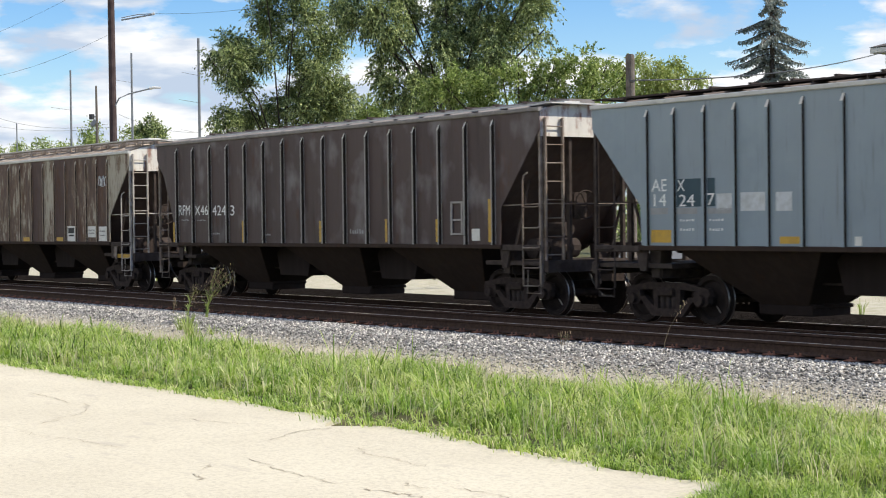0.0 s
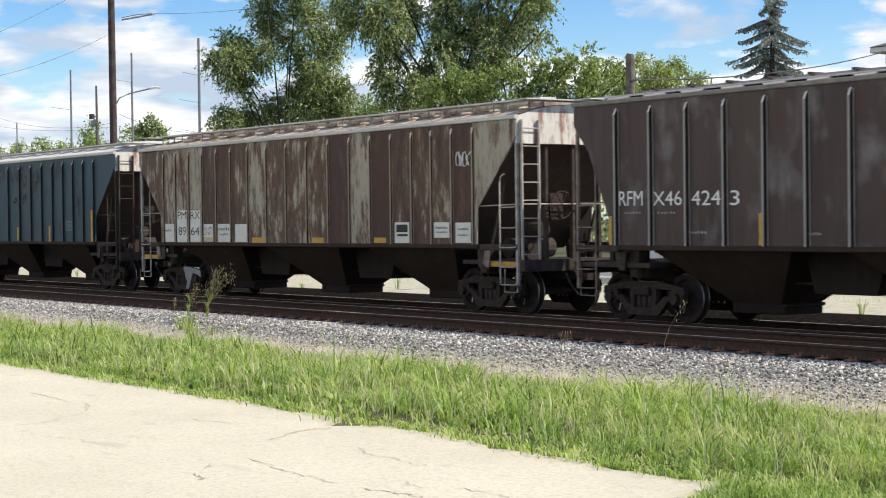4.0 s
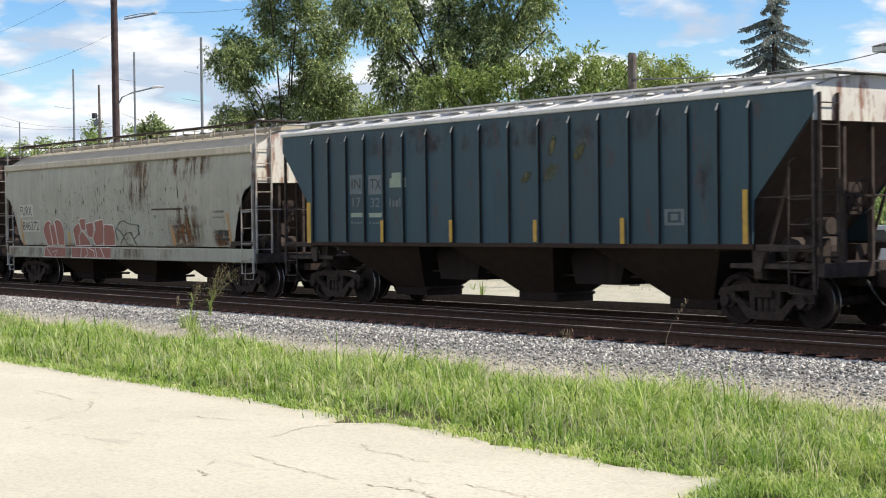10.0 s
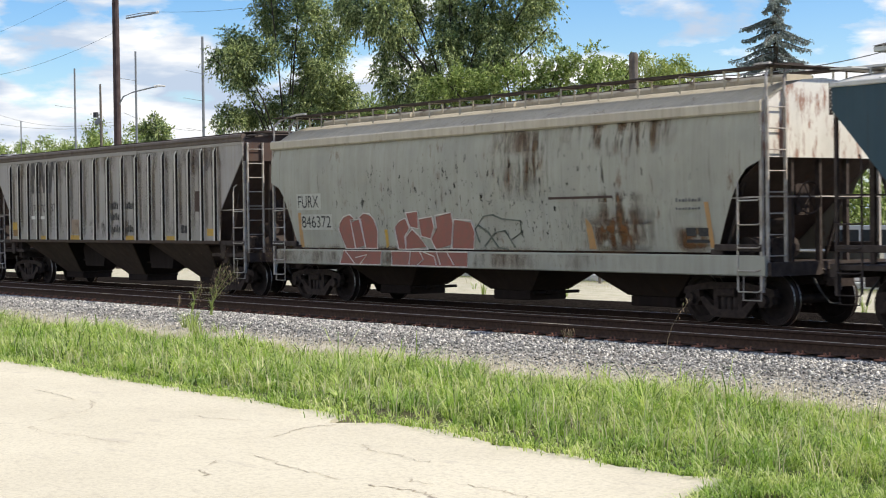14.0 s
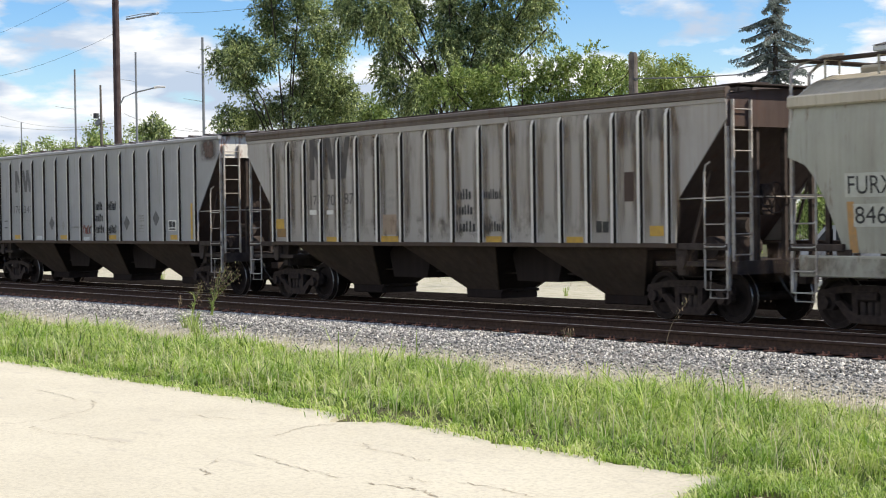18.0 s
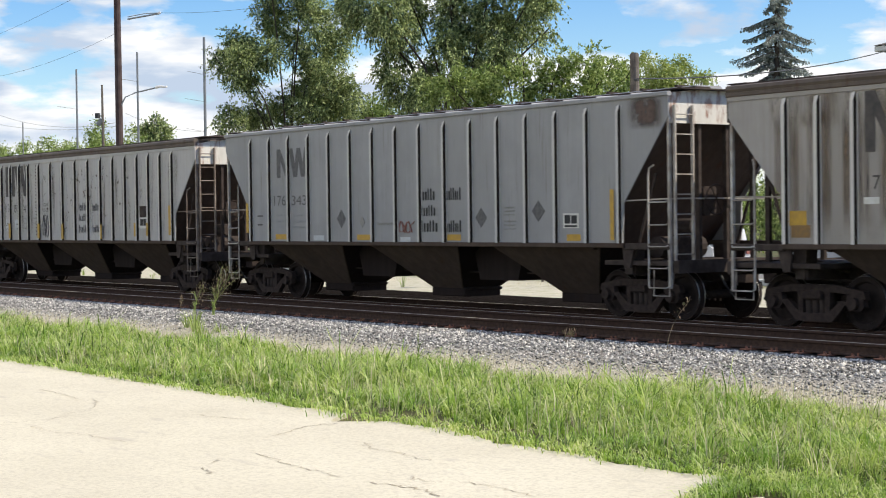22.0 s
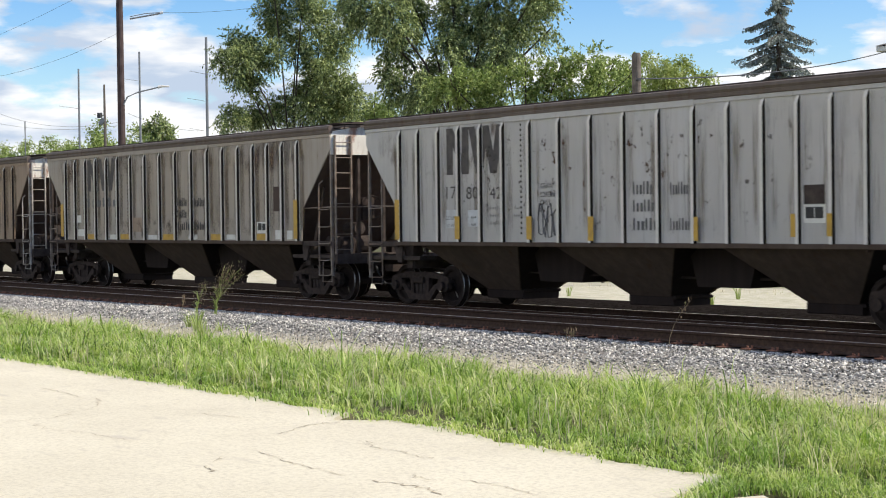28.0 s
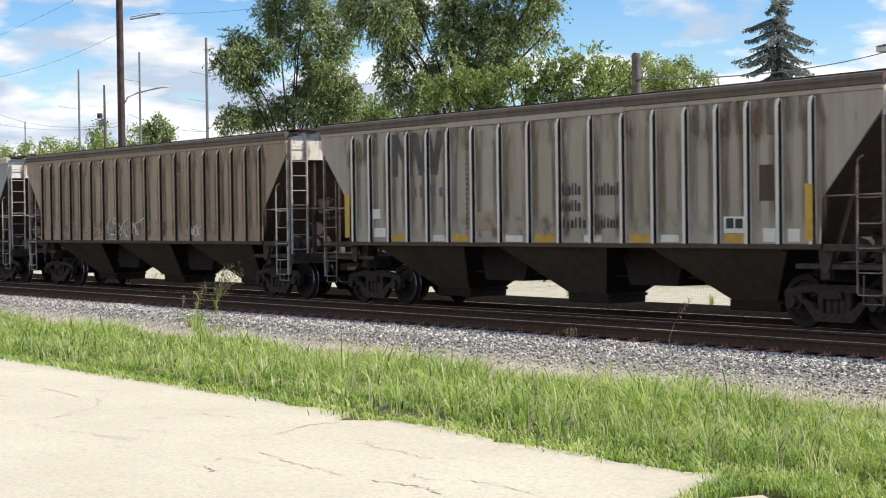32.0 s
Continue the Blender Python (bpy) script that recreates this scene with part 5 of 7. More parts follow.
def tall_weed(x, y, z, h, stalks, seed, green=True):
    """A tall weed with branching seed heads."""
    rng = np.random.default_rng(seed)
    w = thing("tall_weed", "tall seeding weed with thin green stems beside the track" if green else "thin dry brown weed stalk in the ballast", "weed", at=(x, y, z))
    for s in range(stalks):
        a, lean = 0.94 + rng.normal(0, 0.5), rng.uniform(0.15, 0.75)
        hh = h * rng.uniform(0.7, 1.0)
        pts = [(lean * hh * f * f * math.cos(a) + 0.05 * s * math.cos(a), lean * hh * f * f * math.sin(a), hh * f) for f in (0, 0.25, 0.5, 0.75, 1)]
        st = part("stem", Geo().tube(pts, 0.007, 5, 0.003), M_leaf2 if green else M_seed, w)
        n = 75 if green else 20
        t = rng.uniform(0.45 if green else 0.6, 1.03, n)
        c = np.array([np.interp(t, [0, 0.25, 0.5, 0.75, 1], [p[k] for p in pts]) for k in range(3)]).T
        c += rng.normal(0, 0.085 if green else 0.035, (n, 3)) * (1.3 - 0.8 * t)[:, None]
        az = rng.random(n) * 6.28
        v, f = blades(c[:, 0], c[:, 1], c[:, 2], rng.uniform(0.03, 0.08, n), rng.uniform(0.003, 0.009, n), rng.uniform(0.3, 1.2, n), az)
        tagged(part("seed_head", big_mesh("seed_head", v, f, M_seed), None, st), kind="stuff")
        if green:
            m = 7
            tt = rng.uniform(0.05, 0.5, m)
            c = np.array([np.interp(tt, [0, 0.25, 0.5, 0.75, 1], [p[k] for p in pts]) for k in range(3)]).T
            v, f = blades(c[:, 0], c[:, 1], c[:, 2], rng.uniform(0.15, 0.3, m), rng.uniform(0.006, 0.012, m), rng.uniform(0.6, 1.2, m), rng.random(m) * 6.28)
            tagged(part("foliage", big_mesh("foliage", v, f, M_leaf2), None, st), kind="stuff")
    return w


tall_weed(-32.6, -5.45, -0.12, 1.2, 6, 1)
tall_weed(-33.7, -5.3, -0.12, 0.72, 2, 2)
tall_weed(-34.4, -5.3, -0.12, 0.4, 2, 3, False)
tall_weed(-18.5, -5.25, -0.1, 0.78, 1, 4, False)
tall_weed(-20.8, -5.3, -0.1, 0.22, 3, 5, False)


def grass_tussock(x, y, z, h, n, seed):
    """A clump of broad arching leaves."""
    rng = np.random.default_rng(seed)
    w = thing("grass_tussock", "broad-bladed green grass tussock beside the tracks", "grass", at=(x, y, z))
    for i in range(n):
        az, ln = rng.random() * 6.28, rng.uniform(0.6, 1.0) * h
        v, f = blades(np.zeros(1) + 0.05 * math.cos(az), np.zeros(1) + 0.05 * math.sin(az), np.zeros(1), np.array([ln]), np.array([rng.uniform(0.006, 0.013)]), np.array([rng.uniform(0.15, 0.8)]), np.array([az]))
        part("leaf", big_mesh("leaf", v, f, M_leaf2), None, w)


for k in range(16):
    # sparse tufts on the dry verge beyond the train
    grass_tussock(-18.0 - 3.1 * k - 0.9 * math.sin(k * 2.7), 6.2 + 1.5 * math.sin(k * 1.9), -0.16, 0.42 + 0.12 * math.sin(k * 3.3), 14, 80 + k)
for k, (tx, ty) in enumerate(((-31.2, -6.6), (-30.6, -6.9), (-31.9, -6.4), (-29.9, -7.1), (-30.3, -6.5))):
    grass_tussock(tx, ty, -0.42, 0.75 - 0.08 * k, 22, 60 + k)


# ---- trees ----
RIGHT, AWAY = Vector((0.589, 0.808, 0)), Vector((-0.808, 0.589, 0))


def leaf_cloud(rng, centres, n, spread, size, droop, pick=None):
    """Leaves as bent quads scattered round tuft centres."""
    k = rng.integers(0, len(centres), n) if pick is None else pick
    c = centres[k] + rng.normal(0, 1, (n, 3)) * spread
    d = rng.normal(0, 1, (n, 3))
    d[:, 2] -= droop
    d /= np.linalg.norm(d, axis=1)[:, None]
    s = np.cross(d, rng.normal(0, 1, (n, 3)))
    s /= np.linalg.norm(s, axis=1)[:, None]
    ln = size * rng.uniform(0.6, 1.3, n)[:, None]
    v = np.stack([c, c + d * ln * 0.5 + s * ln * 0.28, c + d * ln, c + d * ln * 0.5 - s * ln * 0.28], 1)
    return v.reshape(-1, 3), (np.arange(4)[None] + 4 * np.arange(n)[:, None])


def twig_leaves(rng, lobes, density, per, reach, size, droop):
    """Leaves set along arching twigs that spring outwards from the heart of each lobe and hang at their tips."""
    roots, ways, lens = [], [], []
    for c, r in lobes:
        n = max(8, int(density * r * r))
        o = rng.normal(0, 1, (n, 3))
        o /= np.linalg.norm(o, axis=1)[:, None]
        # twigs gather in sprays, with gaps between them
        hub = rng.normal(0, 1, (max(4, n // 9), 3))
        hub /= np.linalg.norm(hub, axis=1)[:, None]
        o = 0.45 * o + hub[rng.integers(0, len(hub), n)]
        o /= np.linalg.norm(o, axis=1)[:, None]
        roots.append(c + o * (r * rng.uniform(0.2, 0.9, n) * rng.choice((0.8, 1.0, 1.18), n))[:, None])
        ways.append(o + rng.normal(0, 0.35, (n, 3)) + np.array((0, 0, 0.15)))
        lens.append(reach * rng.uniform(0.55, 1.25, n))
    root, way, ln = np.concatenate(roots), np.concatenate(ways), np.concatenate(lens)
    way /= np.linalg.norm(way, axis=1)[:, None]
    k = np.repeat(np.arange(len(root)), per)
    n = len(k)
    f = rng.uniform(0.1, 1.0, n)
    pos = root[k] + way[k] * (ln[k] * f)[:, None]
    pos[:, 2] -= droop * ln[k] * f * f
    d = 0.8 * way[k] + rng.normal(0, 0.55, (n, 3))
    d[:, 2] -= droop * (0.35 + f)
    d /= np.linalg.norm(d, axis=1)[:, None]
    s = np.cross(d, np.array((0, 0, 1.0)) + rng.normal(0, 0.45, (n, 3)))
    s /= np.linalg.norm(s, axis=1)[:, None]
    a = (size * rng.uniform(0.6, 1.3, n))[:, None]
    v = np.stack([pos, pos + d * a * 0.5 + s * a * 0.24, pos + d * a, pos + d * a * 0.5 - s * a * 0.24], 1)
    return v.reshape(-1, 3), (np.arange(4)[None] + 4 * np.arange(n)[:, None])


def tree(name, label, at, trunk_h, trunk_r, lobes, mat, seed, size=0.165, density=245, per=11, reach=0.62, droop=0.55, depth=1.0, z0=-0.3):
    """A broad-leaved tree; lobes are (to the right, up, radius) from the foot, spread in depth."""
    rng = np.random.default_rng(seed)
    t = thing(name, label, "tree", at=(at[0], at[1], z0))
    top = Vector((0, 0, trunk_h))
    tr = part("trunk", Geo().tube([(0, 0, 0), (0.1, 0.05, trunk_h * 0.4), (0, 0, trunk_h * 0.75), top], trunk_r, 9, trunk_r * 0.62), M_bark, t)
    full = []
    for i, (u, z, r) in enumerate(lobes):
        d = depth * (1.4 * math.sin(i * 2.4) + rng.normal(0, 0.4))
        c = RIGHT * u + AWAY * d + Vector((0, 0, z))
        full.append((np.array(c), r * 0.92))
        # a second, inner mass of foliage behind the lobe
        full.append((np.array(c + AWAY * r * 0.9 - Vector((0.1 * u, 0, 0.25 * r))), r * 0.85))
        mid = top.lerp(c, 0.5) + Vector((0, 0, 0.35))
        if i % 2 == 0:
            part("limb", Geo().tube([top - Vector((0, 0, trunk_h * 0.25)), mid, c, c + Vector((u * 0.08, 0, r * 0.6))], trunk_r * 0.20, 6, 0.015), M_bark, tr)
    v, f = twig_leaves(rng, full, density, per, reach, size, droop)
    tagged(part("crown", big_mesh("crown", v, f, mat), None, t), kind="stuff")
    return t


tree("ash_tree", "large green broad-leaved tree behind the tracks, loose crown", (-88.5, 30.0), 6.5, 0.32,
     [(-4.4, 12.2, 0.69), (-3.2, 13.3, 1.24), (-2.7, 12.0, 1.18), (-1.1, 15.1, 1.38), (0.9, 16.3, 1.38), (1.9, 14.4, 1.18), (0.3, 13.2, 0.9), (-1.1, 12.4, 0.9), (1.7, 12.3, 1.11), (3.1, 13.3, 1.04), (2.7, 10.9, 1.45), (1.0, 10.6, 1.24), (3.7, 9.8, 1.24), (-2.2, 10.6, 0.76), (-3.5, 11.3, 0.62), (-3.6, 8.7, 0.97), (-2.1, 9.0, 1.04), (-0.5, 9.2, 1.04), (1.6, 9.2, 1.31), (3.2, 9.0, 1.18), (-1.0, 17.5, 1.59), (2.1, 17.9, 1.59)], M_leaf, 21)
tree("elm_tree", "tall dark-green tree with drooping foliage behind the tracks", (-71.0, 30.0), 7.0, 0.42,
     [(-5.2, 13.2, 1.19), (-6.2, 13.8, 0.78), (-3.7, 12.9, 1.19), (-3.6, 11.1, 0.89), (-4.0, 10.1, 0.54), (-3.4, 9.3, 0.78), (-2.5, 8.4, 0.95), (-2.9, 11.9, 0.78), (-0.4, 13.2, 1.13), (0.5, 12.0, 1.13), (-0.7, 11.4, 0.89), (-1.6, 10.2, 1.01), (1.5, 13.5, 1.07), (2.0, 12.2, 1.07), (3.2, 13.0, 1.19), (4.5, 13.3, 0.84), (4.7, 12.2, 0.42), (4.1, 11.5, 0.33), (2.0, 10.9, 0.89), (0.5, 10.5, 0.78), (2.7, 10.4, 0.66), (1.4, 10.1, 0.89), (-2.5, 13.7, 0.89), (-3.3, 15.1, 1.37), (-0.4, 15.3, 1.49), (2.6, 15.1, 1.37), (4.4, 14.8, 0.95), (-0.7, 9.4, 0.89), (-2.1, 9.1, 0.89)], M_leaf, 22, droop=0.8)
tree("maple_tree", "bright green rounded tree in front of taller trees", (-59.2, 24.8), 4.0, 0.26,
     [(-3.3, 8.3, 0.87), (-2.0, 8.3, 0.87), (-0.7, 8.3, 0.77), (0.6, 8.5, 0.82), (1.6, 9.1, 0.77), (2.9, 9.3, 0.72), (3.9, 8.8, 0.77), (1.9, 8.3, 0.87), (3.4, 8.2, 0.82), (-4.0, 8.0, 0.56), (4.6, 8.5, 0.61), (-2.5, 8.9, 0.36), (-0.0, 9.1, 0.36), (-1.7, 7.3, 1.02), (0.8, 7.4, 1.02), (3.1, 7.4, 1.02)], M_leaf2, 23, 0.165, 220, 9, 0.55, 0.3, 0.6)
tree("garden_tree", "light green tree seen between two taller trees", (-104.0, 46.4), 5.0, 0.25,
     [(0.1, 10.7, 0.84), (-0.6, 10.3, 0.84), (1.1, 10.2, 0.93), (0.2, 9.6, 1.26)], M_leaf2, 28, 0.22, 130, 9)
tree("willow_tree", "yellow-green willow behind the other trees", (-87.0, 60.0), 5.0, 0.35,
     [(-3.1, 12.7, 0.88), (-1.4, 13.1, 1.04), (-0.2, 12.4, 0.96), (1.2, 13.0, 1.04), (2.8, 12.1, 0.72), (-1.1, 11.6, 1.28), (0.9, 11.5, 1.2)], M_willow, 24, 0.22, 130, 9, 0.8, 1.0, 0.7)
tree("small_tree", "small dark tree far along the road", (-166.0, 60.0), 4.0, 0.25,
     [(-0.6, 12.9, 0.86), (-1.4, 12.2, 0.86), (0.2, 12.3, 0.86), (-0.6, 11.2, 1.11)], M_leaf, 25, 0.34, 80, 9, 0.9, 0.3, 0.6)
tree("garden_tree", "green tree behind the parked vehicles", (-46.0, 30.0), 1.8, 0.2, [(-1.2, 3.0, 1.4), (1.0, 3.2, 1.5), (0, 4.6, 1.4), (-2.8, 2.4, 1.2), (2.8, 2.6, 1.2)], M_leaf2, 26, density=90)
tree("garden_tree", "green shrubby tree behind the parked vehicles", (-56.0, 34.0), 1.8, 0.2, [(-1.6, 3.0, 1.6), (1.0, 3.4, 1.7), (0, 4.8, 1.5), (-3.4, 2.6, 1.5), (3.4, 2.8, 1.5)], M_leaf2, 27, density=90)


def treeline():
    """A far line of woods along the road, low on the horizon."""
    rng = np.random.default_rng(31)
    c = []
    for i in range(68):
        s = -330 + i * 1.75
        top = (14.4 if s < -225 else 9.4) + 1.6 * math.sin(i * 0.45) + 1.2 * math.sin(i * 1.13) + rng.normal(0, 0.5)
        for k in range(17):
            c.append((s + rng.normal(0, 0.9), 85 + rng.normal(0, 2) + 0.12 * (-200 - s), top * (k + rng.random()) / 17))
    v, f = leaf_cloud(rng, np.array(c), 190000, 0.6, 0.42, 0.2)
    tagged(new("far_woods", big_mesh("far_woods", v, f, M_leaf2)), "distant green treeline along the horizon", "trees", kind="stuff")
    c = [(-180 + rng.random() * 150, 70 + rng.random() * 30, rng.uniform(0.3, 3.2)) for i in range(220)]
    v, f = leaf_cloud(rng, np.array(c), 22000, 1.1, 0.6, 0.2)
    tagged(new("hedge", big_mesh("hedge", v, f, M_leaf)), "dark hedge and shrubs beyond the road", "hedge", kind="stuff")


treeline()


def fir_tree(at):
    rng = np.random.default_rng(41)
    t = thing("fir_tree", "dark spruce with open drooping branches behind the tracks", "tree", at=(at[0], at[1], -0.3))
    H = 18.6
    tr = part("trunk", Geo().tube([(0, 0, 0), (0, 0, H * 0.5), (0, 0, H)], 0.36, 9, 0.05), M_bark, t)
    cents = []
    z = 6.0
    while z < H - 0.3:
        reach = 6.0 * (1 - (z / (H + 0.4))) ** 0.9 + 0.15
        turn = rng.random() * 6.28
        for k in range(3):
            a, zb = turn + k * 2.1 + rng.normal(0, 0.5), z + rng.normal(0, 0.2)
            r = reach * rng.uniform(0.4, 1.2)
            pts = [(r * f * math.cos(a), r * f * math.sin(a), zb + r * (0.10 * f - 1.0 * f * f + 0.62 * f ** 3)) for f in (0, 0.2, 0.4, 0.6, 0.8, 1.0)]
            part("bough", Geo().tube(pts, 0.07, 5, 0.015), M_bark, tr)
            for f in np.linspace(0.12, 1.0, max(4, int(r * 7))):
                p = [float(np.interp(f, (0, 0.2, 0.4, 0.6, 0.8, 1.0), [q[j] for q in pts])) for j in range(3)]
                wide = 0.24 * (1.1 - f) + 0.03
                for w in np.arange(-wide, wide + 0.01, 0.12):
                    hang = rng.uniform(0.03, 0.32) * (1.1 - 0.5 * f)
                    for d in np.arange(0, hang, 0.09):
                        cents.append((p[0] - w * math.sin(a) + rng.normal(0, 0.03), p[1] + w * math.cos(a) + rng.normal(0, 0.03), p[2] - d - 0.25 * abs(w)))
        z += rng.uniform(0.34, 0.56)
    v, f = leaf_cloud(rng, np.array(cents), 46000, np.array([0.05, 0.05, 0.04]), 0.15, 1.6)
    tagged(part("needles", big_mesh("needles", v, f, M_needle), None, t), kind="stuff")


fir_tree((-72.0, 55.3))


# ---- poles, masts and wires ----
def utility_pole():
    p = thing("utility_pole", "dark creosoted utility pole with a street-lamp arm", "utility pole", at=(-72.0, 11.0, -0.3))
    part("pole", Geo().tube([(0, 0, 0), (-0.04, 0, 7), (-0.08, 0, 14.5)], 0.19, 12, 0.15), M_pole, p)
    a = part("lamp_arm", Geo().tube([(0.1, 0.05, 7.75), (0.18, 0.22, 8.12), (0.45, 0.6, 8.32), (1.03, 1.41, 8.55)], 0.035, 7), M_mast, p, "grey steel lamp arm")
    part("lamp_head", Geo().tube([(1.0, 1.38, 8.56), (1.14, 1.55, 8.60), (1.32, 1.80, 8.58)], 0.075, 8, 0.04), M_signw, a, "white cobra-head street lamp")
    c = part("cross_arm", Geo().tube([(0.26, 0.36, 11.74), (1.12, 1.53, 11.98)], 0.04, 6), M_mast, p, "weathered wooden bracket")
    part("bracket", Geo().tube([(0.26, 0.36, 11.84), (0.7, 0.95, 11.98), (1.12, 1.53, 12.02)], 0.02, 6), M_mast, c)
    part("insulator", Geo().tube([(1.10, 1.50, 11.98), (1.17, 1.60, 12.03)], 0.06, 8), M_signw, c, "white porcelain insulator")


def mast(x, y, top, r, extras=()):
    m = thing("steel_mast", "slim grey steel mast far along the road", "mast", "steel masts", at=(x, y, -0.3))
    part("shaft", Geo().tube([(0, 0, 0), (0, 0, top * 0.5), (0, 0, top + 0.3)], r, 8, r * 0.7), M_mast, m)
    for z, u in extras:
        part("bracket", Geo().tube([(0, 0, z), (RIGHT.x * u, RIGHT.y * u, z + 0.25)], 0.014, 5), M_mast, m)
    return m


utility_pole()
mast(-126.6, 33, 14.4, 0.11, ((11.5, -1.6),))
mast(-115.5, 33, 14.8, 0.11, ((12.9, -1.5), (8.3, -1.4)))
mast(-104.9, 33, 14.9, 0.13, ((12.6, -1.2), (10.7, -1.4), (8.6, -1.3)))
mast(-137.9, 33, 10.8, 0.08)


def signal_mast():
    m = thing("signal_mast", "grey railway signal mast with a dark round signal head", "signal", at=(-121.8, 33, -0.3))
    part("shaft", Geo().tube([(0, 0, 0), (0.05, 0, 9.4), (0, 0, 13.1)], 0.15, 8, 0.08), M_polegrey, m)
    for z, tilt in ((10.7, 0.0), (10.2, 0.35)):
        c = RIGHT * -0.38
        h = part("signal_head", Geo().tube([tuple(c + Vector((0, 0, z - 0.2))), tuple(c + RIGHT * tilt + Vector((0, 0, z + 0.2)))], 0.21, 10), M_wire if tilt == 0 else M_mast, m)
        part("bracket", Geo().tube([(0, 0, z), tuple(c + Vector((0, 0, z)))], 0.04, 5), M_mast, h)


signal_mast()


def pole_stub():
    p = thing("pole_stub", "weathered grey sawn-off timber pole", "utility pole", at=(-37.9, 12.0, -0.3))
    part("pole", Geo().tube([(0, 0, 0), (0.02, 0, 3.5), (0, 0, 7.2)], 0.165, 12, 0.14), M_polegrey, p)
    part("cap", Geo().tube([(0, 0, 7.2), (0, 0, 7.24)], 0.11, 10), M_polegrey, p)
    part("insulator", Geo().tube([(0.15, -0.1, 6.4), (0.3, -0.14, 6.4)], 0.05, 8), M_wire, p)


pole_stub()


def wire(name, a, b, sag, r):
    a, b = Vector(a), Vector(b)
    pts = [a.lerp(b, i / 14) - Vector((0, 0, sag * 4 * (i / 14) * (1 - i / 14))) for i in range(15)]
    tagged(part(name, Geo().tube(pts, r, 5), M_wire), "thin black overhead cable", "cable", "overhead cables")


wire("overhead_cable", (-37.8, 12.1, 6.15), (-50.5, 40, 9.6), 0.35, 0.022)
wire("overhead_cable", (-71.94, 11.0, 10.86), (-83.5, 9.5, 9.58), 0.25, 0.007)
wire("overhead_cable", (-72.05, 11.0, 13.5), (-89.84, 12.0, 12.44), 0.1, 0.007)
wire("overhead_cable", (-70.85, 12.58, 11.72), (-60.23, 13.5, 11.1), 0.15, 0.007)
wire("overhead_cable", (-72.15, 11.0, 6.68), (-87.45, 11.0, 7.97), 0.45, 0.007)
wire("overhead_cable", (-71.98, 11.3, 7.08), (-69.71, 14.0, 6.18), 0.2, 0.007)
wire("overhead_cable", (-72.15, 11.0, 6.5), (-87.48, 11.0, 7.42), 0.25, 0.007)


# ---- far side of the line: road, house and parked vehicles ----
def far_road():
    m = speckled("grey_asphalt", (0.16, 0.155, 0.15), (0.22, 0.21, 0.20), 30, 0.9, big=((0.26, 0.25, 0.23), 0.6, 0.5))
    g = Geo().slab([(-320, 14.6), (60, 14.6), (60, 23.5), (-320, 23.5)], -0.35, -0.11)
    tagged(part("road", g, m), "grey asphalt road beyond the tracks", "road", kind="structure")
    k = Geo().box(-320, 60, 14.3, 14.6, -0.35, 0.02, 0.02)
    tagged(part("kerb", k, M_signw), "pale concrete kerb along the far road", "kerb", kind="structure")
    rail = thing("guard_rail", "low pale pipe rail beside the far road", "railing", at=(0, 0, 0))
    part("pipe", Geo().tube([(-70, 12.4, 0.32), (-8, 12.4, 0.32)], 0.045, 8), M_mast, rail)
    for i in range(22):
        part("post", Geo().tube([(-69 + i * 2.9, 12.4, -0.3), (-69 + i * 2.9, 12.4, 0.34)], 0.05, 8), M_polegrey, rail)


far_road()

M_siding = speckled("white_clapboard", (0.62, 0.60, 0.55), (0.52, 0.50, 0.46), 2, 0.7, bump_at=(3, 0.2, 0.01))
M_shingle = speckled("dark_roof_shingle", (0.10, 0.09, 0.085), (0.15, 0.135, 0.125), 8, 0.9, bump_at=(16, 0.5, 0.012))
M_trim = speckled("white_house_trim", (0.72, 0.71, 0.67), (0.64, 0.62, 0.58), 5, 0.6)
M_tansiding = speckled("tan_brick", (0.36, 0.28, 0.20), (0.46, 0.38, 0.29), 12, 0.9)


def glass_mat():
    m, nt, b = base_mat("window_glass", 0.05)
    b.inputs["Base Color"].default_value = (0.03, 0.035, 0.04, 1)
    b.inputs["IOR"].default_value = 1.5
    return m


M_glass = glass_mat()


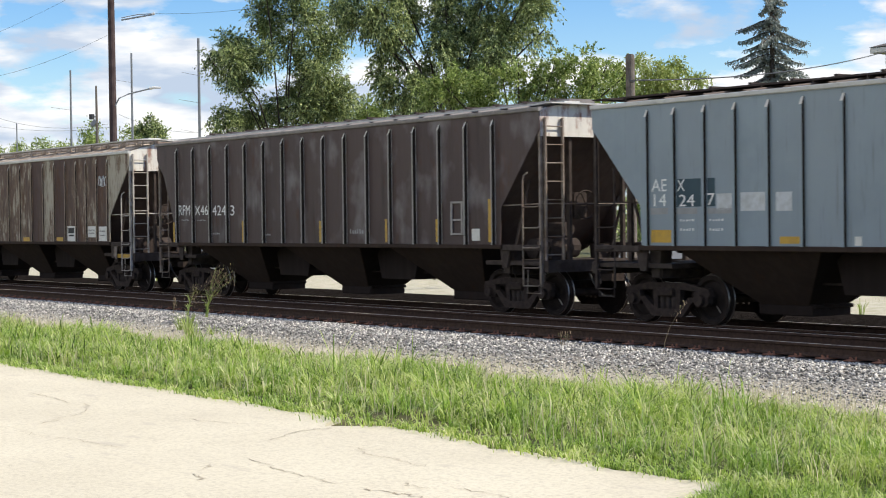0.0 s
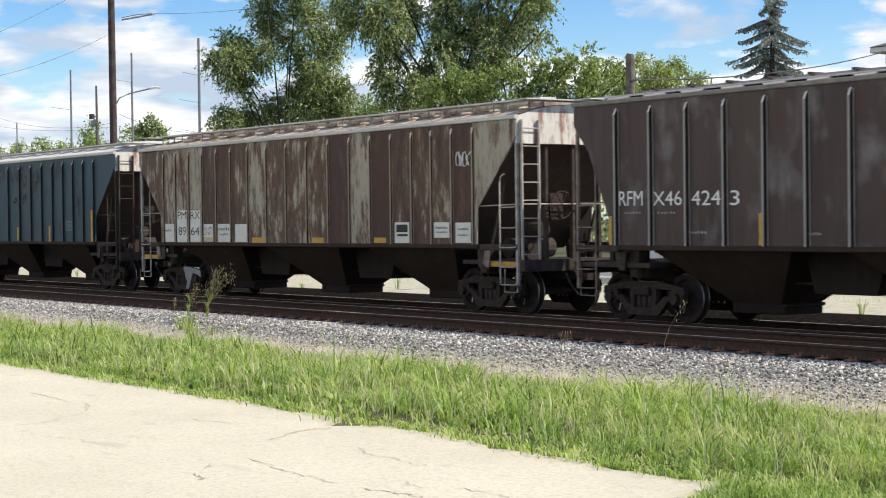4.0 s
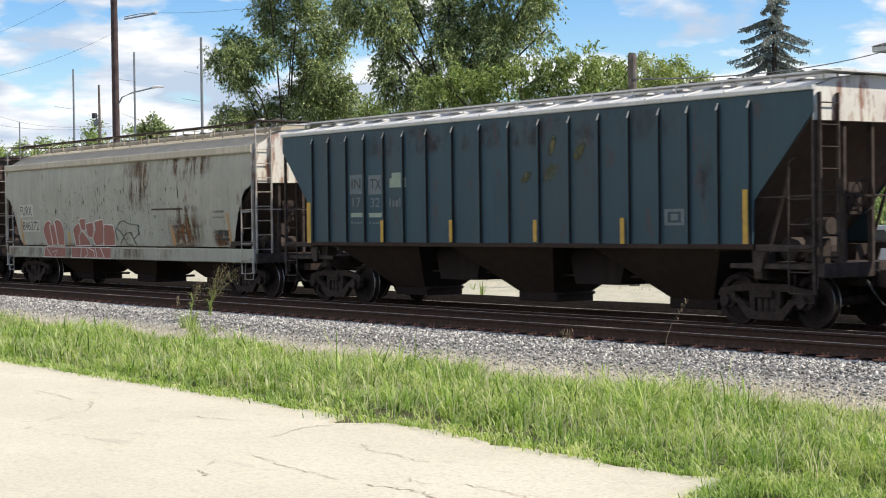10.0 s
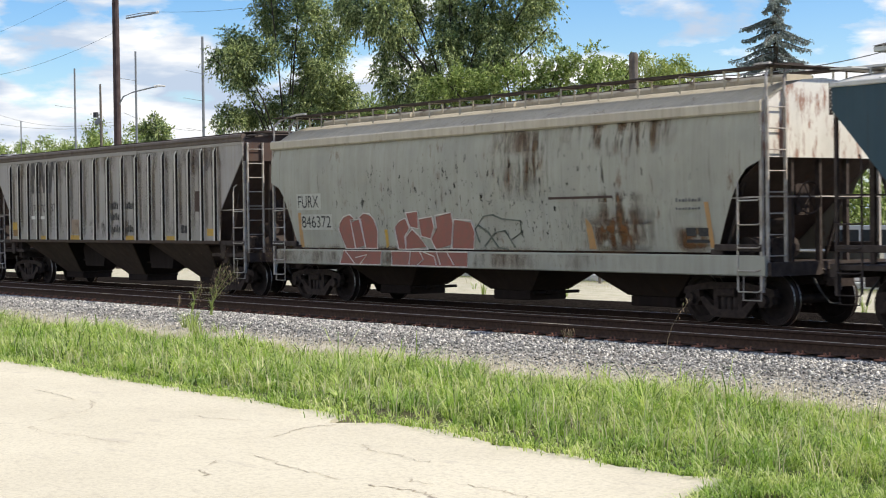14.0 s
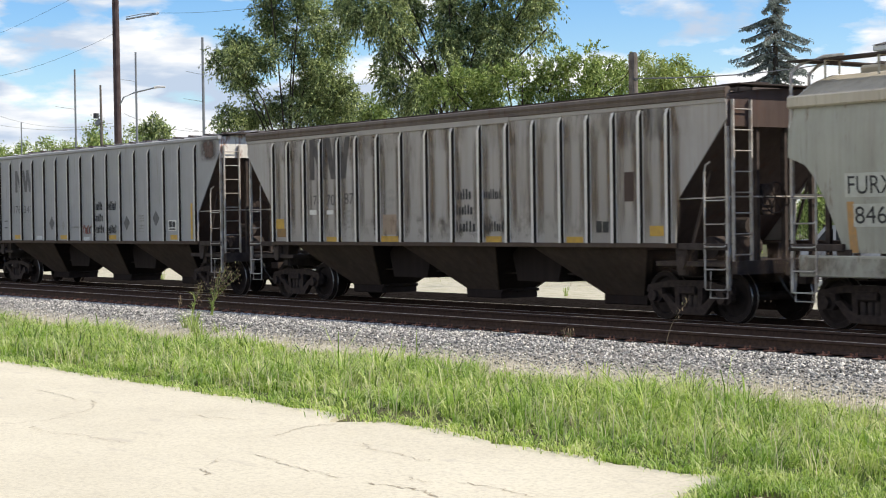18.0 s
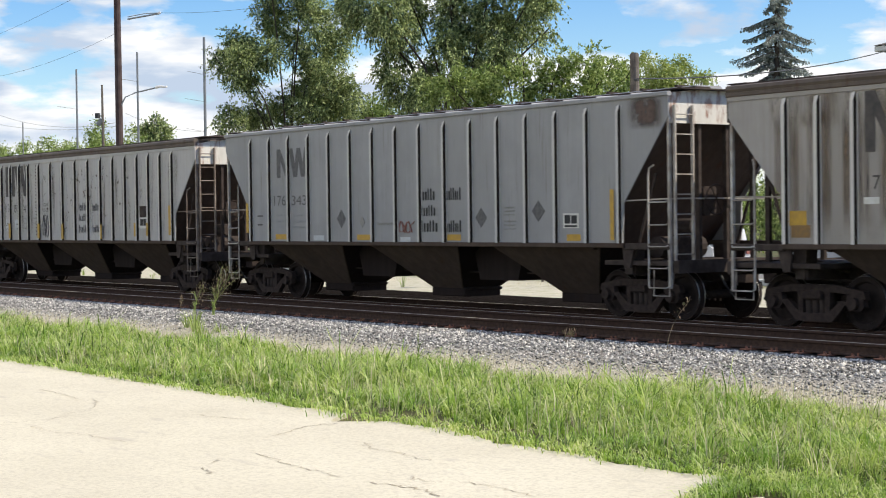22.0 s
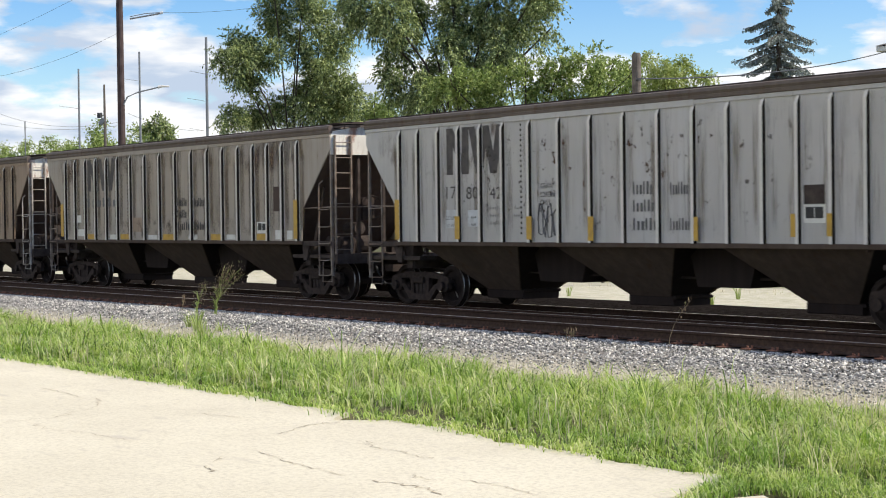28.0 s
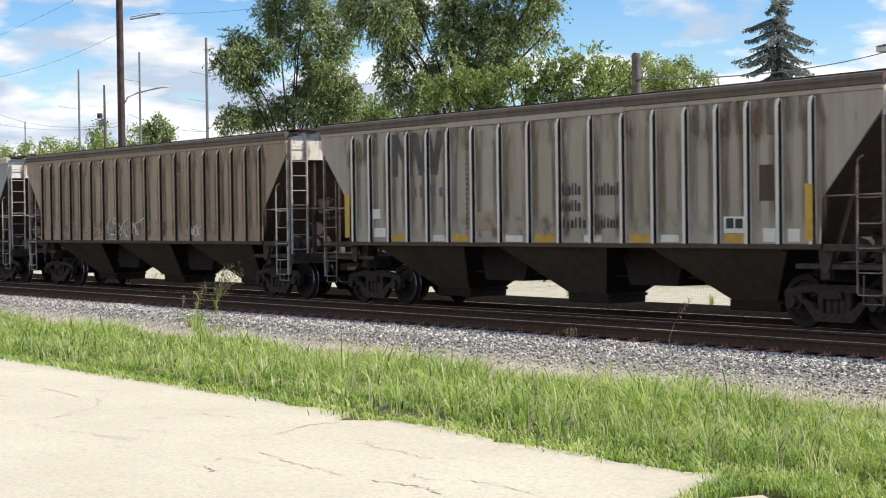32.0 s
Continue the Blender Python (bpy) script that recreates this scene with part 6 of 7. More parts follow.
def house(x0, x1, y0, y1, h, rise, wall, label):
    hs = thing("house", label, "house", at=(x0, y0, -0.3))
    w, d = x1 - x0, y1 - y0
    g = Geo()
    n = 26
    for i in range(n):
        z = h * i / n
        g.add([(0, 0, z), (w, 0, z), (w, -0.02, z), (0, -0.02, z), (0, 0, z + h / n), (w, 0, z + h / n)], [(3, 2, 5, 4), (0, 1, 2, 3)])
        g.add([(0, 0, z), (0, d, z), (-0.02, d, z), (-0.02, 0, z), (0, 0, z + h / n), (0, d, z + h / n)], [(2, 3, 4, 5), (1, 0, 3, 2)])
    g.box(0.01, w, 0.01, d, 0, h)
    wl = part("wall", g, wall, hs)
    r = Geo()
    e = 0.55
    ridge = [(w * 0.3, d / 2, h + rise), (w * 0.7, d / 2, h + rise)]
    r.add([(-e, -e, h), (w + e, -e, h), (w + e, d + e, h), (-e, d + e, h), *ridge], [(0, 1, 5, 4), (1, 2, 5), (2, 3, 4, 5), (3, 0, 4), (3, 2, 1, 0)])
    rf = part("roof", r, M_shingle, hs)
    part("cornice", Geo().box(-e + 0.05, w + e - 0.05, -e + 0.05, d + e - 0.05, h - 0.28, h - 0.02, 0.03), M_trim, rf, "white moulded cornice")
    for wx in (w * 0.12, w * 0.4, w * 0.68):
        for wz in (1.1, 4.3):
            wi = part("window", Geo().box(wx, wx + 1.1, -0.03, 0.05, wz, wz + 1.7), M_glass, hs)
            fr = Geo().box(wx - 0.12, wx, -0.07, 0.02, wz - 0.1, wz + 1.8).box(wx + 1.1, wx + 1.22, -0.07, 0.02, wz - 0.1, wz + 1.8) \
                .box(wx, wx + 1.1, -0.07, 0.02, wz + 1.7, wz + 1.84).box(wx, wx + 1.1, -0.05, 0.02, wz + 0.82, wz + 0.88)
            part("window_frame", fr, M_trim, wi)
            part("window_sill", Geo().box(wx - 0.16, wx + 1.26, -0.14, 0.02, wz - 0.16, wz - 0.04), M_trim, wi)
    return hs


house(-51.05, -40.0, 40.2, 50.0, 10.08, 1.6, M_siding, "white clapboard house with dark hipped roof behind the tracks")
house(-30.0, -14.0, 32.0, 44.0, 6.2, 3.0, M_tansiding, "tan brick building behind the tracks")


def vehicle(x, y, rz, colour, label, tall=1.72):
    rng_col = speckled("vehicle_paint", colour, tuple(0.9 * c for c in colour), 2, 0.25)
    v = thing("parked_vehicle", label, "car", "parked vehicles", at=(x, y, -0.11), rz=rz)
    body = [(-2.3, 0.45), (-2.3, 0.95), (-2.15, 1.08), (-1.2, 1.12), (2.0, 1.12), (2.25, 1.0), (2.3, 0.45), (1.9, 0.32), (-1.9, 0.32)]
    part("body", Geo().prism(body, -0.9, 0.9), rng_col, v)
    cab = [(-1.25, 1.10), (-0.6, tall - 0.06), (-0.3, tall), (1.75, tall), (2.05, tall - 0.12), (2.2, 1.10)]
    part("cabin", Geo().prism(cab, -0.78, 0.78), rng_col, v)
    for s in (-1, 1):
        gl = [(-1.0, 1.15), (-0.5, tall - 0.12), (1.7, tall - 0.12), (1.95, 1.15)]
        part("side_glass", Geo().prism(gl, s * 0.785 - 0.004, s * 0.785 + 0.004), M_glass, v)
        for p in (-0.2, 0.75):
            part("pillar", Geo().box(p - 0.05, p + 0.05, s * 0.792 - 0.006, s * 0.792 + 0.006, 1.12, tall - 0.08), rng_col, v)
        part("headlight", Geo().box(-2.32, -2.2, s * 0.68 - 0.16, s * 0.68 + 0.16, 0.75, 0.92, 0.03), M_signw, v)
        part("tail_light", Geo().box(2.24, 2.31, s * 0.72 - 0.1, s * 0.72 + 0.1, 0.78, 1.05, 0.02), M_graf, v)
        for wx in (-1.45, 1.45):
            wh = part("wheel", Geo().lathe_y([(0.05, s * 0.93), (0.20, s * 0.93), (0.22, s * 0.88), (0.33, s * 0.90), (0.35, s * 0.70)], wx, 0.35, 20), M_black, v)
            part("rim", Geo().lathe_y([(0.03, s * 0.94), (0.19, s * 0.935), (0.20, s * 0.92)], wx, 0.35, 16), M_mast, wh)
    part("windscreen", Geo().add([(-1.24, -0.7, 1.14), (-1.24, 0.7, 1.14), (-0.62, 0.66, tall - 0.1), (-0.62, -0.66, tall - 0.1)], [(0, 3, 2, 1)]), M_glass, v)
    part("bumper", Geo().box(-2.38, -2.26, -0.85, 0.85, 0.4, 0.62, 0.04), M_frame, v)


vehicle(-41.0, 17.0, 0, (0.62, 0.62, 0.62), "white sport-utility vehicle parked on the far road")
vehicle(-33.5, 17.0, 0, (0.42, 0.44, 0.47), "silver sport-utility vehicle parked on the far road")
vehicle(-34.0, 27.0, 20, (0.34, 0.03, 0.03), "red car parked in a lot across the road", 1.5)
vehicle(-42.0, 27.5, 10, (0.55, 0.55, 0.56), "pale sedan parked in a lot across the road", 1.48)
vehicle(-28.0, 17.2, 0, (0.66, 0.66, 0.65), "white van parked on the far road", 1.95)


# ---- markings on the cars ----
M_fadedyel = stain_mat("faded_yellow_emblem", (0.15, 0.145, 0.075), (6, 6, 4), 0.36, 0.66, 33)
M_rustfaint = stain_mat("faint_red_rust", (0.11, 0.07, 0.065), (2.2, 2.2, 1.2), 0.46, 0.74, 41)
M_rustpatch = stain_mat("orange_rust", (0.20, 0.095, 0.04), (3.5, 3.5, 3.0), 0.40, 0.50)
M_ruststreak = stain_mat("brown_rust_streak", (0.19, 0.115, 0.065), (5, 5, 0.7), 0.46, 0.66, 4)
M_pits = stain_mat("dark_rust_pits", (0.115, 0.065, 0.042), (6, 6, 4.2), 0.605, 0.635, 9)
M_drips = stain_mat("black_drips", (0.035, 0.028, 0.022), (9, 9, 3.2), 0.605, 0.622, 9)
M_drips2 = stain_mat("black_spots", (0.035, 0.028, 0.022), (12, 12, 5), 0.615, 0.632, 19)
M_brownpatch = stain_mat("brown_scorch", (0.15, 0.11, 0.095), (2.5, 2.5, 2.2), 0.36, 0.5, 2)
M_sootstreak = stain_mat("brown_dirt_streak", (0.26, 0.195, 0.14), (3, 3, 0.25), 0.52, 0.95, 14)
M_rustwash = stain_mat("brown_rust_wash", (0.23, 0.15, 0.10), (2.2, 2.2, 0.9), 0.46, 0.70, 21)
M_lowdirt = stain_mat("brown_sill_dirt", (0.20, 0.145, 0.10), (3.0, 3.0, 2.0), 0.48, 0.80, 25)
M_palesplash = stain_mat("pale_paint_splash", (0.46, 0.45, 0.42), (2.4, 2.4, 2.0), 0.52, 0.62, 29)
M_faintdark = speckled("worn_grey_stencil", (0.22, 0.21, 0.20), (0.34, 0.325, 0.30), 30, 0.7)
M_fadedtan = speckled("faded_orange_panel", (0.30, 0.17, 0.06), (0.22, 0.14, 0.07), 12, 0.7)
M_fadedorange = speckled("faded_orange_strip", (0.50, 0.27, 0.10), (0.38, 0.24, 0.12), 9, 0.7)
M_palegreen = speckled("pale_green_paint", (0.30, 0.36, 0.29), (0.25, 0.31, 0.26), 9, 0.7)
M_fadedwhite = speckled("worn_white_panel", (0.56, 0.58, 0.60), (0.44, 0.45, 0.45), 9, 0.65)
M_faintteal = speckled("faded_teal_stencil", (0.15, 0.18, 0.19), (0.125, 0.155, 0.165), 8, 0.7)
M_emblem = speckled("dark_emblem_paint", (0.06, 0.055, 0.055), (0.10, 0.088, 0.08), 6, 0.7)
M_stencilgrey = speckled("pale_stencil_panel", (0.52, 0.52, 0.46), (0.44, 0.43, 0.37), 8, 0.7)
M_tag = speckled("dark_green_spray", (0.10, 0.115, 0.09), (0.17, 0.18, 0.15), 5, 0.7)


FILMS = {}


def slant(car, x0, x1, z0, z1, mat):
    """A leaning painted bar."""
    w = 0.45 * (x1 - x0)
    return part("painted_bar", Geo().prism([(x0, z0), (x0 + w, z0), (x1, z1), (x1 - w, z1)], -1.594, -1.588), mat, car)


def diamond(car, x0, x1, z0, z1, mat):
    xm, zm = (x0 + x1) / 2, (z0 + z1) / 2
    return part("diamond_mark", Geo().prism([(xm, z0), (x1, zm), (xm, z1), (x0, zm)], -1.594, -1.587), mat, car)


def initials(car, x0, x1, z0, z1, mat):
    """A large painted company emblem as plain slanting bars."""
    w = x1 - x0
    s = 0.12 * w
    for a, c in ((0.0, 0.0), (0.0, 0.30), (0.30, 0.30), (0.42, 0.56), (0.68, 0.56), (0.68, 0.82), (0.94, 0.82)):
        xa, xc = x0 + a * w, x0 + c * w
        part("emblem_bar", Geo().prism([(xc, z0), (xc + s, z0), (xa + s, z1), (xa, z1)], -1.592, -1.588), mat, car)


def shell_y(z):
    """How far out the swelling side of the smooth car stands."""
    return -float(np.interp(z, (0.9, 1.255, 1.26, 1.3, 1.75, 2.3, 2.9, 3.4, 3.7), (1.563, 1.563, 1.48, 1.485, 1.525, 1.56, 1.585, 1.57, 1.52)))


def shell_sheet(car, name, poly, mat, lift):
    """A thin sheet that follows the swelling side; poly is an outline in x and z."""
    zs = [z for x, z in poly]
    z0, z1 = min(zs), max(zs)
    g, n = Geo(), 8
    rows_ = []
    for i in range(n + 1):
        z = z0 + (z1 - z0) * i / n
        cut = []
        for (xa, za), (xb, zb) in zip(poly, poly[1:] + poly[:1]):
            if min(za, zb) <= z <= max(za, zb) and abs(za - zb) > 1e-6:
                cut.append(xa + (xb - xa) * (z - za) / (zb - za))
        if not cut:
            cut = [x for x, zz in poly if abs(zz - z) < 0.02] or [poly[0][0]]
        rows_ += [(min(cut), shell_y(z) - lift, z), (max(cut), shell_y(z) - lift, z)]
    g.add(rows_, [(2 * i, 2 * i + 1, 2 * i + 3, 2 * i + 2) for i in range(n)])
    return part(name, g, mat, car)


def shell_plate(car, x0, x1, z0, z1, mat, lift=0.006):
    return shell_sheet(car, "stencil_panel", [(x0, z0), (x1, z0), (x1, z1), (x0, z1)], mat, lift)


def shell_letters(car, text, x0, x1, z0, z1, mat):
    ob = letters(car, text, x0, x1, z0, z1, mat)
    for v in ob.data.vertices:
        v.co.y = shell_y(v.co.z) - 0.012
    return ob


def shell_stain(car, x0, x1, z0, z1, mat):
    """A sheet of rust stain on the swelling side."""
    return shell_sheet(car, "rust_stain", [(x0, z0), (x1, z0), (x1, z1), (x0, z1)], mat, 0.004)


def side_stain(car, x0, x1, z0, z1, mat):
    """A thin film of dirt on the flat side."""
    FILMS[car.name] = FILMS.get(car.name, 0) + 1
    return stain(car, "stain", x0, x1, z0, z1, mat, -1.5905 - 0.0004 * FILMS[car.name])


def scribble(car, x0, x1, z0, z1, mat):
    """Looping spray lines that spell nothing."""
    pts = [(x0 + (x1 - x0) * (i / 30 + 0.10 * math.sin(i * 1.3)), -1.60, (z0 + z1) / 2 + 0.45 * (z1 - z0) * math.sin(i * 0.9 + 0.4 * math.sin(i * 2.1))) for i in range(31)]
    return part("spray_scribble", Geo().tube(pts, 0.012, 4), mat, car)


def graffiti(car, poly, mat):
    """A sprayed shape with a pale outline, laid on the swelling side; poly is an outline in x and z."""
    ob = tagged(shell_sheet(car, "graffiti", poly, mat, 0.006), "rust-red sprayed graffiti with pale outlines")
    part("outline", Geo().tube([(x, shell_y(z) - 0.010, z) for x, z in poly + poly[:1]], 0.017, 4), M_grafw, ob)
    return ob


def spray_line(car, pts, mat, r=0.014):
    return part("spray_line", Geo().tube([(x, shell_y(z) - 0.010, z) for x, z in pts], r, 4), mat, car)


# rusty beige car: one arm of a truck frame is painted grey, and the end sills carry yellow step edges
grey_arm = Geo()
grey_arm.prism([(0.14, 0.775), (0.45, 0.775), (1.10, 0.675), (1.13, 0.50), (0.88, 0.58), (0.66, 0.60), (0.40, 0.16), (0.26, 0.16), (0.34, 0.36), (0.14, 0.62)], -1.115, -1.10)
part("frame_arm", grey_arm, M_grey, car_beige.children[[c.name.split(".")[0] for c in car_beige.children].index("truck")], "grey-painted arm of the side frame")
for s_ in (-1, 1):
    part("step_edge", Geo().box(s_ * 7.88 - 0.62, s_ * 7.88 + 0.62, -1.50, -1.465, 0.99, 1.10, 0.006), M_yellow, car_beige, "yellow step edge")
    part("hazard_plate", Geo().prism([(s_ * 7.62, 1.40), (s_ * 7.42, 1.40), (s_ * 7.36, 1.05), (s_ * 7.54, 0.95)][::-s_], -1.552, -1.53), M_ladder, car_beige)
plate(car_beige, -6.27, -5.7, 1.46, 2.32, M_signw)
plate(car_beige, -5.52, -4.93, 1.47, 2.31, M_signw)
plate(car_beige, -7.06, -6.45, 1.47, 1.96, M_signw)
plate(car_beige, -4.73, -4.23, 1.48, 1.94, M_signw)
plate(car_beige, -4.01, -3.22, 1.47, 1.94, M_signw)
plate(car_beige, -3.04, -2.43, 1.47, 1.93, M_signw)
plate(car_beige, 5.69, 6.24, 1.59, 1.92, M_signw)
plate(car_beige, 6.46, 7, 1.48, 1.91, M_signw)
plate(car_beige, 4.2, 4.76, 1.47, 1.93, M_signw)
letters(car_beige, "PM", -6.21, -5.72, 2.09, 2.29, M_black)
letters(car_beige, "RX", -5.47, -4.94, 2.08, 2.28, M_black)
letters(car_beige, "89", -6.17, -5.73, 1.65, 1.87, M_black)
letters(car_beige, "64", -5.45, -4.98, 1.65, 1.87, M_black)
plate(car_beige, 4.27, 4.7, 1.71, 1.88, M_black, -1.593)
plate(car_beige, 4.3, 4.7, 1.62, 1.67, M_black, -1.593)
plate(car_beige, -2.17, -1.54, 1.45, 1.59, M_yellow)
plate(car_beige, 0.71, 1.22, 1.46, 1.59, M_yellow)
plate(car_beige, 3.37, 3.84, 1.47, 1.59, M_yellow)
plate(car_beige, -4.71, -4.25, 1.49, 1.59, M_yellow)
bars(car_beige, -3.91, -3.31, 1.77, 1.85, M_ink, 6)
bars(car_beige, -3.87, -3.36, 1.64, 1.7, M_ink, 6)
bars(car_beige, 5.77, 6.19, 1.78, 1.83, M_ink, 6)
bars(car_beige, 5.77, 6.18, 1.69, 1.73, M_ink, 6)
bars(car_beige, 6.55, 6.93, 1.75, 1.8, M_ink, 6)
bars(car_beige, -6.95, -6.56, 1.75, 1.82, M_ink, 6)
letters(car_beige, "LD LMT", -4.68, -4.28, 1.78, 1.87, M_black)
letters(car_beige, "LT WT", -4.68, -4.32, 1.65, 1.74, M_black)
bars(car_beige, 6.56, 6.92, 1.63, 1.67, M_ink, 6)
scribble(car_beige, 6.51, 7, 3.07, 3.43, M_letter)

# dark brown car
letters(car_brown, "RFM", -7.06, -6.42, 2.19, 2.46, M_letter)
letters(car_brown, "X46", -6.15, -5.4, 2.18, 2.44, M_letter)
letters(car_brown, "424", -5.16, -4.44, 2.17, 2.43, M_letter)
letters(car_brown, "3", -4.21, -3.99, 2.16, 2.42, M_letter)
plate(car_brown, -7.27, -7.19, 1.46, 2, M_yellow, -1.66, "reflector_strip")
plate(car_brown, -3.48, -3.41, 1.47, 2.02, M_yellow, -1.66, "reflector_strip")
plate(car_brown, 0.22, 0.3, 1.48, 1.99, M_yellow, -1.66, "reflector_strip")
plate(car_brown, 2.99, 3.07, 1.49, 2.01, M_yellow, -1.66, "reflector_strip")
plate(car_brown, 4.92, 4.99, 1.5, 1.99, M_yellow, -1.66, "reflector_strip")
plate(car_brown, 6.76, 6.85, 1.5, 2.39, M_yellow, -1.66, "reflector_strip")
plate(car_brown, 6.1, 6.37, 1.53, 1.78, M_signw)
plate(car_brown, 5.39, 5.45, 1.65, 2.36, M_rib_rust, -1.60, "card_rack", 0.02)
plate(car_brown, 5.76, 5.82, 1.65, 2.36, M_rib_rust, -1.60, "card_rack", 0.02)
plate(car_brown, 5.46, 5.77, 2.32, 2.36, M_rib_rust, -1.60, "card_rack", 0.02)
plate(car_brown, 5.45, 5.75, 1.65, 1.69, M_rib_rust, -1.60, "card_rack", 0.02)
plate(car_brown, 5.45, 5.76, 1.95, 1.99, M_rib_rust, -1.60, "card_rack", 0.02)
bars(car_brown, -5.23, -4.76, 1.67, 1.72, M_faint, 6)
bars(car_brown, -6.9, -6.45, 2.04, 2.08, M_faint, 6)
bars(car_brown, -6.02, -5.54, 2.03, 2.07, M_faint, 6)
bars(car_brown, -2.5, -2.16, 1.64, 1.69, M_faint, 6)
bars(car_brown, 1.45, 2.04, 1.68, 1.79, M_faint, 6)

# slate-blue car
plate(car_slate, -6.2, -5.22, 2.15, 2.65, M_teal)
letters(car_slate, "AE", -6.82, -6.42, 2.44, 2.66, M_letter)
letters(car_slate, "X", -6.16, -5.96, 2.43, 2.64, M_letter)
letters(car_slate, "14", -6.76, -6.44, 2.17, 2.39, M_letter)
letters(car_slate, "24", -6.11, -5.72, 2.16, 2.37, M_letter)
letters(car_slate, "7", -5.41, -5.22, 2.17, 2.38, M_letter)
plate(car_slate, -6.87, -6.4, 2.02, 2.14, M_faint)
plate(car_slate, -6.17, -5.66, 2.02, 2.13, M_faint)
plate(car_slate, -5.43, -4.67, 2.02, 2.12, M_faint)
plate(car_slate, -5.18, -4.78, 2.09, 2.37, M_fadedwhite)
plate(car_slate, -4.61, -4.03, 2.06, 2.38, M_fadedwhite)
plate(car_slate, -3.8, -3.44, 2.05, 2.37, M_fadedwhite)
plate(car_slate, -6.85, -6.22, 1.51, 1.74, M_yellow)
plate(car_slate, -3.72, -3.22, 1.5, 1.62, M_yellow)
bars(car_slate, -6.08, -5.71, 1.89, 1.93, M_letter, 5)
bars(car_slate, -6.08, -5.71, 1.72, 1.77, M_letter, 5)
bars(car_slate, -5.35, -4.99, 1.89, 1.93, M_letter, 5)
plate(car_slate, -2.12, -1.98, 1.47, 1.62, M_signw)
bars(car_slate, -5.35, -5, 1.72, 1.77, M_letter, 5)

# teal car
plate(car_teal, -5.5, -4.99, 2.56, 3.01, M_faintteal)
plate(car_teal, -4.72, -4.14, 2.54, 2.98, M_faintteal)
letters(car_teal, "IN", -5.41, -5.04, 2.68, 2.92, M_black)
letters(car_teal, "TX", -4.64, -4.2, 2.66, 2.89, M_black)
plate(car_teal, -3.86, -3.22, 2.68, 2.89, M_palegreen, -1.589)
plate(car_teal, -3.76, -3.36, 2.89, 3.01, M_palegreen, -1.589)
letters(car_teal, "17", -5.38, -5.04, 2.26, 2.48, M_faintteal)
letters(car_teal, "32", -4.64, -4.25, 2.25, 2.46, M_faintteal)
plate(car_teal, -5.46, -4.92, 2.03, 2.13, M_palegreen)
plate(car_teal, -4.71, -4.12, 2.02, 2.12, M_palegreen)
bars(car_teal, -5.44, -4.93, 1.88, 1.93, M_faintteal, 4)
bars(car_teal, -4.69, -4.11, 1.87, 1.92, M_faintteal, 4)
bars(car_teal, -3.87, -3.35, 2.25, 2.44, M_faintteal, 4)
plate(car_teal, -7.3, -7.13, 1.43, 2.4, M_yellow, -1.66, "reflector_strip")
plate(car_teal, -4.14, -4.03, 1.46, 1.95, M_yellow, -1.66, "reflector_strip")
plate(car_teal, -1.53, -1.42, 1.47, 1.94, M_yellow, -1.66, "reflector_strip")
plate(car_teal, 1.30, 1.41, 1.48, 1.92, M_yellow, -1.66, "reflector_strip")
plate(car_teal, 3.87, 3.98, 1.45, 1.94, M_yellow, -1.66, "reflector_strip")
plate(car_teal, 7, 7.12, 1.46, 2.4, M_yellow, -1.66, "reflector_strip")
plate(car_teal, 4.99, 5.07, 1.79, 2.09, M_faintteal)
plate(car_teal, 5.42, 5.5, 1.79, 2.09, M_faintteal)
plate(car_teal, 5.08, 5.42, 2.04, 2.09, M_faintteal)
plate(car_teal, 5.07, 5.41, 1.79, 1.84, M_faintteal)
plate(car_teal, 5.16, 5.34, 1.88, 2, M_faintteal)
side_stain(car_teal, 5.8, 6.3, 2.1, 3.0, M_rustfaint)
side_stain(car_teal, -7.2, 7.2, 3.3, 4.05, M_rustfaint)
side_stain(car_teal, -1.9, -1.3, 1.5, 2.0, M_rustfaint)
slant(car_teal, 0.73, 1.31, 2.65, 2.91, M_fadedyel)
slant(car_teal, 1.43, 2.13, 2.63, 3.07, M_fadedyel)
slant(car_teal, 1.63, 2.03, 3.14, 3.61, M_fadedyel)
slant(car_teal, 2.37, 2.93, 2.99, 3.47, M_fadedyel)

# pale smooth car
shell_plate(car_pale, -7.05, -5.95, 2.21, 2.6, M_stencilgrey)
shell_plate(car_pale, -6.9, -5.49, 1.73, 2.1, M_stencilgrey)
shell_letters(car_pale, "FURX", -6.98, -6.05, 2.26, 2.55, M_black)
shell_letters(car_pale, "846372", -6.86, -5.55, 1.78, 2.06, M_black)
shell_plate(car_pale, 6.37, 6.62, 1.59, 1.74, M_black)
shell_plate(car_pale, 6.68, 6.93, 1.59, 1.74, M_black)
shell_plate(car_pale, 6.36, 6.95, 1.47, 1.53, M_black)
shell_sheet(car_pale, "reflector_strip", [(6.96, 1.38), (7.07, 1.38), (6.96, 2.2), (6.85, 2.2)], M_fadedorange, 0.006)
shell_plate(car_pale, 2.56, 4.45, 2.31, 2.36, M_slope, 0.02)
shell_stain(car_pale, 3.51, 5.45, 1.19, 2.12, M_rustpatch)
shell_stain(car_pale, 5.96, 7.09, 1.26, 1.8, M_rustpatch)
shell_stain(car_pale, 2.4, 6.5, 3.18, 3.98, M_ruststreak)
shell_stain(car_pale, 0.42, 2.86, 2.22, 3.93, M_ruststreak)
shell_stain(car_pale, 2.83, 5.87, 1.31, 2.25, M_ruststreak)
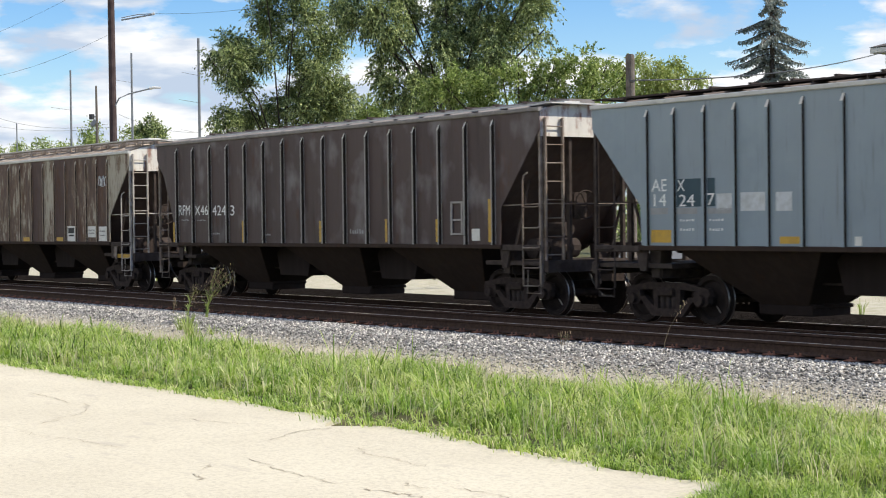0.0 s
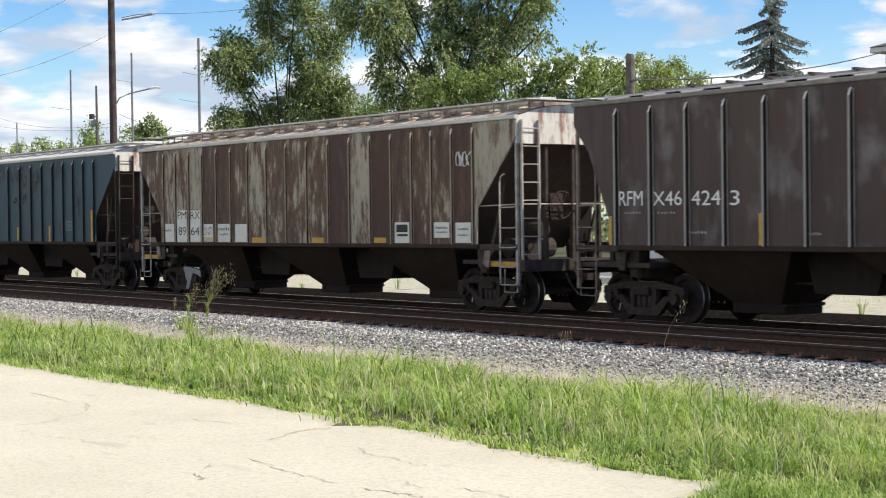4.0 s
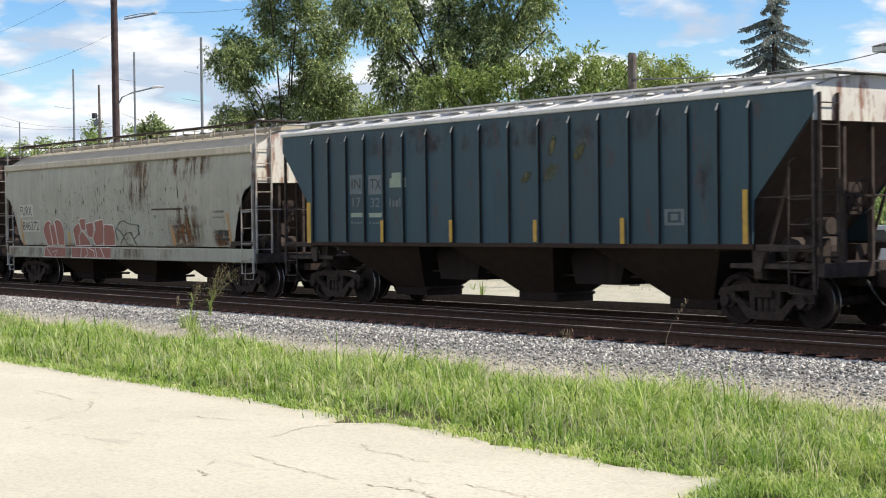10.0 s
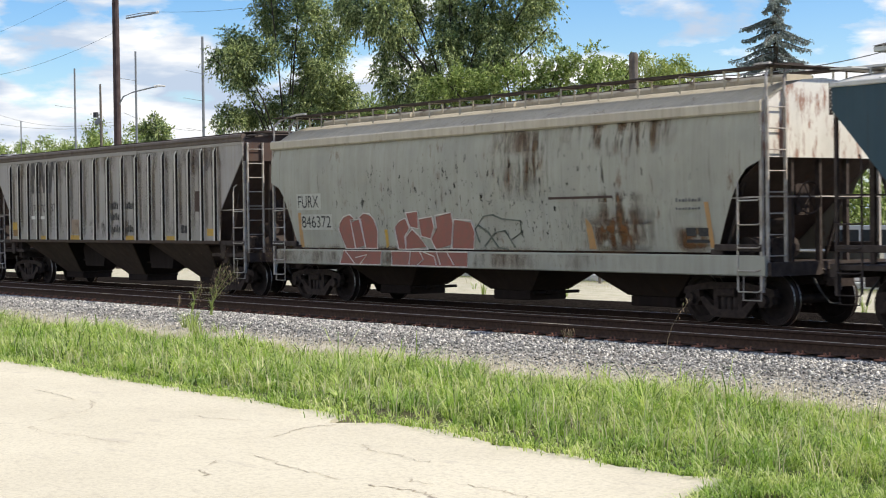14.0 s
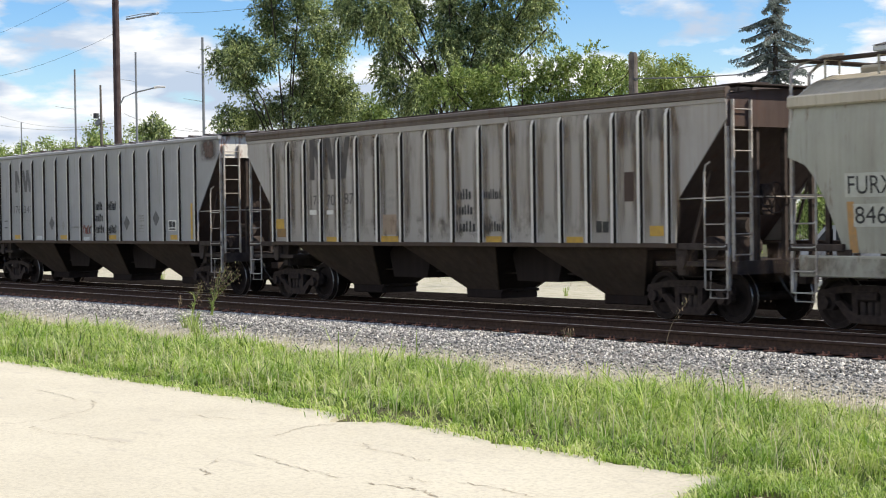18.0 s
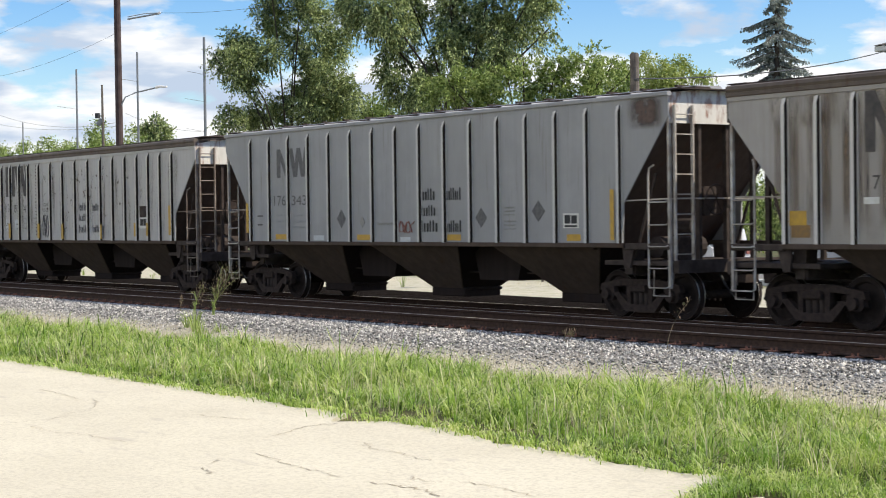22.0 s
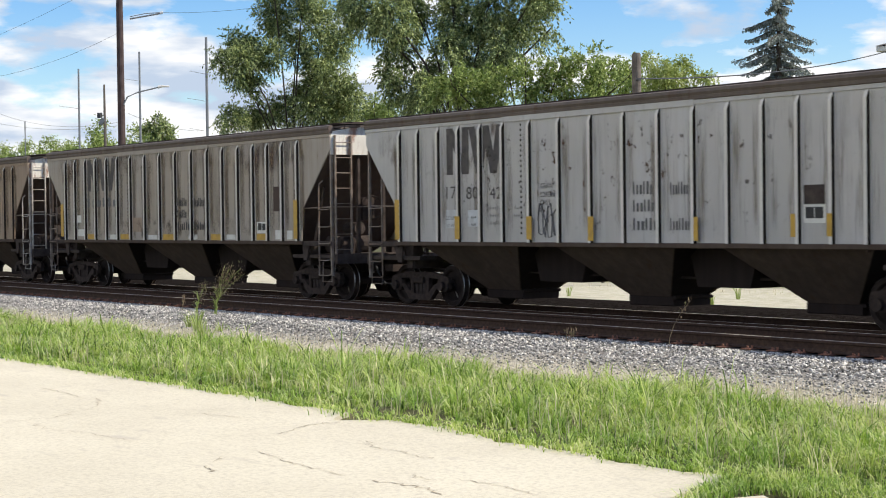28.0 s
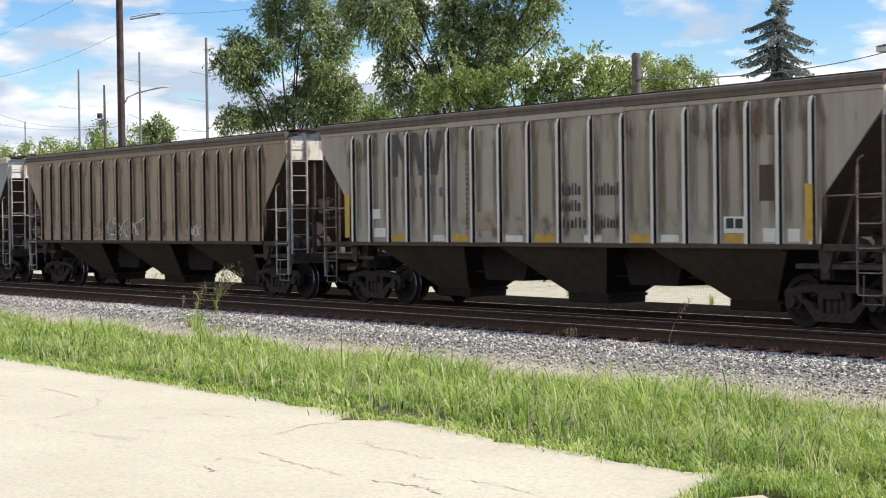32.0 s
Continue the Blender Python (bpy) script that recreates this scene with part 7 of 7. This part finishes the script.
shell_stain(car_pale, 2.88, 5.91, 3.53, 4.03, M_rustwash)
shell_stain(car_pale, 0.44, 2.4, 3.15, 4.08, M_rustwash)
shell_stain(car_pale, -14.23, 7.8, 0.86, 1.42, M_rustwash)
shell_stain(car_pale, 3.66, 6.2, 3.04, 3.88, M_ruststreak)
shell_stain(car_pale, 1.55, 2.51, 2.54, 3.79, M_ruststreak)
shell_stain(car_pale, 3.52, 5.46, 1.81, 2.5, M_ruststreak)
shell_stain(car_pale, -7.63, 7.82, 1.29, 3.55, M_drips)
shell_stain(car_pale, -6.0, 7.0, 1.3, 2.9, M_drips2)
bars(car_pale, 6.18, 6.83, 2.21, 2.28, M_ink, 8)
bars(car_pale, 6.18, 6.83, 2.07, 2.11, M_ink, 8)
for outline in ([(-4.97, 1.29), (-5.23, 1.74), (-5.15, 1.89), (-4.97, 2.04), (-4.71, 2.08), (-4.53, 1.99), (-4.69, 1.95), (-4.56, 1.29)],
                [(-4.56, 1.29), (-4.69, 1.95), (-4.26, 1.98), (-4.13, 1.3)],
                [(-4.13, 1.3), (-4.32, 2.01), (-4.13, 2.11), (-3.89, 2.09), (-3.7, 1.97), (-3.58, 1.7), (-3.64, 1.3)],
                [(-2.8, 1.29), (-2.9, 1.78), (-2.67, 1.93), (-2.44, 1.98), (-2.31, 1.76), (-2.53, 1.57), (-2.52, 1.29)],
                [(-2.43, 2.1), (-1.97, 2.13), (-1.97, 1.75), (-2.29, 1.78)],
                [(-2.52, 1.29), (-2.48, 1.57), (-2.21, 1.74), (-1.97, 1.59), (-1.66, 1.3)],
                [(-1.95, 1.96), (-1.43, 2.01), (-1.37, 1.77), (-1.53, 1.52), (-1.88, 1.58)],
                [(-1.32, 2.03), (-0.72, 2.09), (-0.67, 1.85), (-0.81, 1.31), (-1.37, 1.3), (-1.53, 1.52), (-1.29, 1.77)],
                [(-0.65, 1.94), (-0.04, 1.92), (0.08, 1.66), (0.0, 1.31), (-0.77, 1.31)],
                [(-5.13, 0.93), (-4.96, 1.245), (-3.37, 1.245), (-3.41, 0.93)],
                [(-2.97, 0.93), (-2.97, 1.245), (-0.11, 1.245), (-0.14, 0.93)]):
    graffiti(car_pale, outline, M_graf)
for line in ([(-2.23, 1.24), (-2.3, 0.95)],
             [(-1.88, 1.24), (-1.74, 1.07), (-1.97, 0.95)],
             [(-1.75, 1.24), (-1.33, 1.14), (-1.27, 0.96)],
             [(-1.25, 1.24), (-1.11, 0.96)],
             [(-0.87, 1.24), (-0.62, 0.97)],
             [(-4.89, 1.24), (-4.5, 0.95)],
             [(-4.46, 1.08), (-3.97, 1.16), (-4.25, 0.95)]):
    spray_line(car_pale, line, M_grafw)
for line in ([(0.22, 1.45), (0.09, 1.73), (0.41, 2.0), (0.7, 2.03), (1.03, 1.94), (1.63, 1.9), (1.64, 1.66), (1.31, 1.52)],
             [(0.39, 1.38), (0.77, 1.66), (1.11, 1.7), (1.4, 1.35)],
             [(0.21, 1.81), (0.54, 1.66), (0.84, 1.35), (1.18, 1.31)]):
    spray_line(car_pale, line, M_tag, 0.02)
shell_sheet(car_pale, "reflector_strip", [(3.62, 1.95), (3.7, 1.34), (3.9, 1.34), (3.8, 1.81)], M_fadedorange, 0.006)
shell_sheet(car_pale, "reflector_strip", [(-7.03, 2.14), (-7.01, 1.31), (-6.84, 1.31), (-6.88, 2.14)], M_fadedorange, 0.006)
shell_sheet(car_pale, "reflector_strip", [(-3.31, 1.73), (-3.28, 1.31), (-3.17, 1.32), (-3.19, 1.73)], M_yellow, 0.006)

# grimy grey car
initials(car_grime, -5.42, -3.74, 2.93, 3.91, M_emblem)
letters(car_grime, "17", -5.39, -5.12, 2.33, 2.56, M_emblem)
letters(car_grime, "70", -4.68, -4.31, 2.32, 2.57, M_emblem)
letters(car_grime, "87", -3.9, -3.5, 2.33, 2.59, M_emblem)
bars(car_grime, -3.91, -3.49, 2.14, 2.2, M_faintdark, 6)
bars(car_grime, -3.91, -3.5, 2.03, 2.09, M_faintdark, 6)
bars(car_grime, -3.91, -3.5, 1.9, 1.96, M_faintdark, 6)
bars(car_grime, -3.91, -3.5, 1.77, 1.83, M_faintdark, 6)
plate(car_grime, -7.01, -6.59, 1.56, 1.77, M_fadedtan)
bars(car_grime, 0.45, 1.05, 2.36, 2.58, M_black, 6)
bars(car_grime, 0.5, 1.1, 2.04, 2.25, M_black, 6)
bars(car_grime, 0.5, 1.19, 1.68, 1.9, M_black, 6)
bars(car_grime, 1.48, 2.07, 2.35, 2.56, M_black, 8)
bars(car_grime, 1.47, 2.15, 1.68, 1.89, M_black, 8)
plate(car_grime, -4.71, -4.04, 1.41, 1.57, M_yellow)
plate(car_grime, -2.38, -1.7, 1.43, 1.59, M_yellow)
plate(car_grime, 1.52, 2.05, 1.43, 1.58, M_yellow)
plate(car_grime, 4.11, 4.6, 1.43, 1.57, M_yellow)
plate(car_grime, 6.48, 6.85, 1.58, 1.77, M_yellow)
plate(car_grime, -7.19, -6.67, 1.76, 2.01, M_yellow)
plate(car_grime, -2.3, -1.76, 1.62, 2.07, M_tan)
letters(car_grime, "GRAIN", -2.28, -1.84, 2.54, 2.64, M_faintdark)
letters(car_grime, "LOADING", -2.28, -1.75, 2.37, 2.46, M_faintdark)
letters(car_grime, "ONLY", -2.29, -1.92, 2.2, 2.3, M_faintdark)
plate(car_grime, 5.8, 6.06, 2.23, 2.78, M_slope)
plate(car_grime, 4.99, 5.15, 1.65, 1.87, M_black)
plate(car_grime, 5.18, 5.34, 1.65, 1.86, M_black)
plate(car_grime, -5.46, -5.15, 2.1, 2.21, M_signw)
plate(car_grime, -4.69, -4.39, 2.1, 2.2, M_signw)

# plain grey car
initials(car_grey, -5.7, -4.29, 3.03, 3.74, M_ink)
letters(car_grey, "176", -5.85, -5.28, 2.34, 2.59, M_ink)
letters(car_grey, "343", -5, -4.31, 2.34, 2.58, M_ink)
bars(car_grey, -5.77, -5.14, 2.08, 2.13, M_faint, 7)
bars(car_grey, -4.91, -4.31, 2.07, 2.12, M_faint, 7)
bars(car_grey, -5.78, -5.15, 1.93, 1.98, M_faint, 7)
bars(car_grey, -4.91, -4.31, 1.92, 1.98, M_faint, 7)
bars(car_grey, -4.92, -4.31, 1.78, 1.83, M_faint, 7)
bars(car_grey, 0.48, 1.05, 2.37, 2.62, M_black, 6)
bars(car_grey, 0.51, 1.07, 2.03, 2.26, M_black, 6)
bars(car_grey, 0.5, 1.15, 1.68, 1.93, M_black, 6)
bars(car_grey, 1.38, 2, 2.36, 2.62, M_black, 8)
bars(car_grey, 1.37, 2, 1.67, 1.92, M_black, 8)
bars(car_grey, 3.48, 3.83, 2.15, 2.19, M_faintdark, 8)
bars(car_grey, 3.48, 3.82, 2.08, 2.12, M_faintdark, 8)
bars(car_grey, 3.47, 3.82, 2.01, 2.04, M_faintdark, 8)
bars(car_grey, 3.47, 3.85, 1.87, 1.91, M_faintdark, 8)
bars(car_grey, 3.47, 3.84, 1.79, 1.83, M_faintdark, 8)
bars(car_grey, 3.47, 3.84, 1.72, 1.74, M_faintdark, 8)
bars(car_grey, -1.21, -0.59, 1.84, 1.9, M_faintdark, 8)
diamond(car_grey, -1.96, -1.75, 1.78, 2.05, M_faintdark)
plate(car_grey, -6.7, -6.43, 2.07, 2.11, M_ink)
plate(car_grey, -6.7, -6.44, 1.85, 1.89, M_ink)
plate(car_grey, -0.32, 0.08, 1.44, 1.56, M_fadedwhite)
plate(car_grey, -4, -3.54, 1.48, 1.6, M_fadedwhite)
diamond(car_grey, -2.94, -2.55, 1.77, 2.21, M_ink)
diamond(car_grey, 2.48, 2.87, 1.76, 2.18, M_ink)
diamond(car_grey, 4.36, 4.77, 1.87, 2.3, M_ink)
plate(car_grey, 5.33, 5.8, 1.74, 2.03, M_signw)
plate(car_grey, 5.38, 5.55, 1.83, 2, M_black, -1.593)
plate(car_grey, 5.58, 5.75, 1.83, 1.99, M_black, -1.593)
plate(car_grey, 5.38, 5.75, 1.76, 1.8, M_black, -1.593)
plate(car_grey, -5.8, -5.19, 1.5, 1.63, M_yellow)
plate(car_grey, -2.08, -1.53, 1.49, 1.62, M_yellow)
plate(car_grey, 1.44, 1.95, 1.49, 1.62, M_yellow)
plate(car_grey, 5.44, 5.85, 1.49, 1.62, M_yellow)
plate(car_grey, -7.15, -7.04, 1.67, 2.42, M_yellow, -1.66, "reflector_strip")
plate(car_grey, 6.79, 6.9, 1.51, 2.47, M_yellow, -1.66, "reflector_strip")
side_stain(car_grey, 7.15, 8.29, 3.53, 4.24, M_brownpatch)
scribble(car_grey, -0.35, 0.2, 1.64, 1.93, M_graf)

# rust-spotted grey car
initials(car_rust, -5.2, -3.33, 2.89, 3.89, M_emblem)
letters(car_rust, "17", -5.22, -4.86, 2.38, 2.64, M_emblem)
letters(car_rust, "80", -4.5, -4.09, 2.36, 2.62, M_emblem)
letters(car_rust, "42", -3.69, -3.28, 2.35, 2.6, M_emblem)
bars(car_rust, 0.71, 1.27, 2.36, 2.6, M_ink, 6)
bars(car_rust, 0.71, 1.31, 2.04, 2.26, M_ink, 6)
bars(car_rust, 0.71, 1.38, 1.69, 1.92, M_ink, 6)
bars(car_rust, 1.71, 2.27, 2.34, 2.57, M_ink, 8)
bars(car_rust, 1.7, 2.32, 1.69, 1.91, M_ink, 8)
plate(car_rust, -4.84, -4.67, 1.51, 2, M_yellow, -1.66, "reflector_strip")
plate(car_rust, -2.4, -2.23, 1.51, 1.98, M_yellow, -1.66, "reflector_strip")
plate(car_rust, -0.51, -0.35, 1.49, 1.96, M_yellow, -1.66, "reflector_strip")
plate(car_rust, 2.37, 2.48, 1.5, 1.93, M_yellow, -1.66, "reflector_strip")
plate(car_rust, -7.1, -6.93, 1.5, 2.39, M_yellow, -1.66, "reflector_strip")
plate(car_rust, 6.86, 7, 1.61, 2.43, M_yellow, -1.66, "reflector_strip")
plate(car_rust, 5.46, 5.57, 1.58, 1.96, M_yellow, -1.66, "reflector_strip")
plate(car_rust, 4.67, 4.78, 1.57, 1.96, M_yellow, -1.66, "reflector_strip")
plate(car_rust, -5.24, -4.83, 1.75, 2.14, M_fadedwhite, -1.588)
plate(car_rust, -4.46, -3.99, 1.78, 2.13, M_fadedwhite, -1.588)
letters(car_rust, "LD LMT", -5.22, -4.83, 1.93, 2.01, M_black)
letters(car_rust, "LT WT", -5.22, -4.89, 1.77, 1.83, M_black)
bars(car_rust, -4.34, -4.15, 1.95, 2, M_ink, 4)
bars(car_rust, -4.34, -4.15, 1.8, 1.85, M_ink, 4)
bars(car_rust, -3.67, -3.28, 2.14, 2.19, M_faintdark, 5)
bars(car_rust, -3.67, -3.28, 1.98, 2.04, M_faintdark, 5)
bars(car_rust, -3.67, -3.24, 1.82, 1.89, M_faintdark, 5)
bars(car_rust, -2.87, -2.57, 2.13, 2.18, M_faintdark, 5)
bars(car_rust, -2.87, -2.57, 1.98, 2.03, M_faintdark, 5)
side_stain(car_rust, -4.65, -3.92, 2.88, 4.03, M_rustwash)
side_stain(car_rust, -3.8, -3.21, 3.61, 3.98, M_rustwash)
side_stain(car_rust, -5.3, -4.78, 3.78, 3.98, M_rustwash)
plate(car_rust, 4.9, 5.38, 1.8, 2.11, M_signw)
plate(car_rust, 4.95, 5.13, 1.88, 2.07, M_black, -1.593)
plate(car_rust, 5.15, 5.33, 1.88, 2.07, M_black, -1.593)
plate(car_rust, 4.91, 5.36, 2.12, 2.44, M_frame)
scribble(car_rust, -2.11, -1.53, 1.51, 2.28, M_ink)
letters(car_rust, "GRAIN", -2.01, -1.65, 2.53, 2.64, M_emblem)
letters(car_rust, "LOADING", -2.02, -1.5, 2.36, 2.47, M_emblem)
letters(car_rust, "ONLY", -2.02, -1.71, 2.2, 2.31, M_emblem)

# dusty car
initials(car_dust, -5.42, -3.58, 2.92, 3.87, M_emblem)
bars(car_dust, -5.44, -3.26, 2.44, 2.71, M_ink, 6)
bars(car_dust, 0.51, 1.09, 2.39, 2.62, M_black, 6)
bars(car_dust, 0.5, 1.08, 2.07, 2.29, M_black, 6)
bars(car_dust, 0.53, 1.25, 1.74, 1.95, M_black, 6)
bars(car_dust, 1.49, 2.2, 2.37, 2.6, M_black, 8)
bars(car_dust, 1.48, 2.19, 1.74, 1.94, M_black, 8)
plate(car_dust, -2.36, -1.73, 1.69, 2.1, M_tan)
plate(car_dust, 5.76, 6.1, 2.19, 2.81, M_slope)
plate(car_dust, -6.2, -5.73, 1.56, 1.77, M_signw)
plate(car_dust, -3.88, -3.46, 1.48, 1.61, M_signw)
plate(car_dust, -1.32, -0.76, 1.47, 1.6, M_signw)
plate(car_dust, 1.15, 1.65, 1.48, 1.61, M_signw)
plate(car_dust, 3.31, 3.77, 1.48, 1.61, M_signw)
plate(car_dust, 5.84, 6.12, 1.49, 1.72, M_signw)
plate(car_dust, 6.41, 6.67, 1.49, 1.71, M_signw)
plate(car_dust, -6.27, -5.94, 1.98, 2.2, M_signw)
plate(car_dust, 4.91, 5.42, 1.64, 1.93, M_signw)
plate(car_dust, -5.6, -4.99, 1.47, 1.62, M_yellow)
plate(car_dust, -3.16, -2.6, 1.47, 1.62, M_yellow)
plate(car_dust, -0.39, 0.25, 1.46, 1.62, M_yellow)
plate(car_dust, 2.45, 3, 1.46, 1.62, M_yellow)
plate(car_dust, 4.91, 5.41, 1.47, 1.63, M_yellow)
plate(car_dust, 4.97, 5.15, 1.72, 1.9, M_black, -1.593)
plate(car_dust, 5.19, 5.37, 1.72, 1.89, M_black, -1.593)
plate(car_dust, 6.85, 7.02, 1.51, 2.46, M_yellow, -1.66, "reflector_strip")
plate(car_dust, -7.32, -7.12, 1.55, 2.56, M_yellow, -1.66, "reflector_strip")

# tan car
scribble(car_tan, -2.2, 0.11, 1.54, 2.16, M_letter)
scribble(car_tan, 3.03, 3.71, 1.58, 1.88, M_letter)

# dirt that has run down the sides
side_stain(car_grime, -7.0, 7.0, 1.5, 3.98, M_sootstreak)
side_stain(car_dust, -7.0, 7.0, 1.5, 3.98, M_sootstreak)
side_stain(car_tan, -7.0, 7.0, 1.5, 3.98, M_sootstreak)
side_stain(car_rust, -7.0, 7.0, 1.5, 4.0, M_pits)
side_stain(car_grime, -5.2, -2.5, 3.1, 3.96, M_rustwash)
side_stain(car_grime, 5.4, 6.9, 3.1, 3.96, M_rustwash)
side_stain(car_dust, -5.4, -2.6, 3.1, 3.96, M_rustwash)
side_stain(car_dust, -7.9, -6, 3.1, 3.96, M_rustwash)
side_stain(car_dust, 3, 6.9, 3.1, 3.96, M_rustwash)
side_stain(car_rust, -7.9, -6.9, 3.1, 3.96, M_rustwash)
side_stain(car_rust, 5.6, 7.6, 3.1, 3.96, M_rustwash)
side_stain(car_grime, -7.0, 7.0, 1.46, 2.1, M_lowdirt)
side_stain(car_dust, -7.0, 7.0, 1.46, 2.1, M_lowdirt)
side_stain(car_tan, -7.0, 7.0, 1.46, 2.1, M_lowdirt)
side_stain(car_tan, -7.0, 1.5, 1.47, 1.95, M_palesplash)


# ---- motion of the train ----
def rolled(t):
    return float(np.interp(t, [a for a, c in TRAVEL], [c for a, c in TRAVEL]))


def motions():
    steps = [i * 4 / 30 for i in range(241)]
    for car, at in CARS:
        walk(car, [(t, pose(at + s, 0, 0)) for t, s in TRAVEL])
    dist = [rolled(t) for t in steps]
    for w, x in WHEELSETS:
        walk(w, [(t, pose(x, 0, 0.457, 0, math.degrees(d / 0.457) % 360, 0)) for t, d in zip(steps, dist)])


motions()
